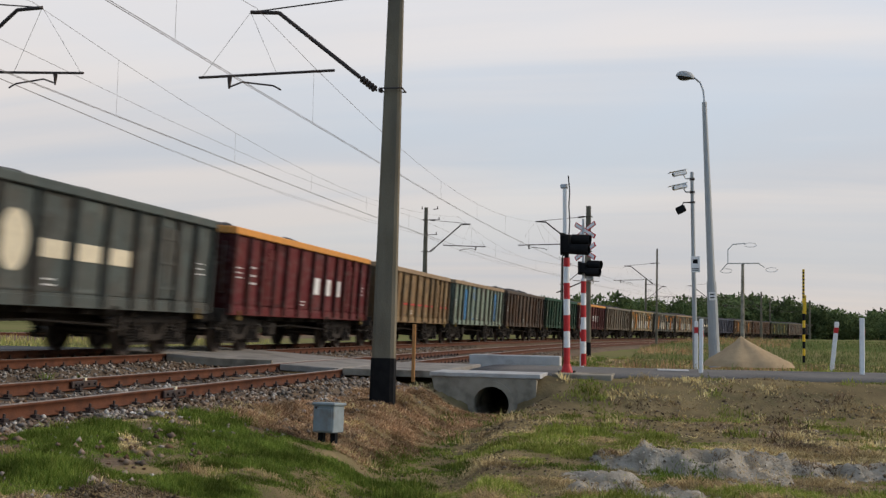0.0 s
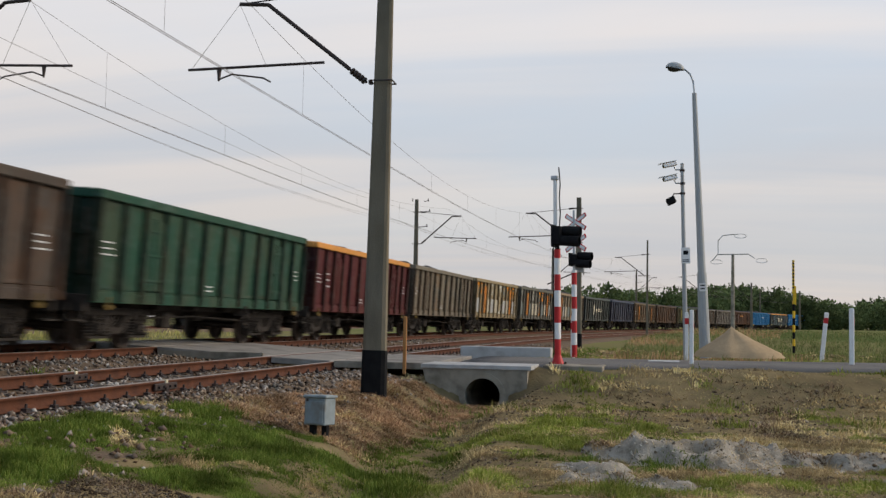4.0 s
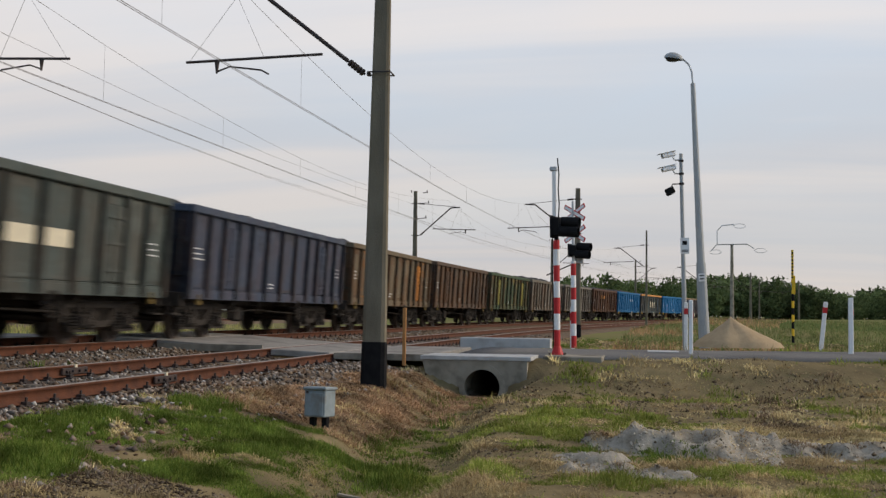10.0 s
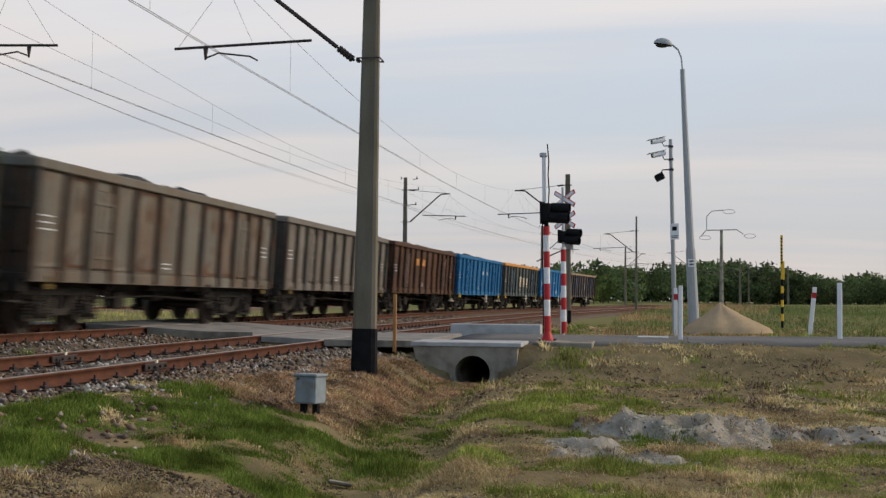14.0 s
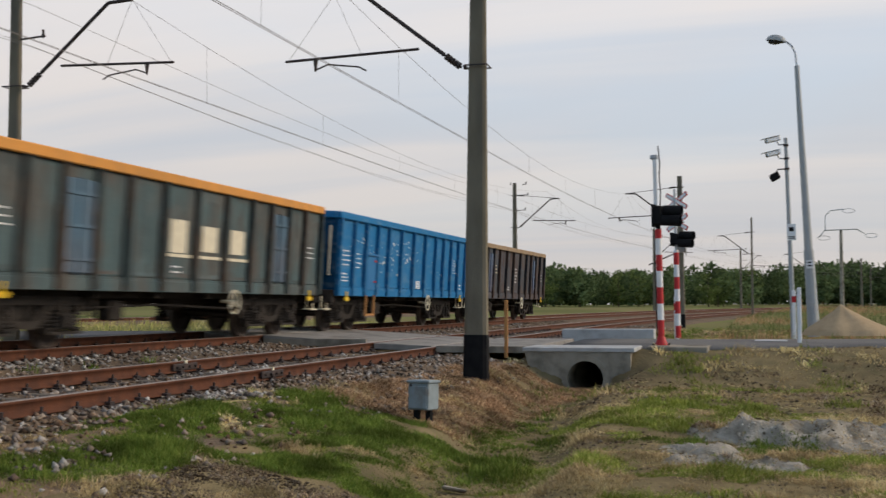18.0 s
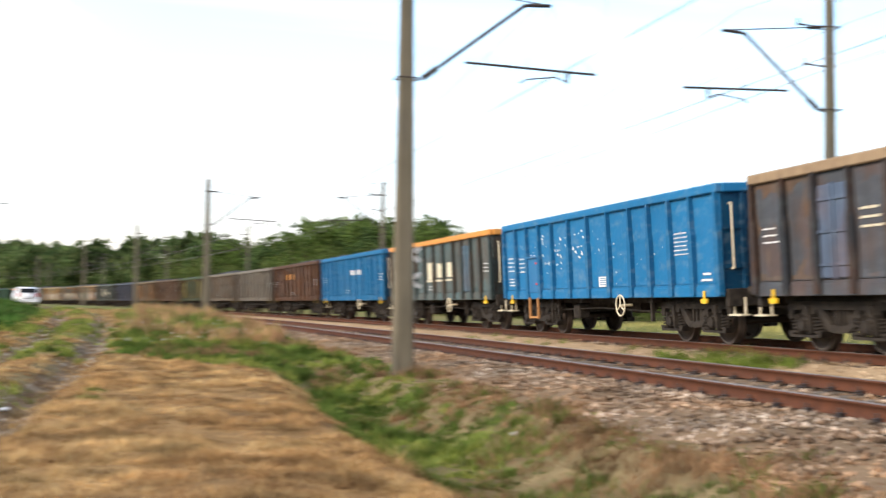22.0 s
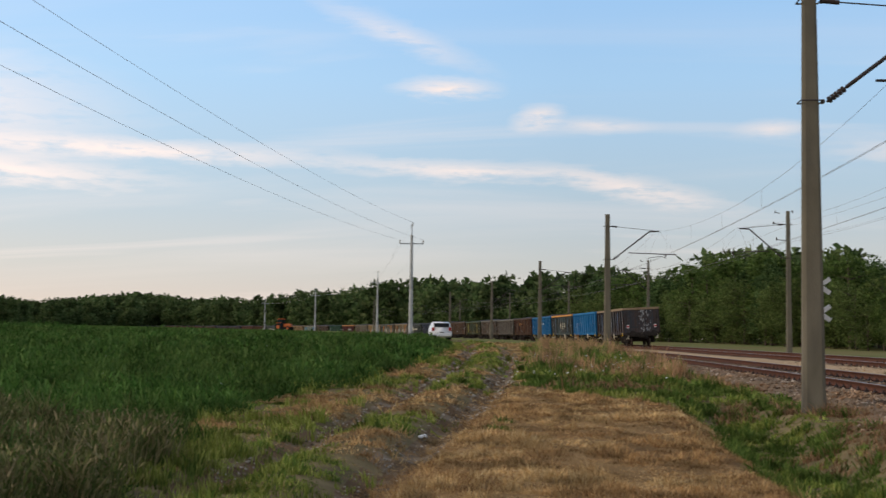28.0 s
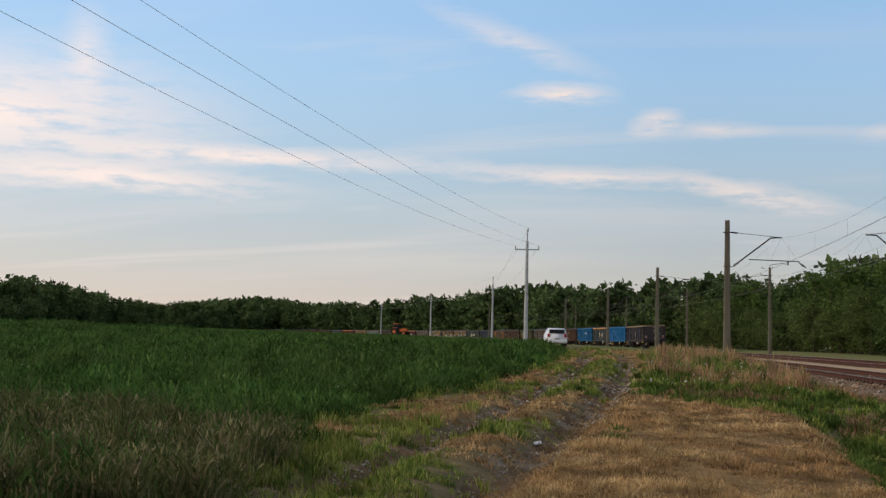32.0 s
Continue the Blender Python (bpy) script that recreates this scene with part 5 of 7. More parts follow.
def signal_head(p, z, w, yaw):
    m = Matrix.Rotation(radians(yaw), 4, "Z")
    bm = B()
    box(bm, (0, -0.02, z), (0.30, 0.20, w), m, 0.03)
    box(bm, (0, 0.08, z), (0.34, 0.04, w + 0.08), m, 0.01)
    h = part("signal_head", bm, M_BLACK, p, "black lamp housing with hoods")
    for q in (-0.11, 0.11):
        bm = B()
        a = m @ Vector((q * 0.5, -0.11, z + q))
        b = m @ Vector((q * 0.5, -0.52, z + q - 0.03))
        cyl(bm, a, b, 0.115, 0.12, n=16, cap=False)
        bmesh.ops.solidify(bm, geom=bm.faces[:], thickness=0.008)
        part("hood", bm, M_BLACK, h)
        bm = B()
        cyl(bm, m @ Vector((q * 0.5, -0.13, z + q)), m @ Vector((q * 0.5, -0.15, z + q)), 0.095, n=16)
        part("lens", bm, M_GLASS_DK, h, "unlit dark lens")


def make_signal_a():
    p = thing("crossing_signal", pose(25.2, 2.15, -0.27, -0.9, 0, 0), "red and white banded signal post with a black lamp head", "crossing signal", "crossing signals")
    part("foot", cyl(B(), (0, 0, 0), (0, 0, 0.22), 0.15, 0.075, n=14), M_RED, p, "flared red foot")
    part("foot_plate", box(B(), (0, 0, 0.012), (0.42, 0.42, 0.025), bev=0.005), M_DKSTEEL, p)
    for q in ((-0.16, -0.16), (0.16, -0.16), (-0.16, 0.16), (0.16, 0.16)):
        part("bolt", cyl(B(), (*q, 0.02), (*q, 0.07), 0.02, n=6), M_DKSTEEL, p)
    banded(p, 0.07, 2.55, 0.355, M_RED, M_WHITE, 0.22)
    part("neck", cyl(B(), (0, 0, 2.55), (0, 0, 2.7), 0.05, n=12), M_BLACK, p)
    signal_head(p, 2.85, 0.42, -12)
    bm = box(B(), (0, 0.04, 3.62), (0.05, 0.085, 1.06), bev=0.01)
    part("boom_sleeve", bm, M_WHITE, p, "white upright sleeve above the lamps")
    part("cap", box(B(), (0, 0.05, 4.14), (0.09, 0.17, 0.1), bev=0.02), M_GALV, p)
    part("cable", tube(B(), [(0, -0.05, 3.05), (0, -0.07, 3.35), (0, -0.05, 3.7), (0, -0.07, 4.0), (0, -0.04, 4.38)], 0.014), M_BLACK, p, "black cable")
    part("conduit", tube(B(), [(0.05, 0.09, 0.05), (0.05, 0.09, 2.6)], 0.012), M_BLACK, p)


def make_signal_b():
    p = thing("crossing_signal", pose(32.4, 2.30, -0.29, -0.8, 0, 0), "red and white banded signal post with black lamps and two crossbucks", "crossing signal", "crossing signals")
    banded(p, 0.075, 2.45, 0.34, M_RED, M_WHITE, 0.0)
    part("upper_pole", cyl(B(), (0, 0, 2.45), (0, 0, 4.15), 0.035, n=10), M_GALV, p)
    signal_head(p, 2.75, 0.3, -20)
    part("relay_box", box(B(), (0.22, -0.12, 2.6), (0.25, 0.32, 0.42), bev=0.02), M_GALV, p, "grey steel box behind the lamps")
    part("stay", tube(B(), [(0, 0.05, 2.35), (-0.1, 0.75, 2.05)], 0.018), M_DKSTEEL, p)
    for z in (3.72, 3.12):
        for q in (-1, 1):
            m = Matrix.Translation((0.02 * q, -0.05, z + 0.1)) @ Matrix.Rotation(radians(-38), 4, "Z") @ Matrix.Rotation(q * radians(62), 4, "X")
            a = part("crossbuck_arm", box(B(), (0, 0, 0), (0.018, 0.13, 0.86), m, 0.004), M_RED, p, "red-edged white crossbuck board")
            part("white_face", box(B(), (-0.011, 0, 0), (0.004, 0.085, 0.78), m), M_WHITE, a)
            part("white_face", box(B(), (0.011, 0, 0), (0.004, 0.085, 0.78), m), M_WHITE, a)


def bollard(x, y, z, h, lean_x=0.0, lean_y=0.0, red=True, w=0.075):
    p = thing("marker_post", pose(x, y, z, lean_x, lean_y, 0), "white marker post with a red band" if red else "plain white marker post", "marker post", "marker posts")
    part("post", box(B(), (0, 0, (h - 0.3) / 2), (w * 1.3, w * 1.6, h + 0.3), bev=0.015), M_WHITE, p)
    if red:
        part("red_band", box(B(), (0, 0, h - 0.30), (w * 1.3 + 0.008, w * 1.6 + 0.008, 0.2)), M_RED, p, "red reflective band")
    else:
        part("red_reflector", box(B(), (0.01, -w * 0.8 - 0.004, h - 0.35), (w * 0.8, 0.012, 0.16)), M_RED, p)


def make_camera_mast():
    p = thing("camera_mast", pose(40.0, -0.95, -0.3, -1.3, 0, 0), "grey steel mast with two white cameras and a dark floodlight", "camera mast")
    part("pole", cyl(B(), (0, 0, -0.2), (0, 0, 6.55), 0.085, 0.06, n=12), M_GREYP, p)
    for z, m in ((6.45, M_WHITE), (5.98, M_WHITE)):
        bm = B()
        tube(bm, [(0, 0, z - 0.12), (0, 0.22, z - 0.12), (0, 0.28, z)], 0.025)
        a = part("bracket", bm, M_GALV, p)
        mm = Matrix.Translation((-0.1, 0.42, z + 0.05)) @ Matrix.Rotation(radians(-14), 4, "X") @ Matrix.Rotation(radians(25), 4, "Z")
        c = part("surveillance_camera", box(B(), (0, 0, 0), (0.17, 0.52, 0.15), mm, 0.03), m, p, "white camera housing with a sunshade")
        part("sunshade", box(B(), (0, 0.06, 0.095), (0.21, 0.66, 0.02), mm, 0.006), m, c)
        part("window", box(B(), (0, 0.262, 0), (0.11, 0.008, 0.1), mm), M_GLASS_DK, c)
    bm = B()
    tube(bm, [(0, 0, 5.5), (0, 0.3, 5.5), (0, 0.34, 5.42)], 0.022)
    part("bracket", bm, M_DKSTEEL, p)
    mm = Matrix.Translation((-0.05, 0.4, 5.25)) @ Matrix.Rotation(radians(-25), 4, "X")
    part("floodlight", box(B(), (0, 0, 0), (0.28, 0.32, 0.24), mm, 0.03), M_BLACK, p, "black floodlight")
    for z in (6.3, 5.85, 5.5):
        part("clamp", box(B(), (0, 0, z), (0.17, 0.17, 0.07), bev=0.01), M_DKSTEEL, p)
    pl = part("notice_plate", box(B(), (-0.1, -0.06, 3.35), (0.012, 0.30, 0.55), bev=0.004), M_WHITE, p, "white notice plate")
    part("pictogram", box(B(), (-0.108, -0.06, 3.45), (0.005, 0.16, 0.14), Matrix.Identity(4)), M_BLACK, pl)
    for z in (3.2, 3.15):
        part("text_bar", box(B(), (-0.108, -0.06, z), (0.005, 0.22, 0.025)), M_BLACK, pl)


def make_street_lamp(x, y, z, h, yaw, lean, sleeve=True, r=0.11):
    p = thing("street_lamp", pose(x, y, z, lean, 0, yaw), "tall grey tapered street lamp with a domed head", "street lamp", "street lamps")
    part("pole", cyl(B(), (0, 0, -0.3), (0, 0, h), r * 1.65, r * 0.8, n=12), M_GREYP, p)
    if sleeve:
        part("lower_sleeve", cyl(B(), (0, 0, -0.3), (0, 0, 2.9), r * 1.95, r * 1.62, n=12), M_GREYP, p)
        pl = part("number_plate", box(B(), (-0.21, 0, 2.35), (0.012, 0.24, 0.3)), M_WHITE, p, "white plate with dark bars")
        for zz in (2.42, 2.3):
            part("dark_bar", box(B(), (-0.218, 0, zz), (0.006, 0.16, 0.05)), M_BLACK, pl)
        part("hatch", box(B(), (-0.2, 0.0, 0.75), (0.03, 0.13, 0.4), bev=0.01), M_GREYP, p)
    part("arm", tube(B(), [(0, 0, h), (0, 0.02, h + 0.45), (0, 0.12, h + 0.75), (0, 0.32, h + 0.95), (0, 0.5, h + 1.02)], 0.035, 8), M_GALV, p)
    bm = B()
    bmesh.ops.create_uvsphere(bm, u_segments=18, v_segments=10, radius=0.3, matrix=Matrix.Translation((0, 0.68, h + 1.02)) @ Matrix.Rotation(radians(14), 4, "X") @ Matrix.Diagonal((0.8, 1.2, 0.75, 1)))
    bmesh.ops.bisect_plane(bm, geom=bm.verts[:] + bm.edges[:] + bm.faces[:], plane_co=(0, 0.68, h + 0.99), plane_no=Vector((0, 0.24, -1)).normalized(), clear_outer=True)
    for f in bm.faces:
        f.smooth = True
    hd = part("lamp_head", bm, M_GREYP, p, "grey domed lamp head")
    bm = B()
    bmesh.ops.create_uvsphere(bm, u_segments=16, v_segments=8, radius=0.24, matrix=Matrix.Translation((0, 0.68, h + 1.0)) @ Matrix.Diagonal((0.85, 1.2, 0.5, 1)))
    part("glass_bowl", bm, M_GLASS_DK, hd, "dark unlit glass bowl")
    return p


def make_utility_mast(x, y, z, h):
    p = thing("utility_mast", pose(x, y, z), "pale concrete power mast with looped line arms", "power mast")
    part("shaft", cyl(B(), (0, 0, -0.3), (0, 0, h), 0.2, 0.13, n=10), M_CONC, p)
    part("cross_arm", tube(B(), [(0, 1.9, h - 0.6), (0, 1.4, h), (0, -1.4, h + 0.05), (0, -2.0, h - 0.35)], 0.05), M_GALV, p)
    part("upper_arm", tube(B(), [(0, 1.35, h), (0, 1.35, h + 1.3), (0, 0.9, h + 1.8), (0, -0.2, h + 1.9)], 0.045), M_GALV, p)
    for yy, zz in ((1.5, -0.7), (-2.6, -0.55), (-0.7, 1.75)):
        pts = [(0, yy + 0.55 * math.cos(a), h + zz + 0.2 * math.sin(a)) for a in np.linspace(0, 2 * math.pi, 13)]
        part("line_loop", tube(B(), pts, 0.025, 5), M_GALV, p)


def make_yellow_pole():
    p = thing("banded_pole", pose(44.4, -5.0, -0.3), "yellow and black banded pole with a tall yellow board", "marker pole")
    banded(p, 0.05, 1.95, 0.26, M_BLACK, M_YELLOW)
    part("board_pole", cyl(B(), (0, 0, 1.95), (0, 0, 3.3), 0.03, n=8), M_YELLOW, p)
    bd = part("board", box(B(), (-0.05, 0.02, 2.85), (0.02, 0.085, 1.25), bev=0.005), M_YELLOW, p, "upright yellow board with dark writing")
    part("lower_board", box(B(), (-0.03, -0.05, 2.15), (0.02, 0.07, 0.7), bev=0.005), M_YELLOW, p)
    for k in range(8):
        part("text_bar", box(B(), (-0.062, 0.02, 3.35 - 0.13 * k), (0.006, 0.07, 0.06)), M_BLACK, bd)


def make_headwall():
    p = thing("culvert_headwall", pose(23.45, 0, 0), "grey concrete culvert headwall with a round pipe mouth", "culvert", kind="structure")
    ym, zc, ro = 3.55, -0.88, 0.48
    bm = B()
    outline = [(2.62, -0.33), (4.82, -0.33), (4.75, -0.62), (4.3, -0.95), (4.2, -1.5), (2.9, -1.5), (2.80, -1.0), (2.63, -0.72)]
    n = 28
    ring = [(ym + ro * math.cos(2 * math.pi * i / n), zc + ro * math.sin(2 * math.pi * i / n)) for i in range(n)]
    fr, bk = [], []
    for x, lst in ((0.0, fr), (0.45, bk)):
        a = [bm.verts.new((x, u, v)) for u, v in outline]
        r = [bm.verts.new((x, u, v)) for u, v in ring]
        es = [bm.edges.new((a[i], a[(i + 1) % len(a)])) for i in range(len(a))] + [bm.edges.new((r[i], r[(i + 1) % n])) for i in range(n)]
        bmesh.ops.triangle_fill(bm, edges=es, use_beauty=True)
        lst += [a, r]
    for a, b in ((fr[0], bk[0]), (fr[1], bk[1])):
        for i in range(len(a)):
            j = (i + 1) % len(a)
            bm.faces.new((a[i], a[j], b[j], b[i]))
    bmesh.ops.recalc_face_normals(bm, faces=bm.faces)
    part("wall", bm, M_CONC, p)
    bm = B()
    cyl(bm, (-0.03, ym, zc), (7.5, ym, zc), ro, n=28, cap=False)
    bmesh.ops.solidify(bm, geom=bm.faces[:], thickness=0.11)
    part("pipe", bm, M_CONC, p, "round concrete pipe")
    # added black disc across the pipe, standing in for the darkness inside
    part("pipe_dark_disc", cyl(B(), (7.3, ym, zc), (7.4, ym, zc), ro + 0.05, n=28), M_BLACK, p)
    part("coping", box(B(), (0.72, 3.70, -0.285), (1.5, 2.32, 0.09), bev=0.012), M_COPING, p, "pale concrete coping slab")
    q = thing("kerb_slab", pose(24.9, 1.75, -0.34), "grey concrete foundation slab under the signal", "kerb slab")
    part("slab", box(B(), (0, 0, 0), (1.4, 1.25, 0.2), bev=0.02), M_CONC, q)
    q = thing("parapet", pose(31.4, 4.1, -0.2), "pale low concrete parapet beside the road", "parapet")
    part("block", box(B(), (0, 0, 0), (0.5, 2.5, 0.36), bev=0.02), M_COPING, q)


def make_box():
    z = ground_z(14.0, 4.2)
    p = thing("junction_box", pose(14.0, 4.2, z, 0, 2, -14), "small grey-blue steel junction box on two dark legs", "junction box")
    m = M_BOXP
    part("cabinet", box(B(), (0, 0, 0.33), (0.27, 0.30, 0.34), bev=0.012), m, p)
    part("lid", box(B(), (0, 0, 0.515), (0.31, 0.34, 0.04), bev=0.012), m, p)
    part("door", box(B(), (-0.14, 0, 0.32), (0.012, 0.25, 0.28), bev=0.004), m, p)
    part("hinge", box(B(), (-0.148, 0.10, 0.47), (0.012, 0.03, 0.03)), M_DKSTEEL, p)
    for q in (-0.09, 0.09):
        part("leg", box(B(), (0, q, 0.02), (0.07, 0.07, 0.34)), M_BLACK, p)


def make_pile():
    bm = B()
    n, k = 40, 12
    c = bm.verts.new((0, 0, 0.95))
    rings = []
    for j in range(1, k + 1):
        u = j / k
        ring = []
        for i in range(n):
            a = 2 * math.pi * i / n
            rr = u * (1.3 + 0.5 * max(0, -math.sin(a)) ** 2) * (1 + 0.10 * noise.noise((math.cos(a) * 2, math.sin(a) * 2, 1)))
            h = 0.95 * (1 - u ** 0.85) + 0.05 * noise.noise((rr * math.cos(a) * 3, rr * math.sin(a) * 3, 5)) * (1 - u * 0.7)
            ring.append(bm.verts.new((rr * math.cos(a), rr * math.sin(a), max(-0.15, h - 0.1 * (u > 0.98)))))
        rings.append(ring)
    for i in range(n):
        bm.faces.new((c, rings[0][i], rings[0][(i + 1) % n]))
        for r0, r1 in zip(rings[:-1], rings[1:]):
            bm.faces.new((r0[i], r1[i], r1[(i + 1) % n], r0[(i + 1) % n]))
    for f in bm.faces:
        f.smooth = True
    o = part("sand_heap", bm, M_SAND)
    o.location = (40.6, -2.5, -0.3)
    tagged(o, "conical heap of pale sand beside the road", "sand heap")


make_signal_a()
make_signal_b()
bollard(33.4, 2.42, -0.32, 1.2, 0, -1.2)
bollard(27.35, -0.78, -0.3, 1.32, 0, 0.3, False, 0.06)
bollard(29.3, -4.66, -0.28, 1.42, 0, 0, False, 0.07)
bollard(39.0, -0.95, -0.3, 1.4, 0, 0, True, 0.075)
bollard(42.8, -5.8, -0.28, 1.5, 6, 0, True, 0.09)
make_camera_mast()
make_street_lamp(44.0, -1.75, -0.25, 9.75, 0, -2.5)
make_street_lamp(23.0, 18.6, -0.3, 4.9, 190, 0, False, 0.06)
make_utility_mast(110, -6.9, 0.1, 7.3)
make_yellow_pole()
make_headwall()
for _y, _x in ((7.04, 15.6), (8.55, 15.75)):
    _p = thing("rail_joint", pose(_x, _y, Z_NEAR - 0.08 + (0.04 if _y > 8 else -0.04)), "dark bolted fishplate over a rail joint", "rail joint", "rail joints")
    for _q in (-1, 1):
        part("fishplate", box(B(), (0, _q * 0.035, -0.01), (0.75, 0.035, 0.1), bev=0.008), M_DKSTEEL, _p)
        for _k in (-0.28, -0.1, 0.1, 0.28):
            part("bolt", cyl(B(), (_k, _q * 0.05, -0.01), (_k, _q * 0.085, -0.01), 0.02, n=6), M_DKSTEEL, _p)
    part("pale_insert", box(B(), (0.03, 0, 0.03), (0.06, 0.09, 0.11)), M_CREAM, _p, "pale insulating insert in the joint")
make_box()
make_pile()
_p = thing("wooden_stake", pose(24.2, 5.38, -0.38, 0, 0.5, 0), "orange-brown square wooden stake", "stake")
part("stake", box(B(), (0, 0, 0.5), (0.06, 0.075, 1.25), bev=0.01), M_WOODPOST, _p)
_p = thing("road_patch", pose(28.6, -0.15, -0.228), "pale worn stop line on the asphalt", "road marking", kind="structure")
part("line", box(B(), (0, 0, 0), (1.2, 0.75, 0.012)), M_COPING, _p)
_p = thing("plastic_scrap", pose(10.7, 2.9, ground_z(10.7, 2.9) + 0.05, 12, 20, 25), "crumpled pale plastic scrap in the grass", "litter")
part("scrap", box(B(), (0, 0, 0), (0.10, 0.24, 0.03), bev=0.014), M_CONC, _p)


# ---- a vehicle behind the train, the parked car and the tractor ----
M_CARGLASS = mat("tinted_glass", (0.012, 0.014, 0.016), 0.35, 0, spec=0.15)
M_CARW = mat("white_car_paint", (0.74, 0.75, 0.77), 0.3, 0, (0.62, 0.63, 0.66), 2, 0.3, spec=0.6)
M_TAIL = mat("tail_lamp", (0.35, 0.02, 0.02), 0.25, 0)
M_TRAC = mat("tractor_orange", (0.55, 0.13, 0.03), 0.5, 0, (0.35, 0.09, 0.03), 4, 0.4)


def make_car(name, m, label):
    """A hatchback; front to +x."""
    p = thing(name, m, label, "car")
    side = [(-1.95, 0.30), (-2.0, 0.62), (-1.93, 0.95), (-1.62, 1.38), (-1.2, 1.49), (0.1, 1.50), (0.55, 1.36), (1.12, 0.98), (1.75, 0.86), (1.97, 0.66), (1.98, 0.30), (1.65, 0.22), (-1.6, 0.22)]
    bm = B()
    prism(bm, side, -0.84, 0.84)
    for v in bm.verts:
        if v.co.z > 1.0:
            v.co.y *= 1 - 0.22 * (v.co.z - 1.0) / 0.5
    bmesh.ops.bevel(bm, geom=bm.edges[:], offset=0.06, segments=2, affect="EDGES", clamp_overlap=True)
    for f in bm.faces:
        f.smooth = True
    body = part("body", bm, M_CARW, p)
    bm = B()
    prism(bm, [(-1.80, 1.05), (-1.60, 1.37), (-1.57, 1.37), (-1.77, 1.05)], -0.62, 0.62, Matrix.Translation((-0.10, 0, 0)))
    part("rear_window", bm, M_CARGLASS, p, "dark tinted rear window")
    for q in (-1, 1):
        bm = B()
        prism(bm, [(-1.35, 1.0), (-1.1, 1.40), (0.05, 1.41), (0.85, 1.0)], -0.01, 0.01, Matrix.Translation((0, q * 0.775, 0)) @ Matrix.Rotation(q * 0.22, 4, "X") @ Matrix.Translation((0, 0, -0.0)))
        part("side_window", bm, M_CARGLASS, p)
        part("tail_light", box(B(), (-1.95, q * 0.68, 0.88), (0.1, 0.2, 0.3), bev=0.03), M_TAIL, p, "red tail light")
        for x in (-1.25, 1.28):
            w = part("wheel", cyl(B(), (x, q * 0.62, 0.31), (x, q * 0.83, 0.31), 0.31, n=20), M_RUBBER, p)
            part("rim", cyl(B(), (x, q * 0.825, 0.31), (x, q * 0.845, 0.31), 0.19, n=16), M_GALV, w)
    part("bumper", box(B(), (-1.98, 0, 0.42), (0.12, 1.6, 0.24), bev=0.04), M_CARW, p)
    pl = part("number_plate", box(B(), (-2.045, 0, 0.62), (0.012, 0.5, 0.11)), M_WHITE, p)
    part("dark_bar", box(B(), (-2.052, 0, 0.62), (0.005, 0.36, 0.05)), M_BLACK, pl)
    return p


make_car("parked_car", pose(-94.5, -9.5, ground_z(-94.5, -9.5), 0, 0, 180 + 10), "white hatchback parked on the dirt track beside the field")


def make_hut():
    p = thing("relay_hut", pose(15.2, 18.3, -0.45), "small white flat-roofed relay hut beyond the tracks", "relay hut")
    part("walls", box(B(), (0, 0, 1.2), (2.6, 2.3, 2.5), bev=0.02), M_WHITE, p)
    part("roof", box(B(), (0, 0, 2.5), (2.85, 2.55, 0.12), bev=0.03), M_GREYP, p)
    part("plinth", box(B(), (0, 0, 0.0), (2.7, 2.4, 0.3), bev=0.02), M_CONC, p)
    d = part("door", box(B(), (0.5, -1.16, 1.1), (0.9, 0.04, 1.95), bev=0.01), M_GREYP, p, "grey steel door")
    part("door_handle", box(B(), (0.15, -1.2, 1.1), (0.12, 0.04, 0.03)), M_DKSTEEL, d)


make_hut()


def make_tractor():
    z = ground_z(-253, -61)
    p = thing("tractor", pose(-253, -61, z, 0, 0, 75), "orange tractor with a cab working in the field", "tractor")
    part("bonnet", box(B(), (1.2, 0, 1.15), (1.9, 0.8, 0.75), bev=0.1), M_TRAC, p)
    part("cab", box(B(), (-0.4, 0, 1.85), (1.3, 1.4, 1.3), bev=0.08), M_GLASS_DK, p)
    part("cab_roof", box(B(), (-0.4, 0, 2.58), (1.5, 1.55, 0.16), bev=0.05), M_TRAC, p)
    for x, r in ((-0.7, 0.8), (1.7, 0.5)):
        for q in (-1, 1):
            w = part("wheel", cyl(B(), (x, q * 0.65, r), (x, q * 1.05, r), r, n=20), M_RUBBER, p)
            part("rim", cyl(B(), (x, q * 1.04, r), (x, q * 1.07, r), r * 0.5, n=14), M_TRAC, w)
    for q in (-1, 1):
        part("fender", box(B(), (-0.7, q * 0.85, 1.66), (1.3, 0.45, 0.1), bev=0.04), M_TRAC, p)


make_tractor()


def power_pole(x, y, h, yaw):
    z = ground_z(x, y)
    p = thing("power_pole", pose(x, y, z, 0, 0, yaw), "slim pale concrete power pole with a cross-arm and insulators", "power pole", "power poles")
    part("shaft", cyl(B(), (0, 0, -0.3), (0, 0, h - 0.9), 0.19, 0.11, n=10), M_COPING, p)
    part("top_tube", cyl(B(), (0, 0, h - 0.9), (0, 0, h), 0.05, n=8), M_GALV, p)
    part("cross_arm", box(B(), (0, 0, h - 1.6), (0.09, 2.0, 0.09)), M_GALV, p)
    for yy, zz in ((-0.97, h - 1.6), (0.97, h - 1.6), (0.06, h - 0.12)):
        part("insulator", cyl(B(), (0, yy, zz), (0, yy, zz + 0.32), 0.05, 0.035, n=8), M_CONC, p)
    return (x, y, z + h)


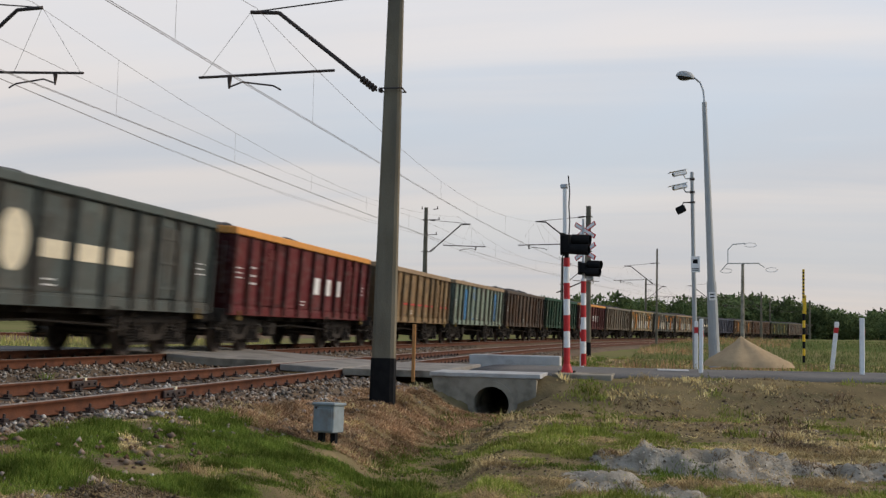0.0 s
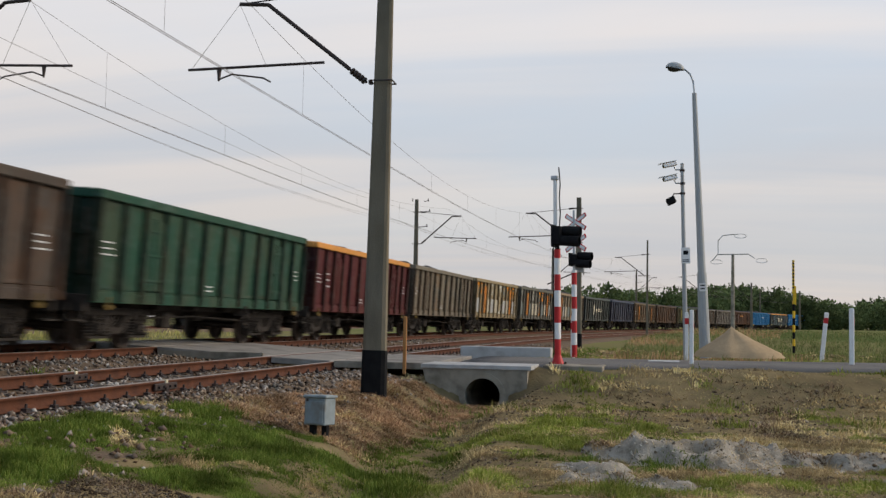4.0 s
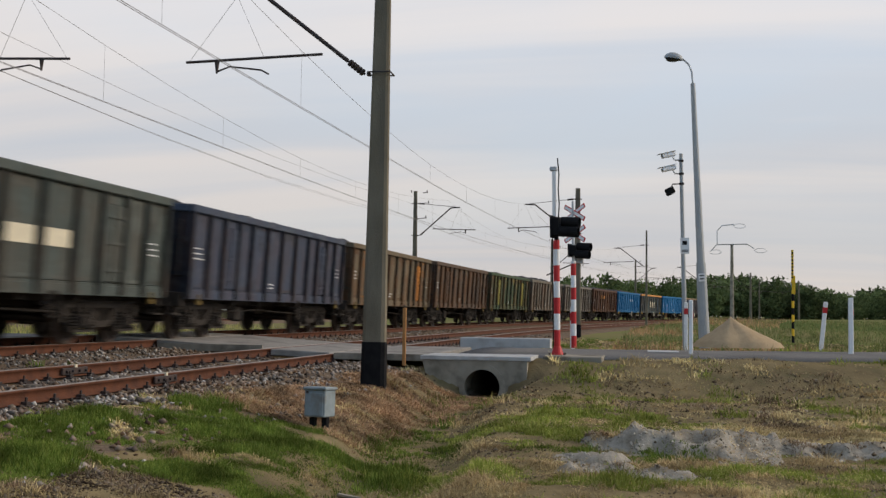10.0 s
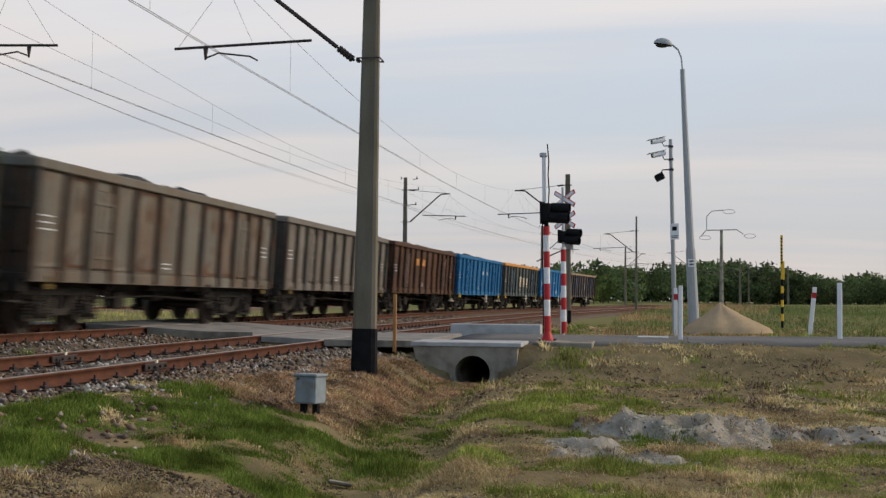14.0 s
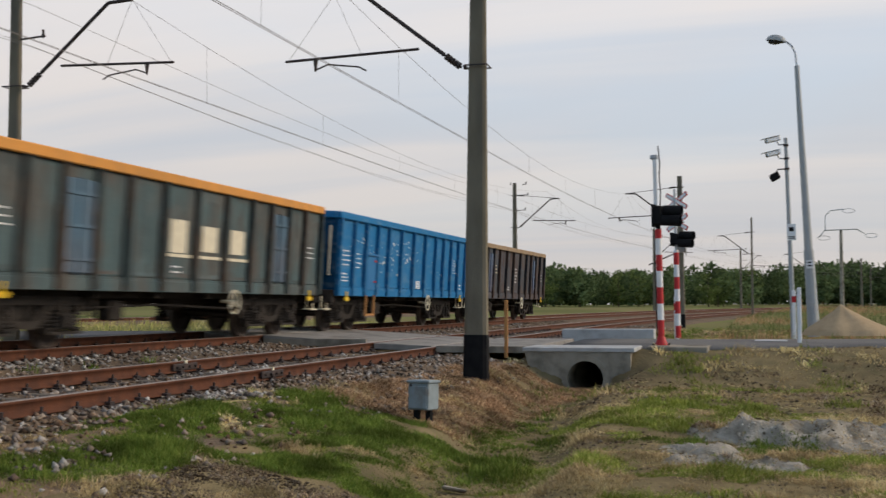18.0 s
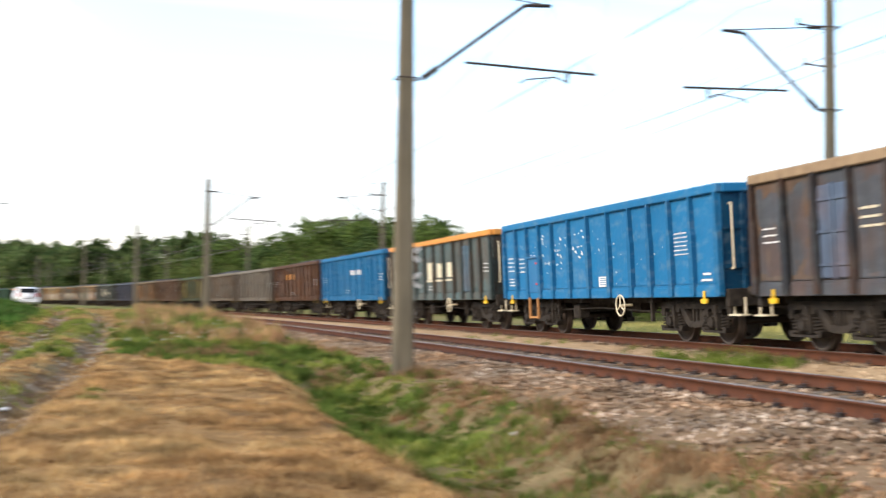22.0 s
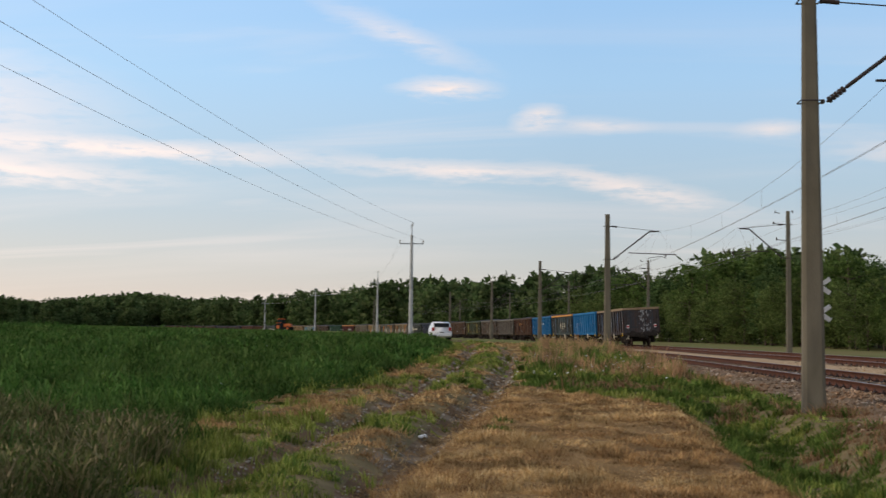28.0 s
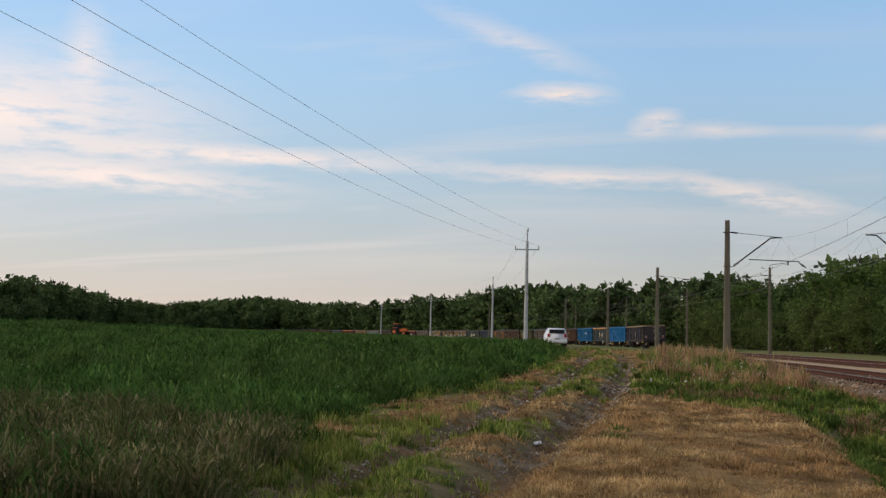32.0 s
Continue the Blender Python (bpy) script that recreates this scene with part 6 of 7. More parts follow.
_poles = [(0.0, -13.2, 9.9, -4), (-94, -11.9, 9.55, 3), (-170, -26.6, 9.4, 11), (-245, -52, 9.3, 20), (-318, -82, 9.3, 24)]
_tops = [power_pole(*q) for q in _poles]
for (x0, y0, z0), (x1, y1, z1) in zip(_tops[:-1], _tops[1:]):
    for oy, oz in ((-0.97, -1.28), (0.97, -1.28), (0.06, 0.2)):
        w = thing("power_wire", label="thin sagging power wire between two poles", category="power wire", group="power wires")
        pts = [(lerp(x0, x1, u), lerp(y0, y1, u) + oy, lerp(z0, z1, u) + oz - 3.6 * u * (1 - u)) for u in np.linspace(0, 1, 17)]
        part("wire", tube(B(), pts, 0.007, 6), M_PALEWIRE, w)


# ---- stones, turf, crop and weeds ----
GX, GY = np.arange(-80, 62, 0.5), np.arange(-60, 26, 0.2)
GZ = np.array([[ground_z(x, y) for y in GY] for x in GX])


def gz(x, y):
    """The ground's height at many places, from a table."""
    u = np.clip((x - GX[0]) / 0.5, 0, len(GX) - 1.001)
    v = np.clip((y - GY[0]) / 0.2, 0, len(GY) - 1.001)
    i, j = u.astype(int), v.astype(int)
    a, b = u - i, v - j
    return GZ[i, j] * (1 - a) * (1 - b) + GZ[i + 1, j] * a * (1 - b) + GZ[i, j + 1] * (1 - a) * b + GZ[i + 1, j + 1] * a * b


def vnoise(x, y, s, seed=0):
    """Smooth drifts between about -1 and 1 over many places."""
    r = np.random.default_rng(seed)
    out = np.zeros_like(x)
    for k in range(7):
        a, f, p = r.uniform(0, 2 * np.pi), s * r.uniform(0.6, 2.2), r.uniform(0, 6.28)
        out += np.sin((x * np.cos(a) + y * np.sin(a)) * f + p + 1.3 * np.sin((y * np.cos(a) - x * np.sin(a)) * f * 0.7 + k))
    return out / 3.0


OFF_L = np.vectorize(off_line)


def scatter(n, x0, x1, y0, y1, near=9.0, power=1.0):
    """Places over a rectangle, thinning out with distance from the eye."""
    x, y = RNG.uniform(x0, x1, n), RNG.uniform(y0, y1, n)
    d = np.hypot(x, y)
    keep = (RNG.uniform(0, 1, n) < np.minimum(1, (near / d) ** power)) & (d > 2.5)
    return x[keep], y[keep]


def blades(name, x, y, h, w, material, bend=0.45, label="", category="grass", z=None, way=None):
    """Tapered bent blades, each of three faces, as one mesh."""
    n = len(x)
    z = gz(x, y) - 0.01 if z is None else z
    a = RNG.uniform(0, 2 * np.pi, n)
    l = RNG.uniform(0, 2 * np.pi, n) if way is None else way
    h = h * np.clip(1 + 0.55 * vnoise(x, y, 4.5, 77) + 0.3 * vnoise(x, y, 1.1, 78), 0.3, 2.2)
    lean = RNG.uniform(0.1, 1.0, n) * bend * h
    sx, sy = np.cos(a) * w / 2, np.sin(a) * w / 2
    lx, ly = np.cos(l) * lean, np.sin(l) * lean
    P = np.zeros((n, 5, 3))
    P[:, 0] = np.stack([x - sx, y - sy, z], 1)
    P[:, 1] = np.stack([x + sx, y + sy, z], 1)
    P[:, 2] = np.stack([x + lx * 0.35 + sx * 0.8, y + ly * 0.35 + sy * 0.8, z + h * 0.6], 1)
    P[:, 3] = np.stack([x + lx * 0.35 - sx * 0.8, y + ly * 0.35 - sy * 0.8, z + h * 0.6], 1)
    P[:, 4] = np.stack([x + lx, y + ly, z + h * (1 - 0.25 * lean / (h + 1e-6))], 1)
    b = np.arange(n)[:, None] * 5
    F = np.concatenate([b + [0, 1, 2], b + [0, 2, 3], b + [3, 2, 4]], 0)
    ob = new(name, np_mesh(name, P.reshape(-1, 3), F, material))
    return tagged(ob, label, category, kind="stuff")


def tufts(cx, cy, n, spread):
    """Blades in clumps that lean outwards: their places and the way that each leans."""
    k = RNG.poisson(n, len(cx)) + 2
    x, y = np.repeat(cx, k), np.repeat(cy, k)
    a, r = RNG.uniform(0, 2 * np.pi, len(x)), np.abs(RNG.normal(0, 1, len(x))) * spread
    return x + r * np.cos(a), y + r * np.sin(a), a + RNG.normal(0, 0.5, len(x)), np.repeat(np.arange(len(cx)), k)


def stones(name, x, y, z, r, material, label, category="stones", parent=None):
    """Angular broken stones, each of eight faces."""
    n = len(x)
    base = np.array([(1, 0, 0), (0, 1, 0), (-1, 0, 0), (0, -1, 0), (0, 0, 1), (0, 0, -1)], float)
    tri = np.array([(0, 1, 4), (1, 2, 4), (2, 3, 4), (3, 0, 4), (1, 0, 5), (2, 1, 5), (3, 2, 5), (0, 3, 5)])
    P = base[None] * RNG.uniform(0.55, 1.25, (n, 6, 1)) + RNG.uniform(-0.35, 0.35, (n, 6, 3))
    a = RNG.uniform(0, 2 * np.pi, n)
    c, s = np.cos(a)[:, None], np.sin(a)[:, None]
    X, Y = P[..., 0] * c - P[..., 1] * s, P[..., 0] * s + P[..., 1] * c
    P = np.stack([X, Y, P[..., 2] * 0.75], -1) * r[:, None, None] + np.stack([x, y, z], -1)[:, None]
    F = (np.arange(n)[:, None, None] * 6 + tri[None]).reshape(-1, 3)
    ob = new(name, np_mesh(name, P.reshape(-1, 3), F, material))
    return tagged(ob, label, category, kind="stuff")


# ballast
def make_ballast():
    n = 150000
    s = RNG.uniform(-48, 60, n)
    d = RNG.uniform(4.55, 15.4, n)
    keep = (RNG.uniform(0, 1, n) < np.minimum(1, (14 / np.hypot(s, d)) ** 1.3)) & ~((s > 24.2) & (s < 30.8))
    for tr, zc in ((D_NEAR, Z_NEAR), (D_FAR, Z_FAR)):
        for q in (-1, 1):
            keep &= np.abs(d - tr - q * GAUGE / 2) > 0.10
    s, d = s[keep], d[keep]
    sh = (d < 6.6)
    edge = np.where((s > 8.5) & (s < 14.8), 6.0, np.where((s > 6) & (s < 16), 5.4, 5.0)) + 0.35 * vnoise(s, d, 0.9, 3)
    keep = ~(sh & (d < edge) & (RNG.uniform(0, 1, len(s)) < 0.8))
    s, d = s[keep], d[keep]
    pts = np.array([on_line(a, b)[:2] for a, b in zip(s, d)])
    z = np.array([bed_z(b) + rise(a) for a, b in zip(s, d)]) + RNG.uniform(-0.012, 0.035, len(s))
    z = np.where(d < 5.6, np.maximum(z, gz(pts[:, 0], pts[:, 1]) + 0.01), z)
    tan = (d > 9.0) & (d < 10.95) & (s < 7 + RNG.normal(0, 1.5, len(s)))
    keep = tan & (RNG.uniform(0, 1, len(s)) < 0.45)
    r = RNG.uniform(0.022, 0.055, len(s))
    pale = ~tan & (s < RNG.normal(4, 2.5, len(s)))
    dark = ~tan & ~pale
    stones("pale_ballast", pts[pale, 0], pts[pale, 1], z[pale], r[pale], M_PALESTONES, "pale grey and tan crushed stones round the rails", "ballast")
    stones("ballast_stones", pts[dark, 0], pts[dark, 1], z[dark], r[dark], M_STONES, "grey and rust-brown crushed stones round the rails", "ballast")
    stones("sandy_stones", pts[keep, 0], pts[keep, 1], z[keep], r[keep] * 0.8, M_TANSTONES, "tan stones and sand between the two tracks", "ballast")
    # tufts between the tracks
    cx = np.concatenate([RNG.uniform(-2.2, -1.0, 26), RNG.uniform(3.2, 4.4, 20), RNG.uniform(-20.5, -16.5, 90), RNG.uniform(-34, 22, 60)])
    cy = RNG.normal(9.9, 0.28, len(cx))
    x, y, way, own = tufts(cx, cy, 26, 0.09)
    blades("track_weeds", x, y, RNG.uniform(0.06, 0.22, len(x)), 0.014, M_LUSH, 0.7, "green weeds growing between the tracks", "weeds", z=np.array([bed_z(v) for v in y]), way=way)


M_GREEN = island_mat("green_blades", [(0.125, 0.162, 0.03), (0.195, 0.238, 0.047), (0.27, 0.31, 0.07), (0.38, 0.38, 0.12)], trans=0.3)
M_LUSH = island_mat("lush_blades", [(0.06, 0.101, 0.0172), (0.108, 0.164, 0.029), (0.168, 0.232, 0.0475), (0.233, 0.266, 0.0686)], trans=0.3, drift=2.4)
M_DRY = island_mat("dry_blades", [(0.445, 0.339, 0.155), (0.693, 0.57, 0.282), (0.907, 0.784, 0.437), (0.495, 0.366, 0.163)], trans=0.25,
                   patch=[(0.28, 0.197, 0.109), (0.445, 0.33, 0.173), (0.627, 0.499, 0.265)], pscale=0.5)
M_DEAD = island_mat("dead_stalks", [(0.12, 0.0801, 0.0521), (0.22, 0.148, 0.0932), (0.34, 0.246, 0.162), (0.46, 0.367, 0.236)], trans=0.1)
M_RUSSET = island_mat("russet_grass", [(0.20, 0.115, 0.068), (0.34, 0.205, 0.118), (0.48, 0.32, 0.19), (0.58, 0.43, 0.26)], trans=0.15, drift=1.6)
M_CROP = island_mat("crop_leaves", [(0.0346, 0.083, 0.0163), (0.0576, 0.132, 0.0265), (0.0864, 0.171, 0.0388), (0.12, 0.195, 0.056)], trans=0.3,
                    patch=[(0.0528, 0.0976, 0.0224), (0.0816, 0.137, 0.0326), (0.115, 0.171, 0.051)], pscale=0.15, drift=0.8)
M_PLUME = island_mat("feather_grass", [(0.40, 0.21, 0.125), (0.52, 0.29, 0.17), (0.44, 0.27, 0.13), (0.58, 0.38, 0.23), (0.22, 0.22, 0.065), (0.15, 0.19, 0.045)], trans=0.3)
M_MEADOWG = island_mat("meadow_blades", [(0.085, 0.125, 0.035), (0.13, 0.17, 0.052), (0.18, 0.205, 0.075), (0.27, 0.24, 0.11)], trans=0.3, drift=0.5)
M_VERGE = island_mat("verge_blades", [(0.32, 0.32, 0.09), (0.43, 0.41, 0.13), (0.52, 0.46, 0.18), (0.60, 0.48, 0.22)], trans=0.3, drift=0.6)


M_CLOD = island_mat("soil_clods", [(0.055, 0.04, 0.027), (0.10, 0.075, 0.05), (0.16, 0.12, 0.08), (0.26, 0.22, 0.17)])


def clay_h(x, y):
    """Height of the pale spoil over the ground: a broken ridge with a few lumps before it."""
    w = 14.05 + 0.2 * vnoise(x * 0, y, 1.1, 61)
    wide = (y > -1.35) & (y < 0.3)
    crest = np.where(y > -1.4, 0.33, 0.20)
    ridge = crest * np.exp(-((x - w) / np.where(x < w, np.where(wide, 0.95, 0.5), 0.4)) ** 2) * np.clip((0.95 - y) / 0.3, 0, 1) * np.clip((y + 6.5) / 1.5, 0, 1) * (0.8 + 0.35 * vnoise(x, y, 1.7, 62))
    out = ridge
    for ax, ay, r, h in ((11.75, 0.55, 0.40, 0.15), (11.4, -0.02, 0.42, 0.14), (12.6, 0.72, 0.45, 0.15), (12.5, -2.4, 0.4, 0.08)):
        out = np.maximum(out, h * np.exp(-(((x - ax) ** 2 + (y - ay) ** 2) / r ** 2) ** 1.5))
    out = out * np.clip(0.72 + 0.5 * vnoise(x, y, 2.6, 65) + 0.3 * vnoise(x, y, 6.5, 66), 0.45, 1.3)
    return out + (0.03 * vnoise(x, y, 11, 63) + 0.022 * vnoise(x, y, 27, 64)) * np.clip(out / 0.08, 0, 1) - 0.048


def BANK(y):
    return np.where(y > 4.7, np.interp(y, [4.7, 5.9, 7.0], [-0.75, -0.47, -0.475]), -9.0)


def make_turf():
    # beside the crossing side of the camera: near tufts, then thinner growth beyond
    for near in (True, False):
        if near:
            n = 31000
            cx, cy = RNG.uniform(6.3, 17.5, n), RNG.uniform(-6.2, 6.4, n)
            keep = RNG.uniform(0, 1, n) < np.minimum(1, (10.5 / np.hypot(cx, cy)) ** 1.6)
            cx, cy = cx[keep], cy[keep]
            x, y, way, own = tufts(cx, cy, 13, 0.045)
        else:
            cx, cy = scatter(220000, 4, 60, -16, 6.0, 14, 1.2)
            k = np.hypot(cx, cy) > 8.5
            cx, cy = cx[k], cy[k]
            x, y, way, own = tufts(cx, cy, 2, 0.07)
        o = OFF_L(cx, cy)
        rx = np.array([road_mid(v) for v in cy])
        ok = (o < np.where(cx < 15.3, 6.3, 5.2)) & (np.abs(cx - rx) > 3.0) & ~((np.abs(cx - 23.9) < 0.9) & (cy > 2.2) & (cy < 4.9)) & ~((np.abs(cx - 14) < 0.25) & (np.abs(cy - 4.2) < 0.25))
        ch = clay_h(cx, cy) > 0.0
        green_on_clay = (((cx - 13.1) / 0.6) ** 2 + ((cy - 1.1) / 0.42) ** 2 < 1) | (((cx - 14.3) / 0.35) ** 2 + ((cy + 0.3) / 0.45) ** 2 < 1) | (((cx - 12.9) / 0.45) ** 2 + ((cy + 0.1) / 0.5) ** 2 < 1)
        lushzone = (o > np.where(cx < 9.3, 4.85, 3.3) + 0.35 * vnoise(cx, cy, 1.1, 1)) & (o < 6.1 + 0.35 * vnoise(cx, cy, 1.2, 2)) & (cx < 12.2 + 0.45 * (o - 1.2) + 0.6 * vnoise(cx, cy, 0.9, 5)) & (vnoise(cx, cy, 2.1, 7) + 0.5 * vnoise(cx, cy, 5.0, 19) > -0.95)
        ditch = (np.abs(o - (2.75 + np.clip((cx - 8) / 14, 0, 1))) < 0.5 + 0.3 * vnoise(cx, cy, 0.8, 8)) & (cx > 10.5)
        g = 0.9 * vnoise(cx, cy, 0.75, 4) + 0.8 * vnoise(cx, cy, 2.6, 6)
        dirt = vnoise(cx, cy, 1.5, 12) + 0.5 * vnoise(cx, cy, 4.5, 13)
        brown = ((cx > 18.5) & (dirt > 0.0)) | ((cx > 14.2) & (cy < -1) & (dirt > 0.1)) | ((o > 3.2) & (cx > 13.4)) | (((cx - 12.7) / 0.55) ** 2 + ((cy + 1.6) / 0.75) ** 2 < 1) | ((cx < 9.3) & (o > 2.6) & (o < 4.9) & (dirt > -0.35))
        u = RNG.uniform(0, 1, len(cx))
        lush = ok & ((lushzone & ~ch) | (ditch & (u < 0.85) & ~ch) | green_on_clay)
        dead = ok & ~lush & ((~ch & (brown | (dirt > 0.95)) & (u < 0.9)) | (ch & (vnoise(cx, cy, 3.0, 18) > 0.45) & (u < 0.5)))
        green = ok & ~lush & ~ch & ~dead & ~brown & (g > -0.12 + 0.5 * (cx < 10.6))
        dry = ok & ~lush & ~ch & ~dead & ~green & (u < 0.97)
        dead2 = dead & (vnoise(cx, cy, 2.0, 15) > 0.25)
        dead = dead & ~dead2
        big = 1.0 if near else 1.05
        for nm, m0, hh, wd, m, bend, lab in (
                ("lush_grass", lush, (0.03, 0.075), 0.006, M_LUSH, 0.55, "lush bright green grass on the bank and in the ditch"),
                ("green_turf", green, (0.03, 0.075), 0.007, M_GREEN, 1.1, "short patchy olive-green grass"),
                ("dry_turf", dry | dead2, (0.025, 0.07), 0.0065, M_DRY, 1.9, "matted dry straw-coloured grass"),
                ("dead_stalks", dead, (0.02, 0.06), 0.007, M_DEAD, 2.2, "brown dead stalks on bare soil")):
            k = m0[own]
            far = np.clip(np.hypot(x[k], y[k]) / 10, 1, 3.4)
            tall = ((0.55 + 0.9 * RNG.uniform(0, 1, len(cx)) ** 2) * np.clip(1 + 0.6 * vnoise(cx, cy, 2.2, 51), 0.4, 1.6))[own[k]]
            zz = np.maximum(gz(x[k], y[k]) + np.maximum(0, clay_h(x[k], y[k])), BANK(y[k])) - 0.012
            blades(nm, x[k], y[k], RNG.uniform(*hh, k.sum()) * tall * (1 + 0.14 * (far - 1)) * big, wd * far * (1 if near else 1.25), m, bend, lab, z=zz, way=way[k])
    # a close carpet of young grass on the bank
    cx, cy = RNG.uniform(7.0, 15.2, 12500), RNG.uniform(2.8, 6.5, 12500)
    k = (cy > np.where(cx < 9.3, 4.85, 3.3) + 0.35 * vnoise(cx, cy, 1.1, 1)) & (cy < 6.1 + 0.35 * vnoise(cx, cy, 1.2, 2)) & (cx < 12.2 + 0.45 * (cy - 1.2) + 0.6 * vnoise(cx, cy, 0.9, 5)) & (vnoise(cx, cy, 2.1, 7) + 0.5 * vnoise(cx, cy, 5.0, 19) > -0.7)
    x, y, way, own = tufts(cx[k], cy[k], 17, 0.06)
    blades("young_grass", x, y, RNG.uniform(0.025, 0.06, len(x)) * np.clip(1 + 0.9 * vnoise(x, y, 2.2, 51), 0.35, 2.4), 0.007, M_LUSH, 0.8, "fine young green grass on the bank", z=np.maximum(gz(x, y), BANK(y)) - 0.01, way=way)
    # matted reddish dead grass on the bank between the box and the culvert
    cx, cy = RNG.uniform(12.0, 23.0, 7000), RNG.uniform(2.6, 6.2, 7000)
    o = OFF_L(cx, cy)
    k = (cx > 12.1 + 0.45 * (o - 1.2) + 0.6 * vnoise(cx, cy, 0.9, 5)) & (o > 3.5 + 0.25 * vnoise(cx, cy, 1.3, 31)) & (o < 5.6) & (np.hypot(cx - 14, cy - 4.2) > 0.24) & ~((np.abs(cx - 23.9) < 0.9) & (cy > 2.2))
    x, y, way, own = tufts(cx[k], cy[k], 14, 0.07)
    blades("russet_grass", x, y, RNG.uniform(0.03, 0.09, len(x)), 0.011, M_RUSSET, 2.4, "matted reddish dead grass on the bank", z=np.maximum(gz(x, y), BANK(y)) - 0.008, way=way)
    # loose straw lying over the near turf
    x, y = RNG.uniform(6.3, 17, 34000), RNG.uniform(-6, 2.8, 34000)
    k = vnoise(x, y, 1.4, 17) > -0.1
    x, y = x[k], y[k]
    blades("loose_straw", x, y, RNG.uniform(0.02, 0.05, len(x)), 0.006, M_DRY, 4.5, "loose mown straw lying on the turf", z=gz(x, y) + np.maximum(0, clay_h(x, y)) + 0.01)
    # clods and crumbs of soil between the tufts
    x, y = scatter(26000, 6.2, 24, -9, 4.8, 9, 1.1)
    k = (vnoise(x, y, 1.5, 12) + 0.5 * vnoise(x, y, 4.5, 13) > -0.3) & ((x < 9.2) | (x > 13.5) | (y < 3.3)) & (np.abs(x - np.array([road_mid(v) for v in y])) > 3.2)
    x, y = x[k], y[k]
    stones("soil_clods", x, y, np.maximum(gz(x, y) + np.maximum(0, clay_h(x, y)), BANK(y)), RNG.uniform(0.006, 0.024, len(x)) * np.clip(np.hypot(x, y) / 10, 1, 2), M_CLOD, "brown clods of soil and small stones in the turf")
    x, y = RNG.uniform(6.6, 9.8, 9000), RNG.uniform(2.4, 4.9, 9000)
    k = (vnoise(x, y, 1.5, 12) + 0.5 * vnoise(x, y, 4.5, 13) > -0.6) & ((x < 9.2) | (y < 3.3))
    x, y = x[k], y[k]
    stones("bank_gravel", x, y, np.maximum(gz(x, y), BANK(y)), RNG.uniform(0.006, 0.026, len(x)), M_CLOD, "dark gravel and soil at the foot of the bank")
    # taller growth beyond the road
    x, y = scatter(100000, 31, 130, -34, 1.8, 45, 1.0)
    rx = np.array([road_mid(v) for v in y])
    o = OFF_L(x, y)
    ok = (x > rx + 3.3) & (o < 4.6) & ~((np.abs(x - 40.6) < 1.9) & (np.abs(y + 2.8) < 1.9))
    x, y, o = x[ok], y[ok], o[ok]
    zz = np.array([ground_z(a, b) for a, b in zip(x, y)])
    pl = (vnoise(x, y, 0.22, 21) + 0.4 * vnoise(x, y, 0.9, 22) > 0.1) & (o > -6.5)
    for nm, k, hh, m, lab in (("tall_dry_grass", pl, (0.14, 0.42), M_PLUME, "tall reddish dry grass beyond the road"), ("meadow_grass", ~pl, (0.10, 0.30), M_MEADOWG, "green meadow grass beyond the road")):
        blades(nm, x[k], y[k], RNG.uniform(*hh, k.sum()), 0.022, m, 0.6, lab, z=zz[k] - 0.02)
    # far side of the tracks
    x, y = scatter(90000, -60, 60, 15.2, 40, 20, 1.0)
    ok = ~(np.abs(x - 27.6) < 3.1)
    x, y = x[ok], y[ok]
    zz = np.array([ground_z(a, b) for a, b in zip(x, y)])
    blades("verge_grass", x, y, RNG.uniform(0.1, 0.3, len(x)), 0.03, M_VERGE, 0.6, "pale yellow-green grass verge beyond the tracks", z=zz - 0.02)


M_STRAW = island_mat("straw_blades", [(0.41, 0.256, 0.104), (0.581, 0.397, 0.18), (0.718, 0.547, 0.294), (0.47, 0.292, 0.123)], trans=0.25,
                     patch=[(0.291, 0.168, 0.076), (0.462, 0.282, 0.123), (0.598, 0.415, 0.199)], pscale=0.6)
M_STRAWDK = island_mat("straw_mat", [(0.24, 0.135, 0.06), (0.40, 0.24, 0.105), (0.54, 0.35, 0.165), (0.30, 0.17, 0.075)], trans=0.2,
                       patch=[(0.17, 0.095, 0.045), (0.29, 0.165, 0.075), (0.40, 0.245, 0.11)], pscale=0.9)
M_DEADRED = island_mat("dead_bank_blades", [(0.16, 0.085, 0.045), (0.27, 0.16, 0.085), (0.38, 0.25, 0.14), (0.22, 0.13, 0.07)], trans=0.2)
M_LUSHDK = island_mat("weed_leaves", [(0.0585, 0.101, 0.0214), (0.0901, 0.149, 0.0296), (0.133, 0.196, 0.0451), (0.181, 0.229, 0.0594)], trans=0.3)


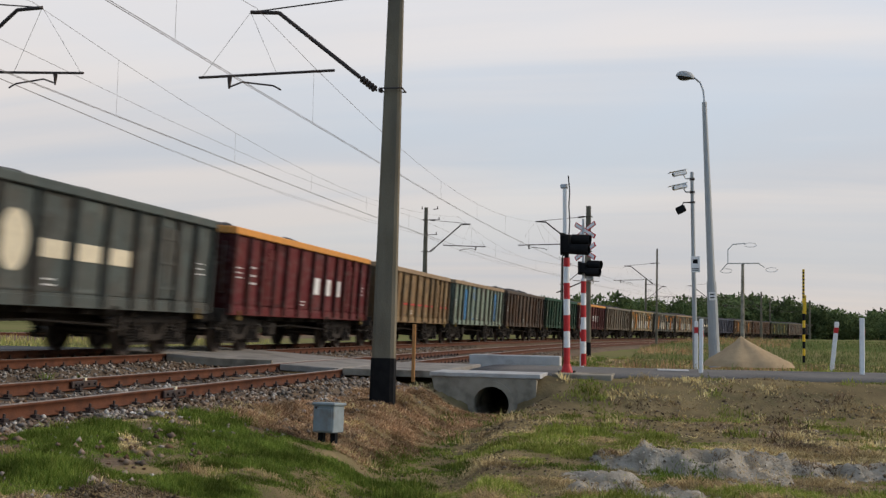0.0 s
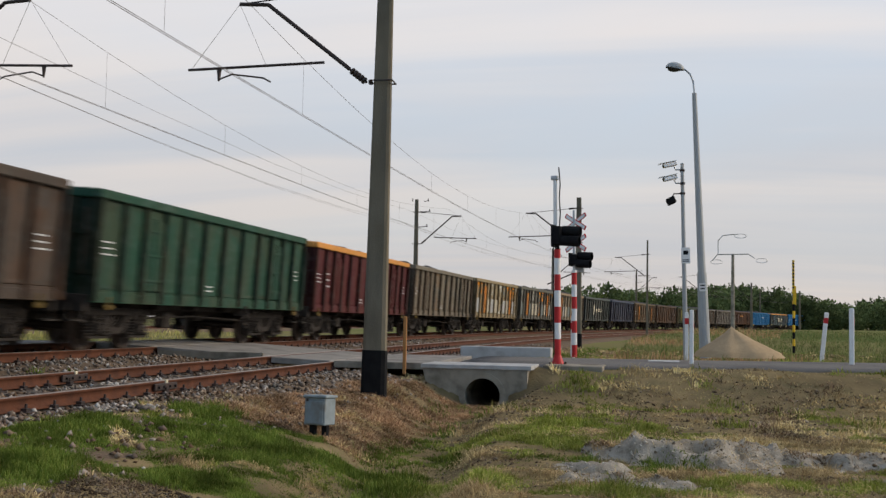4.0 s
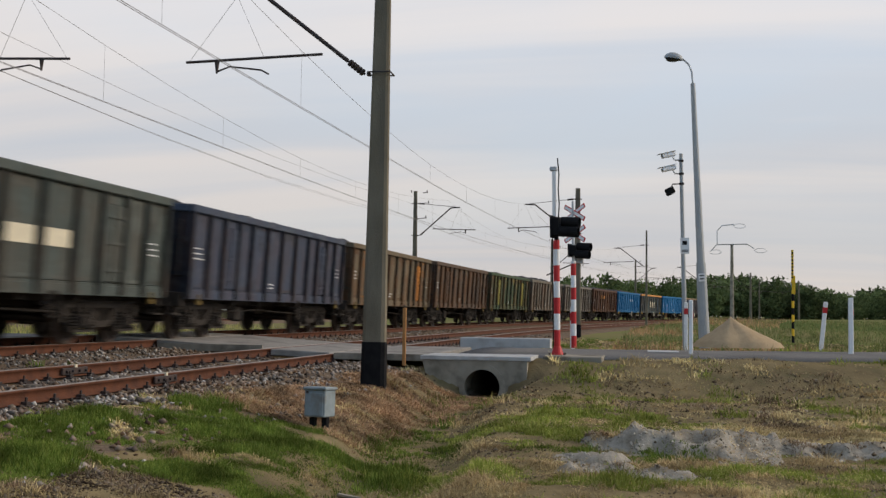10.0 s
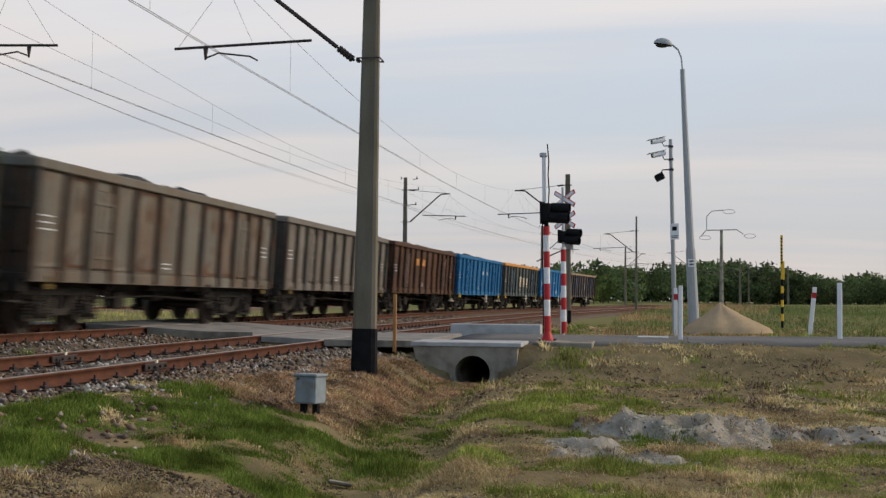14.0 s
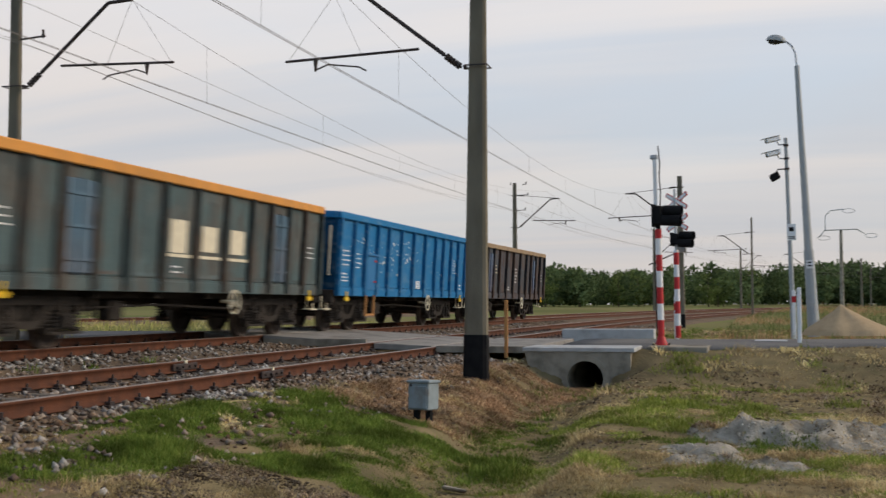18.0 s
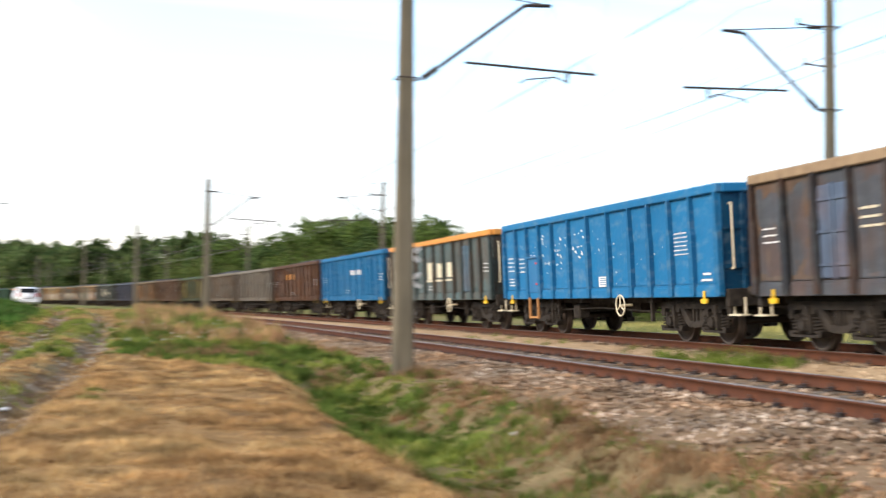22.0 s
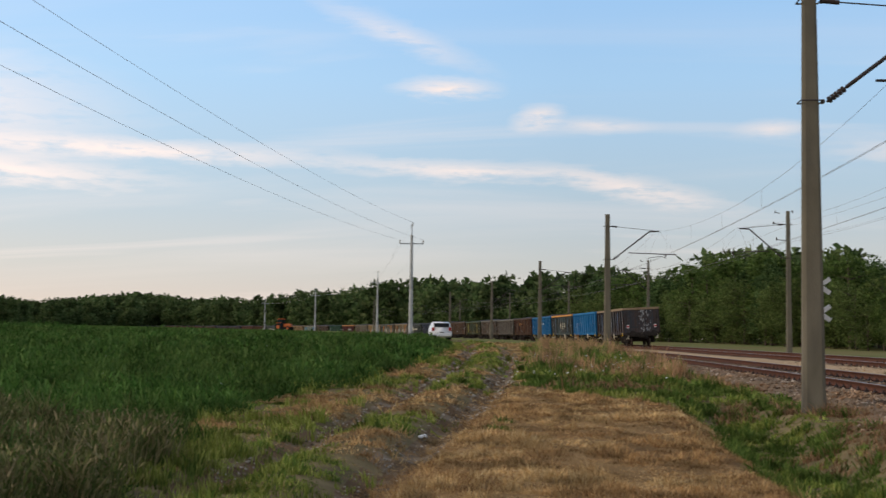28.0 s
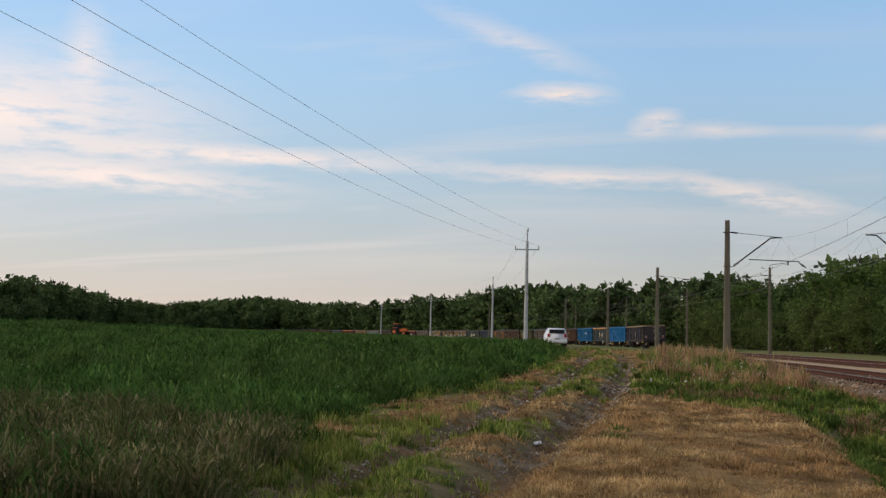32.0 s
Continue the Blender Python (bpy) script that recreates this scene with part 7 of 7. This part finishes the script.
def make_left():
    # growth along the dirt track, clump by clump
    cx, cy = scatter(185000, -78, -3.2, -9, 5.4, 9, 1.3)
    n1, n2, n3 = vnoise(cx, cy, 0.5, 31), vnoise(cx, cy, 1.5, 32), vnoise(cx, cy, 4.0, 33)
    u = RNG.uniform(0, 1, len(cx))
    o = OFF_L(cx, cy)
    fe, pm = (np.array([f(v) for v in cx]) for f in (field_edge, path_mid))
    se = np.array([straw_edge(v) for v in cx])
    off = np.abs(cy - pm)
    rut = np.abs(off - RUT) < 0.29 + 0.09 * n2 + 0.06 * n3
    ok = (o < 5.1 + 0.3 * n2) & (cy > fe - 0.3) & (~rut | (u < np.where(n1 + 0.4 * n3 > 0.3, 0.3, 0.07)))
    straw = (cy > pm + RUT) & (cy < se + 0.35 * n1 + 0.25 * n2)
    ridge = off < RUT
    left = cy < pm - RUT
    verge = ~straw & ~ridge & ~left & (o < 4.2 + 0.3 * n2)
    bank = ~straw & ~ridge & ~left & ~verge
    plume = ok & ((verge & (cx < -31 + 3 * n2) & (n1 + 0.5 * n2 > 0.35 + 0.035 * (cx + 36))) | (~straw & ~ridge & ~left & (o > 3.2 + 0.4 * n1) & (cx < -30) & (n1 > -0.8)))
    brown = ok & ((bank & (n1 + 0.7 * n2 > np.where(cx > -18, -0.9, 0.0)) & (u < 0.85)) | (verge & (n1 + 0.8 * n2 > np.where(cx > -17, 0.0, 0.7)) & (u < 0.75)))
    green = ok & ~plume & ~brown & ((verge & (u < 0.93)) | (bank & (u < 0.75)) | (ridge & (n1 + 0.5 * n2 > -0.05) & (u < 0.8)) | (left & (n1 + 0.6 * n2 > 0.1) & (u < 0.75)) | (straw & (n1 - 0.5 * n2 + 0.5 * n3 > 1.05) & (u < 0.7)))
    dry = ok & ~plume & ~brown & ~green & (u < np.where(straw, np.where(n2 + 0.6 * n3 > -0.75, 0.97, 0.7), 0.85))
    kinds = (vnoise(cx, cy, 1.2, 35) > 0.2) | ((ridge | left) & (u < 0.55))
    size = 0.5 + 1.0 * RNG.uniform(0, 1, len(cx)) ** 1.6
    tall = np.where(verge, 0.85 + 1.1 * np.clip((-cx - 18) / 14, 0, 1), np.where(left, 1.2, 1.0)) * size
    tuft = RNG.uniform(0, 1, len(cx)) < np.clip(0.42 + 0.35 * n2 + 0.2 * n3, 0.08, 0.85)
    for nm, pick, hh, wd, per, spread, m, bend, lab in (
            ("feather_grass", plume, (0.11, 0.185), 0.006, 10, 0.08, M_PLUME, 0.4, "tall pinkish dry feather grass beside the dirt track"),
            ("bank_weeds", green & kinds, (0.05, 0.13), 0.010, 9, 0.055, M_GREEN, 0.7, "olive-green weeds and grass along the ditch"),
            ("bank_weeds", green & ~kinds, (0.05, 0.13), 0.012, 9, 0.055, M_LUSHDK, 0.8, "fresh green weeds and grass along the ditch"),
            ("dead_bank_grass", brown, (0.05, 0.15), 0.007, 9, 0.06, M_DEADRED, 1.0, "reddish-brown dead grass on the bank of the ditch"),
            ("straw_mat", dry & ~tuft, (0.03, 0.07), 0.0065, 14, 0.085, M_STRAWDK, 2.6, "matted brown mown grass"),
            ("straw_turf", dry & tuft, (0.04, 0.10), 0.006, 15, 0.05, M_STRAW, 1.3, "mown dry straw-coloured grass in tufts")):
        x, y, way, own = tufts(cx[pick], cy[pick], per, spread)
        far = np.clip(np.hypot(x, y) / 10, 1, 3.5)
        blades(nm, x, y, RNG.uniform(*hh, len(x)) * tall[pick][own], wd * far, m, bend, lab, way=way)
    # loose straw lying flat over the mown patch
    x, y = scatter(60000, -27, -3.5, -2.5, 3.2, 9, 1.1)
    k = (y > np.array([path_mid(v) for v in x]) + RUT - 0.15) & (y < np.array([straw_edge(v) for v in x]) + 0.3 * vnoise(x, y, 1.5, 32))
    x, y = x[k], y[k]
    for part_, m in ((slice(0, None, 2), M_STRAW), (slice(1, None, 2), M_STRAWDK)):
        blades("fallen_straw", x[part_], y[part_], RNG.uniform(0.018, 0.045, len(x[part_])), 0.006 * np.clip(np.hypot(x[part_], y[part_]) / 10, 1, 3), m, 4.5, "cut straw lying flat on the mown ground", z=gz(x[part_], y[part_]) + 0.008)
    # broad-leaved weeds in the ditch and on the verge
    k = RNG.uniform(0, 1, len(cx)) < np.where(verge & (o > 2.2), 0.16, np.where(bank, 0.06, 0.0))
    x, y, way, own = tufts(cx[k & ok], cy[k & ok], 16, 0.09)
    far = np.clip(np.hypot(x, y) / 10, 1, 3.0)
    blades("broad_weeds", x, y, RNG.uniform(0.04, 0.17, len(x)), 0.013 * far, M_LUSHDK, 1.3, "leafy green weeds in the ditch", "weeds", way=way)


M_WEED = island_mat("withered_weeds", [(0.072, 0.0984, 0.0298), (0.136, 0.139, 0.0553), (0.288, 0.23, 0.128), (0.064, 0.0943, 0.0255), (0.096, 0.115, 0.0382)], trans=0.2)


def make_crop():
    x, y = scatter(330000, -85, 3, -50, -3.0, 12, 1.1)
    fe = np.array([field_edge(min(v, 0)) for v in x]) + 0.35 * vnoise(x, y, 0.9, 41)
    ok = y < fe
    x, y, fe = x[ok], y[ok], fe[ok]
    h = RNG.uniform(0.28, 0.5, len(x)) * np.clip((fe - y) / 0.8, 0.4, 1) * np.clip(1 + 0.2 * vnoise(x, y, 0.5, 42) + 0.22 * vnoise(x, y, 2.4, 43), 0.5, 1.6)
    # small leaves at all heights of the stand
    k = np.repeat(np.arange(len(x)), 4)
    x, y, h = x[k] + RNG.normal(0, 0.06, len(k)), y[k] + RNG.normal(0, 0.06, len(k)), h[k]
    far = np.clip(np.hypot(x, y) / 12, 1, 4)
    up = np.sqrt(RNG.uniform(0, 1, len(x))) * h
    blades("crop", x, y, RNG.uniform(0.07, 0.15, len(x)) * (1 + 0.25 * (far - 1)), 0.018 * far, M_CROP, 1.6, "dense dark green leafy crop in the field", "crop", z=gz(x, y) + up - 0.04)
    # a stand of withered weeds before the crop
    cx, cy = scatter(4200, -16, -5, -10.5, -3.6, 9, 1.0)
    fe = np.array([field_edge(v) for v in cx])
    ok = (cy < fe + 0.25) & (cx > -12.5 + 0.9 * vnoise(cx, cy, 0.7, 44) + 0.25 * (cy + 4)) & (vnoise(cx, cy, 1.1, 46) > -0.75)
    x, y, way, own = tufts(cx[ok], cy[ok], 7, 0.09)
    blades("dead_weeds", x, y, RNG.uniform(0.22, 0.6, len(x)), 0.010, M_WEED, 0.7, "tall withered weeds at the edge of the field", "weeds", way=way)
    x, y, way, own = tufts(cx[ok], cy[ok], 22, 0.10)
    blades("weed_leaves", x, y, RNG.uniform(0.04, 0.11, len(x)), 0.020, M_WEED, 1.6, "withered leaves and seed heads on the weeds", "weeds", z=gz(x, y) + RNG.uniform(0.02, 0.5, len(x)), way=way)


make_ballast()
make_turf()
make_left()
make_crop()


# pale clay and rubble thrown up beside the ditch
M_CLAY = mat("pale_clay", (0.375, 0.345, 0.29), 0.95, 0, (0.23, 0.205, 0.16), 9, 0.9, 1.0, 26, stain=(0.21, 0.175, 0.125), sscale=3.4, samount=0.7, spec=0.02)


def make_clay():
    xs, ys = np.arange(10.6, 15.6, 0.05), np.arange(-7.0, 1.6, 0.055)
    X, Y = np.meshgrid(xs, ys, indexing="ij")
    X, Y = X.ravel(), Y.ravel()
    H = clay_h(X, Y)
    Z = gz(X, Y) + H
    i = np.arange(len(xs) * len(ys)).reshape(len(xs), len(ys))
    f = np.stack([i[:-1, :-1], i[1:, :-1], i[1:, 1:], i[:-1, 1:]], -1).reshape(-1, 4)
    f = f[(H[f] > -0.045).any(1)]
    o = new("clay_mound", np_mesh("clay_mound", np.stack([X, Y, Z], 1), f, M_CLAY, False))
    tagged(o, "low broken ridge of pale clay and grit", "spoil mound", kind="structure")
    n = 9000
    x, y = RNG.uniform(10.8, 15.2, n), RNG.uniform(-6, 1.2, n)
    h = clay_h(x, y)
    ok = h > -0.02
    x, y, h = x[ok], y[ok], h[ok]
    stones("spoil_stones", x, y, gz(x, y) + np.maximum(h, 0) - 0.004, RNG.uniform(0.004, 0.028, len(x)), M_CLAYST, "pale crumbs of clay and stone")


M_CLAYST = island_mat("clay_crumbs", [(0.229, 0.202, 0.164), (0.37, 0.34, 0.287), (0.493, 0.456, 0.394)])
M_GRIT = island_mat("rut_grit", [(0.12, 0.085, 0.055), (0.21, 0.16, 0.11), (0.33, 0.285, 0.225), (0.46, 0.42, 0.36), (0.16, 0.11, 0.07)])
make_clay()

# grit in the ruts, paler and thicker near the eye
x_, y_ = scatter(110000, -50, -3.5, -8, 2, 10, 1.1)
pm_ = np.array([path_mid(v) for v in x_])
o_ = np.abs(np.abs(y_ - pm_) - RUT)
ok_ = (o_ < 0.33 + 0.12 * vnoise(x_, y_, 1.8, 47)) & ((vnoise(x_, y_, 0.8, 45) > 0.0) | (RNG.uniform(0, 1, len(x_)) < 0.3))
far_ = np.clip(np.hypot(x_, y_) / 12, 1, 2.5)
stones("rut_grit", x_[ok_], y_[ok_], gz(x_[ok_], y_[ok_]), RNG.uniform(0.006, 0.026, ok_.sum()) * far_[ok_], M_GRIT, "grit and small stones in the wheel ruts")


# litter and white flowers
for _x, _y in ((-15.3, -1.75), (-13.0, 4.2), (7.9, 2.1)):
    _p = thing("paper_scrap", pose(_x, _y, float(gz(np.array([_x]), np.array([_y]))[0]) + 0.04, 10, 15, 40), "crumpled white paper scrap in the grass", "litter", "litter")
    part("scrap", box(B(), (0, 0, 0), (0.07, 0.12, 0.03), bev=0.012), M_WHITE, _p)
x_, y_ = RNG.uniform(-48, -16, 70), RNG.uniform(-16, -5.0, 70)
x2_, y2_ = RNG.uniform(-38, -25.5, 150), RNG.uniform(-1.1, 2.6, 150)
x_, y_ = np.concatenate([x_, x2_]), np.concatenate([y_, y2_])
k_ = vnoise(x_, y_, 0.9, 71) > 0.35
stones("white_flowers", x_[k_], y_[k_], gz(x_[k_], y_[k_]) + np.where(y_[k_] > -3, 0.24, 0.42), RNG.uniform(0.012, 0.03, k_.sum()), M_WHITE, "small white flower heads among the weeds", "flowers")


# ---- trees ----
M_LEAF = [island_mat("leaves_%d" % k, t, trans=0.35) for k, t in enumerate((
    [(0.059, 0.096, 0.0232), (0.0983, 0.156, 0.0392), (0.151, 0.204, 0.0625)],
    [(0.0721, 0.102, 0.0291), (0.118, 0.163, 0.0465), (0.177, 0.216, 0.0756)],
    [(0.0524, 0.09, 0.032), (0.0891, 0.144, 0.0494), (0.131, 0.192, 0.0727)]))]
M_FARLEAF = island_mat("far_leaves", [(0.043, 0.0694, 0.0234), (0.0708, 0.113, 0.038), (0.104, 0.148, 0.0555), (0.139, 0.168, 0.0701)], trans=0.35, drift=0.12)
M_DARKLEAF = island_mat("distant_leaves", [(0.0525, 0.0775, 0.0325), (0.0875, 0.125, 0.0525), (0.131, 0.173, 0.075)], trans=0.3, drift=0.1)


def tree_meshes(h, wide, kind, seed):
    """A tapered trunk with limbs, and a crown of many leaf clumps."""
    r = np.random.default_rng(seed)
    bm = B()
    cyl(bm, (0, 0, -0.3), (0.1, 0, h * 0.55), 0.022 * h, 0.012 * h, n=8)
    cyl(bm, (0.1, 0, h * 0.55), (0.05, 0.1, h * 0.93), 0.012 * h, 0.003 * h, n=6)
    centres = []
    nl = 18 if kind != 2 else 24
    for k in range(nl):
        z = h * r.uniform(0.06 if kind == 1 else 0.14, 0.85)
        a = r.uniform(0, 2 * math.pi)
        prof = math.sin(math.pi * min(1, (z / h - 0.05) / 0.95)) ** 0.7 if kind != 2 else (1.02 - z / h)
        L_ = wide * max(0.25, prof) * r.uniform(0.6, 1.05)
        tip = (L_ * math.cos(a), L_ * math.sin(a), z + h * (0.10 if kind != 2 else 0.02) * r.uniform(0.5, 1.4))
        cyl(bm, (0.05, 0, z), tip, 0.006 * h, 0.002 * h, n=5)
        for u in (0.55, 0.85, 1.05):
            centres.append((tip[0] * u, tip[1] * u, lerp(z, tip[2], u), wide * r.uniform(0.28, 0.5)))
    centres.append((0, 0, h * 0.95, wide * 0.28))
    centres.append((0.1, 0.1, h * 0.82, wide * 0.4))
    trunk = bpy.data.meshes.new("trunk")
    bm.to_mesh(trunk)
    bm.free()
    trunk.materials.append(M_TRUNK)
    V, n = [], 0
    for cx, cy, cz, rad in centres:
        m = 90
        d = r.normal(size=(m, 3))
        d /= np.linalg.norm(d, axis=1)[:, None]
        p = np.array((cx, cy, cz)) + d * (rad * r.uniform(0.45, 1.1, m) ** 0.6)[:, None] * np.array((1, 1, 0.75))
        sz = r.uniform(0.085, 0.19, m)[:, None] * h / 9
        a = r.normal(size=(m, 3))
        a /= np.linalg.norm(a, axis=1)[:, None]
        b = np.cross(a, r.normal(size=(m, 3)))
        b /= np.linalg.norm(b, axis=1)[:, None]
        V.append(np.stack([p - a * sz, p + b * sz * 0.6, p + a * sz, p - b * sz * 0.6], 1).reshape(-1, 3))
    V = np.concatenate(V)
    F = np.arange(len(V)).reshape(-1, 4)
    crown = np_mesh("crown", V, F, M_LEAF[kind])
    c = V.reshape(-1, 4, 3)[::2]
    m = c.mean(1, keepdims=True)
    c = (m + (c - m) * 1.3).reshape(-1, 3)
    thin = np_mesh("crown", c, np.arange(len(c)).reshape(-1, 4), M_LEAF[kind])
    return trunk, crown, V, F, thin


PROTO = [(tree_meshes(9.5, 2.6, 0, 1), 9.5), (tree_meshes(8.5, 2.9, 1, 2), 8.5), (tree_meshes(10.5, 2.4, 0, 3), 10.5), (tree_meshes(11.5, 2.1, 2, 4), 11.5), (tree_meshes(7.0, 3.2, 1, 5), 7.0), (tree_meshes(9.0, 2.8, 2, 6), 9.0)]
TLAB = ["tall green broadleaf tree at the wood's edge", "rounded green broadleaf tree, leafy to the ground", "tall slim green broadleaf tree", "dark green pine of the wood", "low spreading bushy green tree", "dark green bushy young pine"]


# how high the woods stand over the eye's level, by bearing, both in degrees
SKYLINE = [(-110, 1.4), (-100, 1.45), (-98.4, 1.35), (-97, 1.6), (-96, 1.9), (-93, 2.15), (-90, 1.8), (-87, 2.05), (-83, 1.75), (-80, 2.0), (-77, 2.3), (-75, 2.5), (-60, 2.0), (0, 1.6), (50, 1.8), (64, 2.3), (70, 2.5),
           (73, 3.0), (74.6, 3.9), (76, 4.3), (80, 4.55), (81.5, 4.35), (83, 3.6), (86, 3.3), (88.4, 3.45), (91, 3.1), (95, 2.75), (98, 2.8), (100.4, 2.15), (102, 2.2), (105.5, 1.75), (108, 1.65), (110, 1.9),
           (112, 1.75), (115, 1.42), (117.5, 1.7), (119, 2.05), (121, 2.5), (124, 2.6), (130, 2.6), (150, 2.2)]


def grown(k, x, y, lo, hi):
    """The scale of a tree of kind k at this place, from lo to hi of the wood's height there."""
    top = 0.64 + math.hypot(x, y) * math.tan(radians(interp_along(SKYLINE, math.degrees(math.atan2(-x, y)))))
    return max(2.0, top - ground_z(x, y)) * RNG.uniform(lo, hi) / PROTO[k][1]


def tree(k, x, y, s, group):
    (trunk, crown, _, _, thin), h = PROTO[k]
    if math.hypot(x, y) > 125:
        crown = thin
    t = thing("tree", pose(x, y, ground_z(x, y) - 0.1, 0, 0, RNG.uniform(0, 360)), TLAB[k], "tree", group)
    for nm, me in (("trunk", trunk), ("crown", crown)):
        o = piece(nm, me, t)
        o.scale = (s, s, s)
    return t


def wood(name, spots, label, material=None):
    """A far wood as one mesh: the same trees, joined."""
    VS, FS, n = [], [], 0
    for k, x, y, s in spots:
        (_, _, V, F, _), h = PROTO[k]
        q = np.arange(0, len(F), 18)
        a = RNG.uniform(0, 6.28)
        R = np.array([[math.cos(a), -math.sin(a), 0], [math.sin(a), math.cos(a), 0], [0, 0, 1]])
        c = V.reshape(-1, 4, 3)[q]
        m = c.mean(1, keepdims=True)
        c = m + (c - m) * 3.7
        W = (c.reshape(-1, 3) * s) @ R.T + np.array((x, y, ground_z(x, y)))
        VS.append(W)
        FS.append(np.arange(len(W)).reshape(-1, 4) + n)
        n += len(W)
    ob = new(name, np_mesh(name, np.concatenate(VS), np.concatenate(FS), material or M_FARLEAF))
    return tagged(ob, label, "wood", kind="stuff")


def plant():
    # edge of the wood along the curve
    s = -38.0
    while s > -195:
        near = smooth(-135, -75, s)
        for d in (29.5, 34.0, 38.0) if near > 0.1 else (29.5, 34.0):
            x, y, _ = on_line(s + RNG.uniform(-2, 2), d + RNG.uniform(-1.5, 2) + 4 * near)
            k = int(RNG.choice([0, 1, 2, 3, 5], p=[0.22, 0.2, 0.18, 0.28, 0.12])) if near < 0.2 else int(RNG.choice([0, 1, 2, 5]))
            if math.degrees(math.atan2(-x, y)) < 50:
                continue
            tree(k, x, y, grown(k, x, y, 0.62, 1.03), "trees of the wood's edge")
        x, y, _ = on_line(s + RNG.uniform(-2, 2), 27.5 + RNG.uniform(-1, 1) + 4 * near)
        if math.degrees(math.atan2(-x, y)) > 50:
            tree(4, x, y, grown(4, x, y, 0.35, 0.7), "trees of the wood's edge")
        s -= (3.4 + RNG.uniform(-0.8, 0.8)) * (1 - 0.4 * near)
    spots = []
    s = -38.0
    while s > -300:
        for d in (28.5, 31.5, 36):
            x, y, _ = on_line(s + RNG.uniform(-1, 1), d + RNG.uniform(-1, 1) + 4 * smooth(-135, -75, s))
            if math.degrees(math.atan2(-x, y)) > 50:
                spots.append((4, x, y, grown(4, x, y, 0.3, 0.55)))
        s -= 3.0
    wood("undergrowth", spots, "green scrub along the foot of the wood")
    spots = []
    s = -110.0
    while s > -760:
        for d in (40.0, 48.0, 58.0) if s > -195 else (29, 33.0, 37.0, 44.0, 55.0):
            x, y, _ = on_line(s + RNG.uniform(-3, 3), d + RNG.uniform(-3, 3))
            if math.degrees(math.atan2(-x, y)) > 75:
                k = int(RNG.integers(0, 6))
                spots.append((k, x, y, grown(k, x, y, 0.62, 1.05)))
        s -= 5.0
    wood("far_wood", spots, "dark green wood that runs along the railway")
    spots = []
    for k in range(640):  # a wood across the field
        a = radians(RNG.uniform(106, 150))
        r = RNG.uniform(225, 290) + 330 * smooth(126, 108, math.degrees(a))
        q = int(RNG.choice([0, 1, 0, 3, 4, 5]))
        spots.append((q, -r * math.sin(a), r * math.cos(a), grown(q, -r * math.sin(a), r * math.cos(a), 0.72, 1.03)))
        if k % 2:
            spots.append((4, -(r - 8) * math.sin(a), (r - 8) * math.cos(a), grown(4, -r * math.sin(a), r * math.cos(a), 0.35, 0.6)))
    wood("field_wood", spots, "dark wood across the field")
    spots = []
    for k in range(520):  # bushes and trees behind the far side
        a = radians(RNG.uniform(-76, 74))
        r = RNG.uniform(170, 230)
        k = int(RNG.choice([0, 1, 4, 4, 5]))
        spots.append((k, -r * math.sin(a), r * math.cos(a), grown(k, -r * math.sin(a), r * math.cos(a), 0.6, 0.95)))
    for k in range(330):
        a = radians(RNG.uniform(-104, -74))
        r = RNG.uniform(245, 285)
        k = int(RNG.choice([1, 4, 4]))
        spots.append((k, -r * math.sin(a), r * math.cos(a), grown(k, -r * math.sin(a), r * math.cos(a), 0.6, 0.92)))
    wood("back_wood", spots, "distant hedges and trees behind the railway", M_DARKLEAF)
    spots = []
    for k in range(150):  # rounded trees inside the other curve
        a = radians(RNG.uniform(-101, -77))
        r = RNG.uniform(175, 235)
        x, y = -r * math.sin(a), r * math.cos(a)
        if off_line(x, y) < 20:
            r = 300 + RNG.uniform(0, 30)
            x, y = -r * math.sin(a), r * math.cos(a)
        q = int(RNG.choice([0, 1, 4, 5], p=[0.15, 0.3, 0.5, 0.05]))
        q = (q, x, y, grown(q, x, y, 0.68, 1.0))
        if k % 4 == 0:
            tree(*q, "trees behind the far curve")
        else:
            spots.append(q)
    wood("curve_wood", spots, "dark rounded trees behind the far curve", M_DARKLEAF)


plant()


# ---- what moves ----
def motions():
    times = [x * 0.5 for x in range(65)]
    for i, w in enumerate(TRAIN):
        walk(w, [(t, wagon_pose(i, t)) for t in times])
    frames = [k / FPS for k in range(32 * FPS + 1)]
    for o, i, x in SPIN:  # rolling without slip
        walk(o, [(t, Matrix.Translation((x, 0, 0.46)) @ Matrix.Rotation(run(t) / 0.46 + i + x, 4, "Y")) for t in frames])


motions()
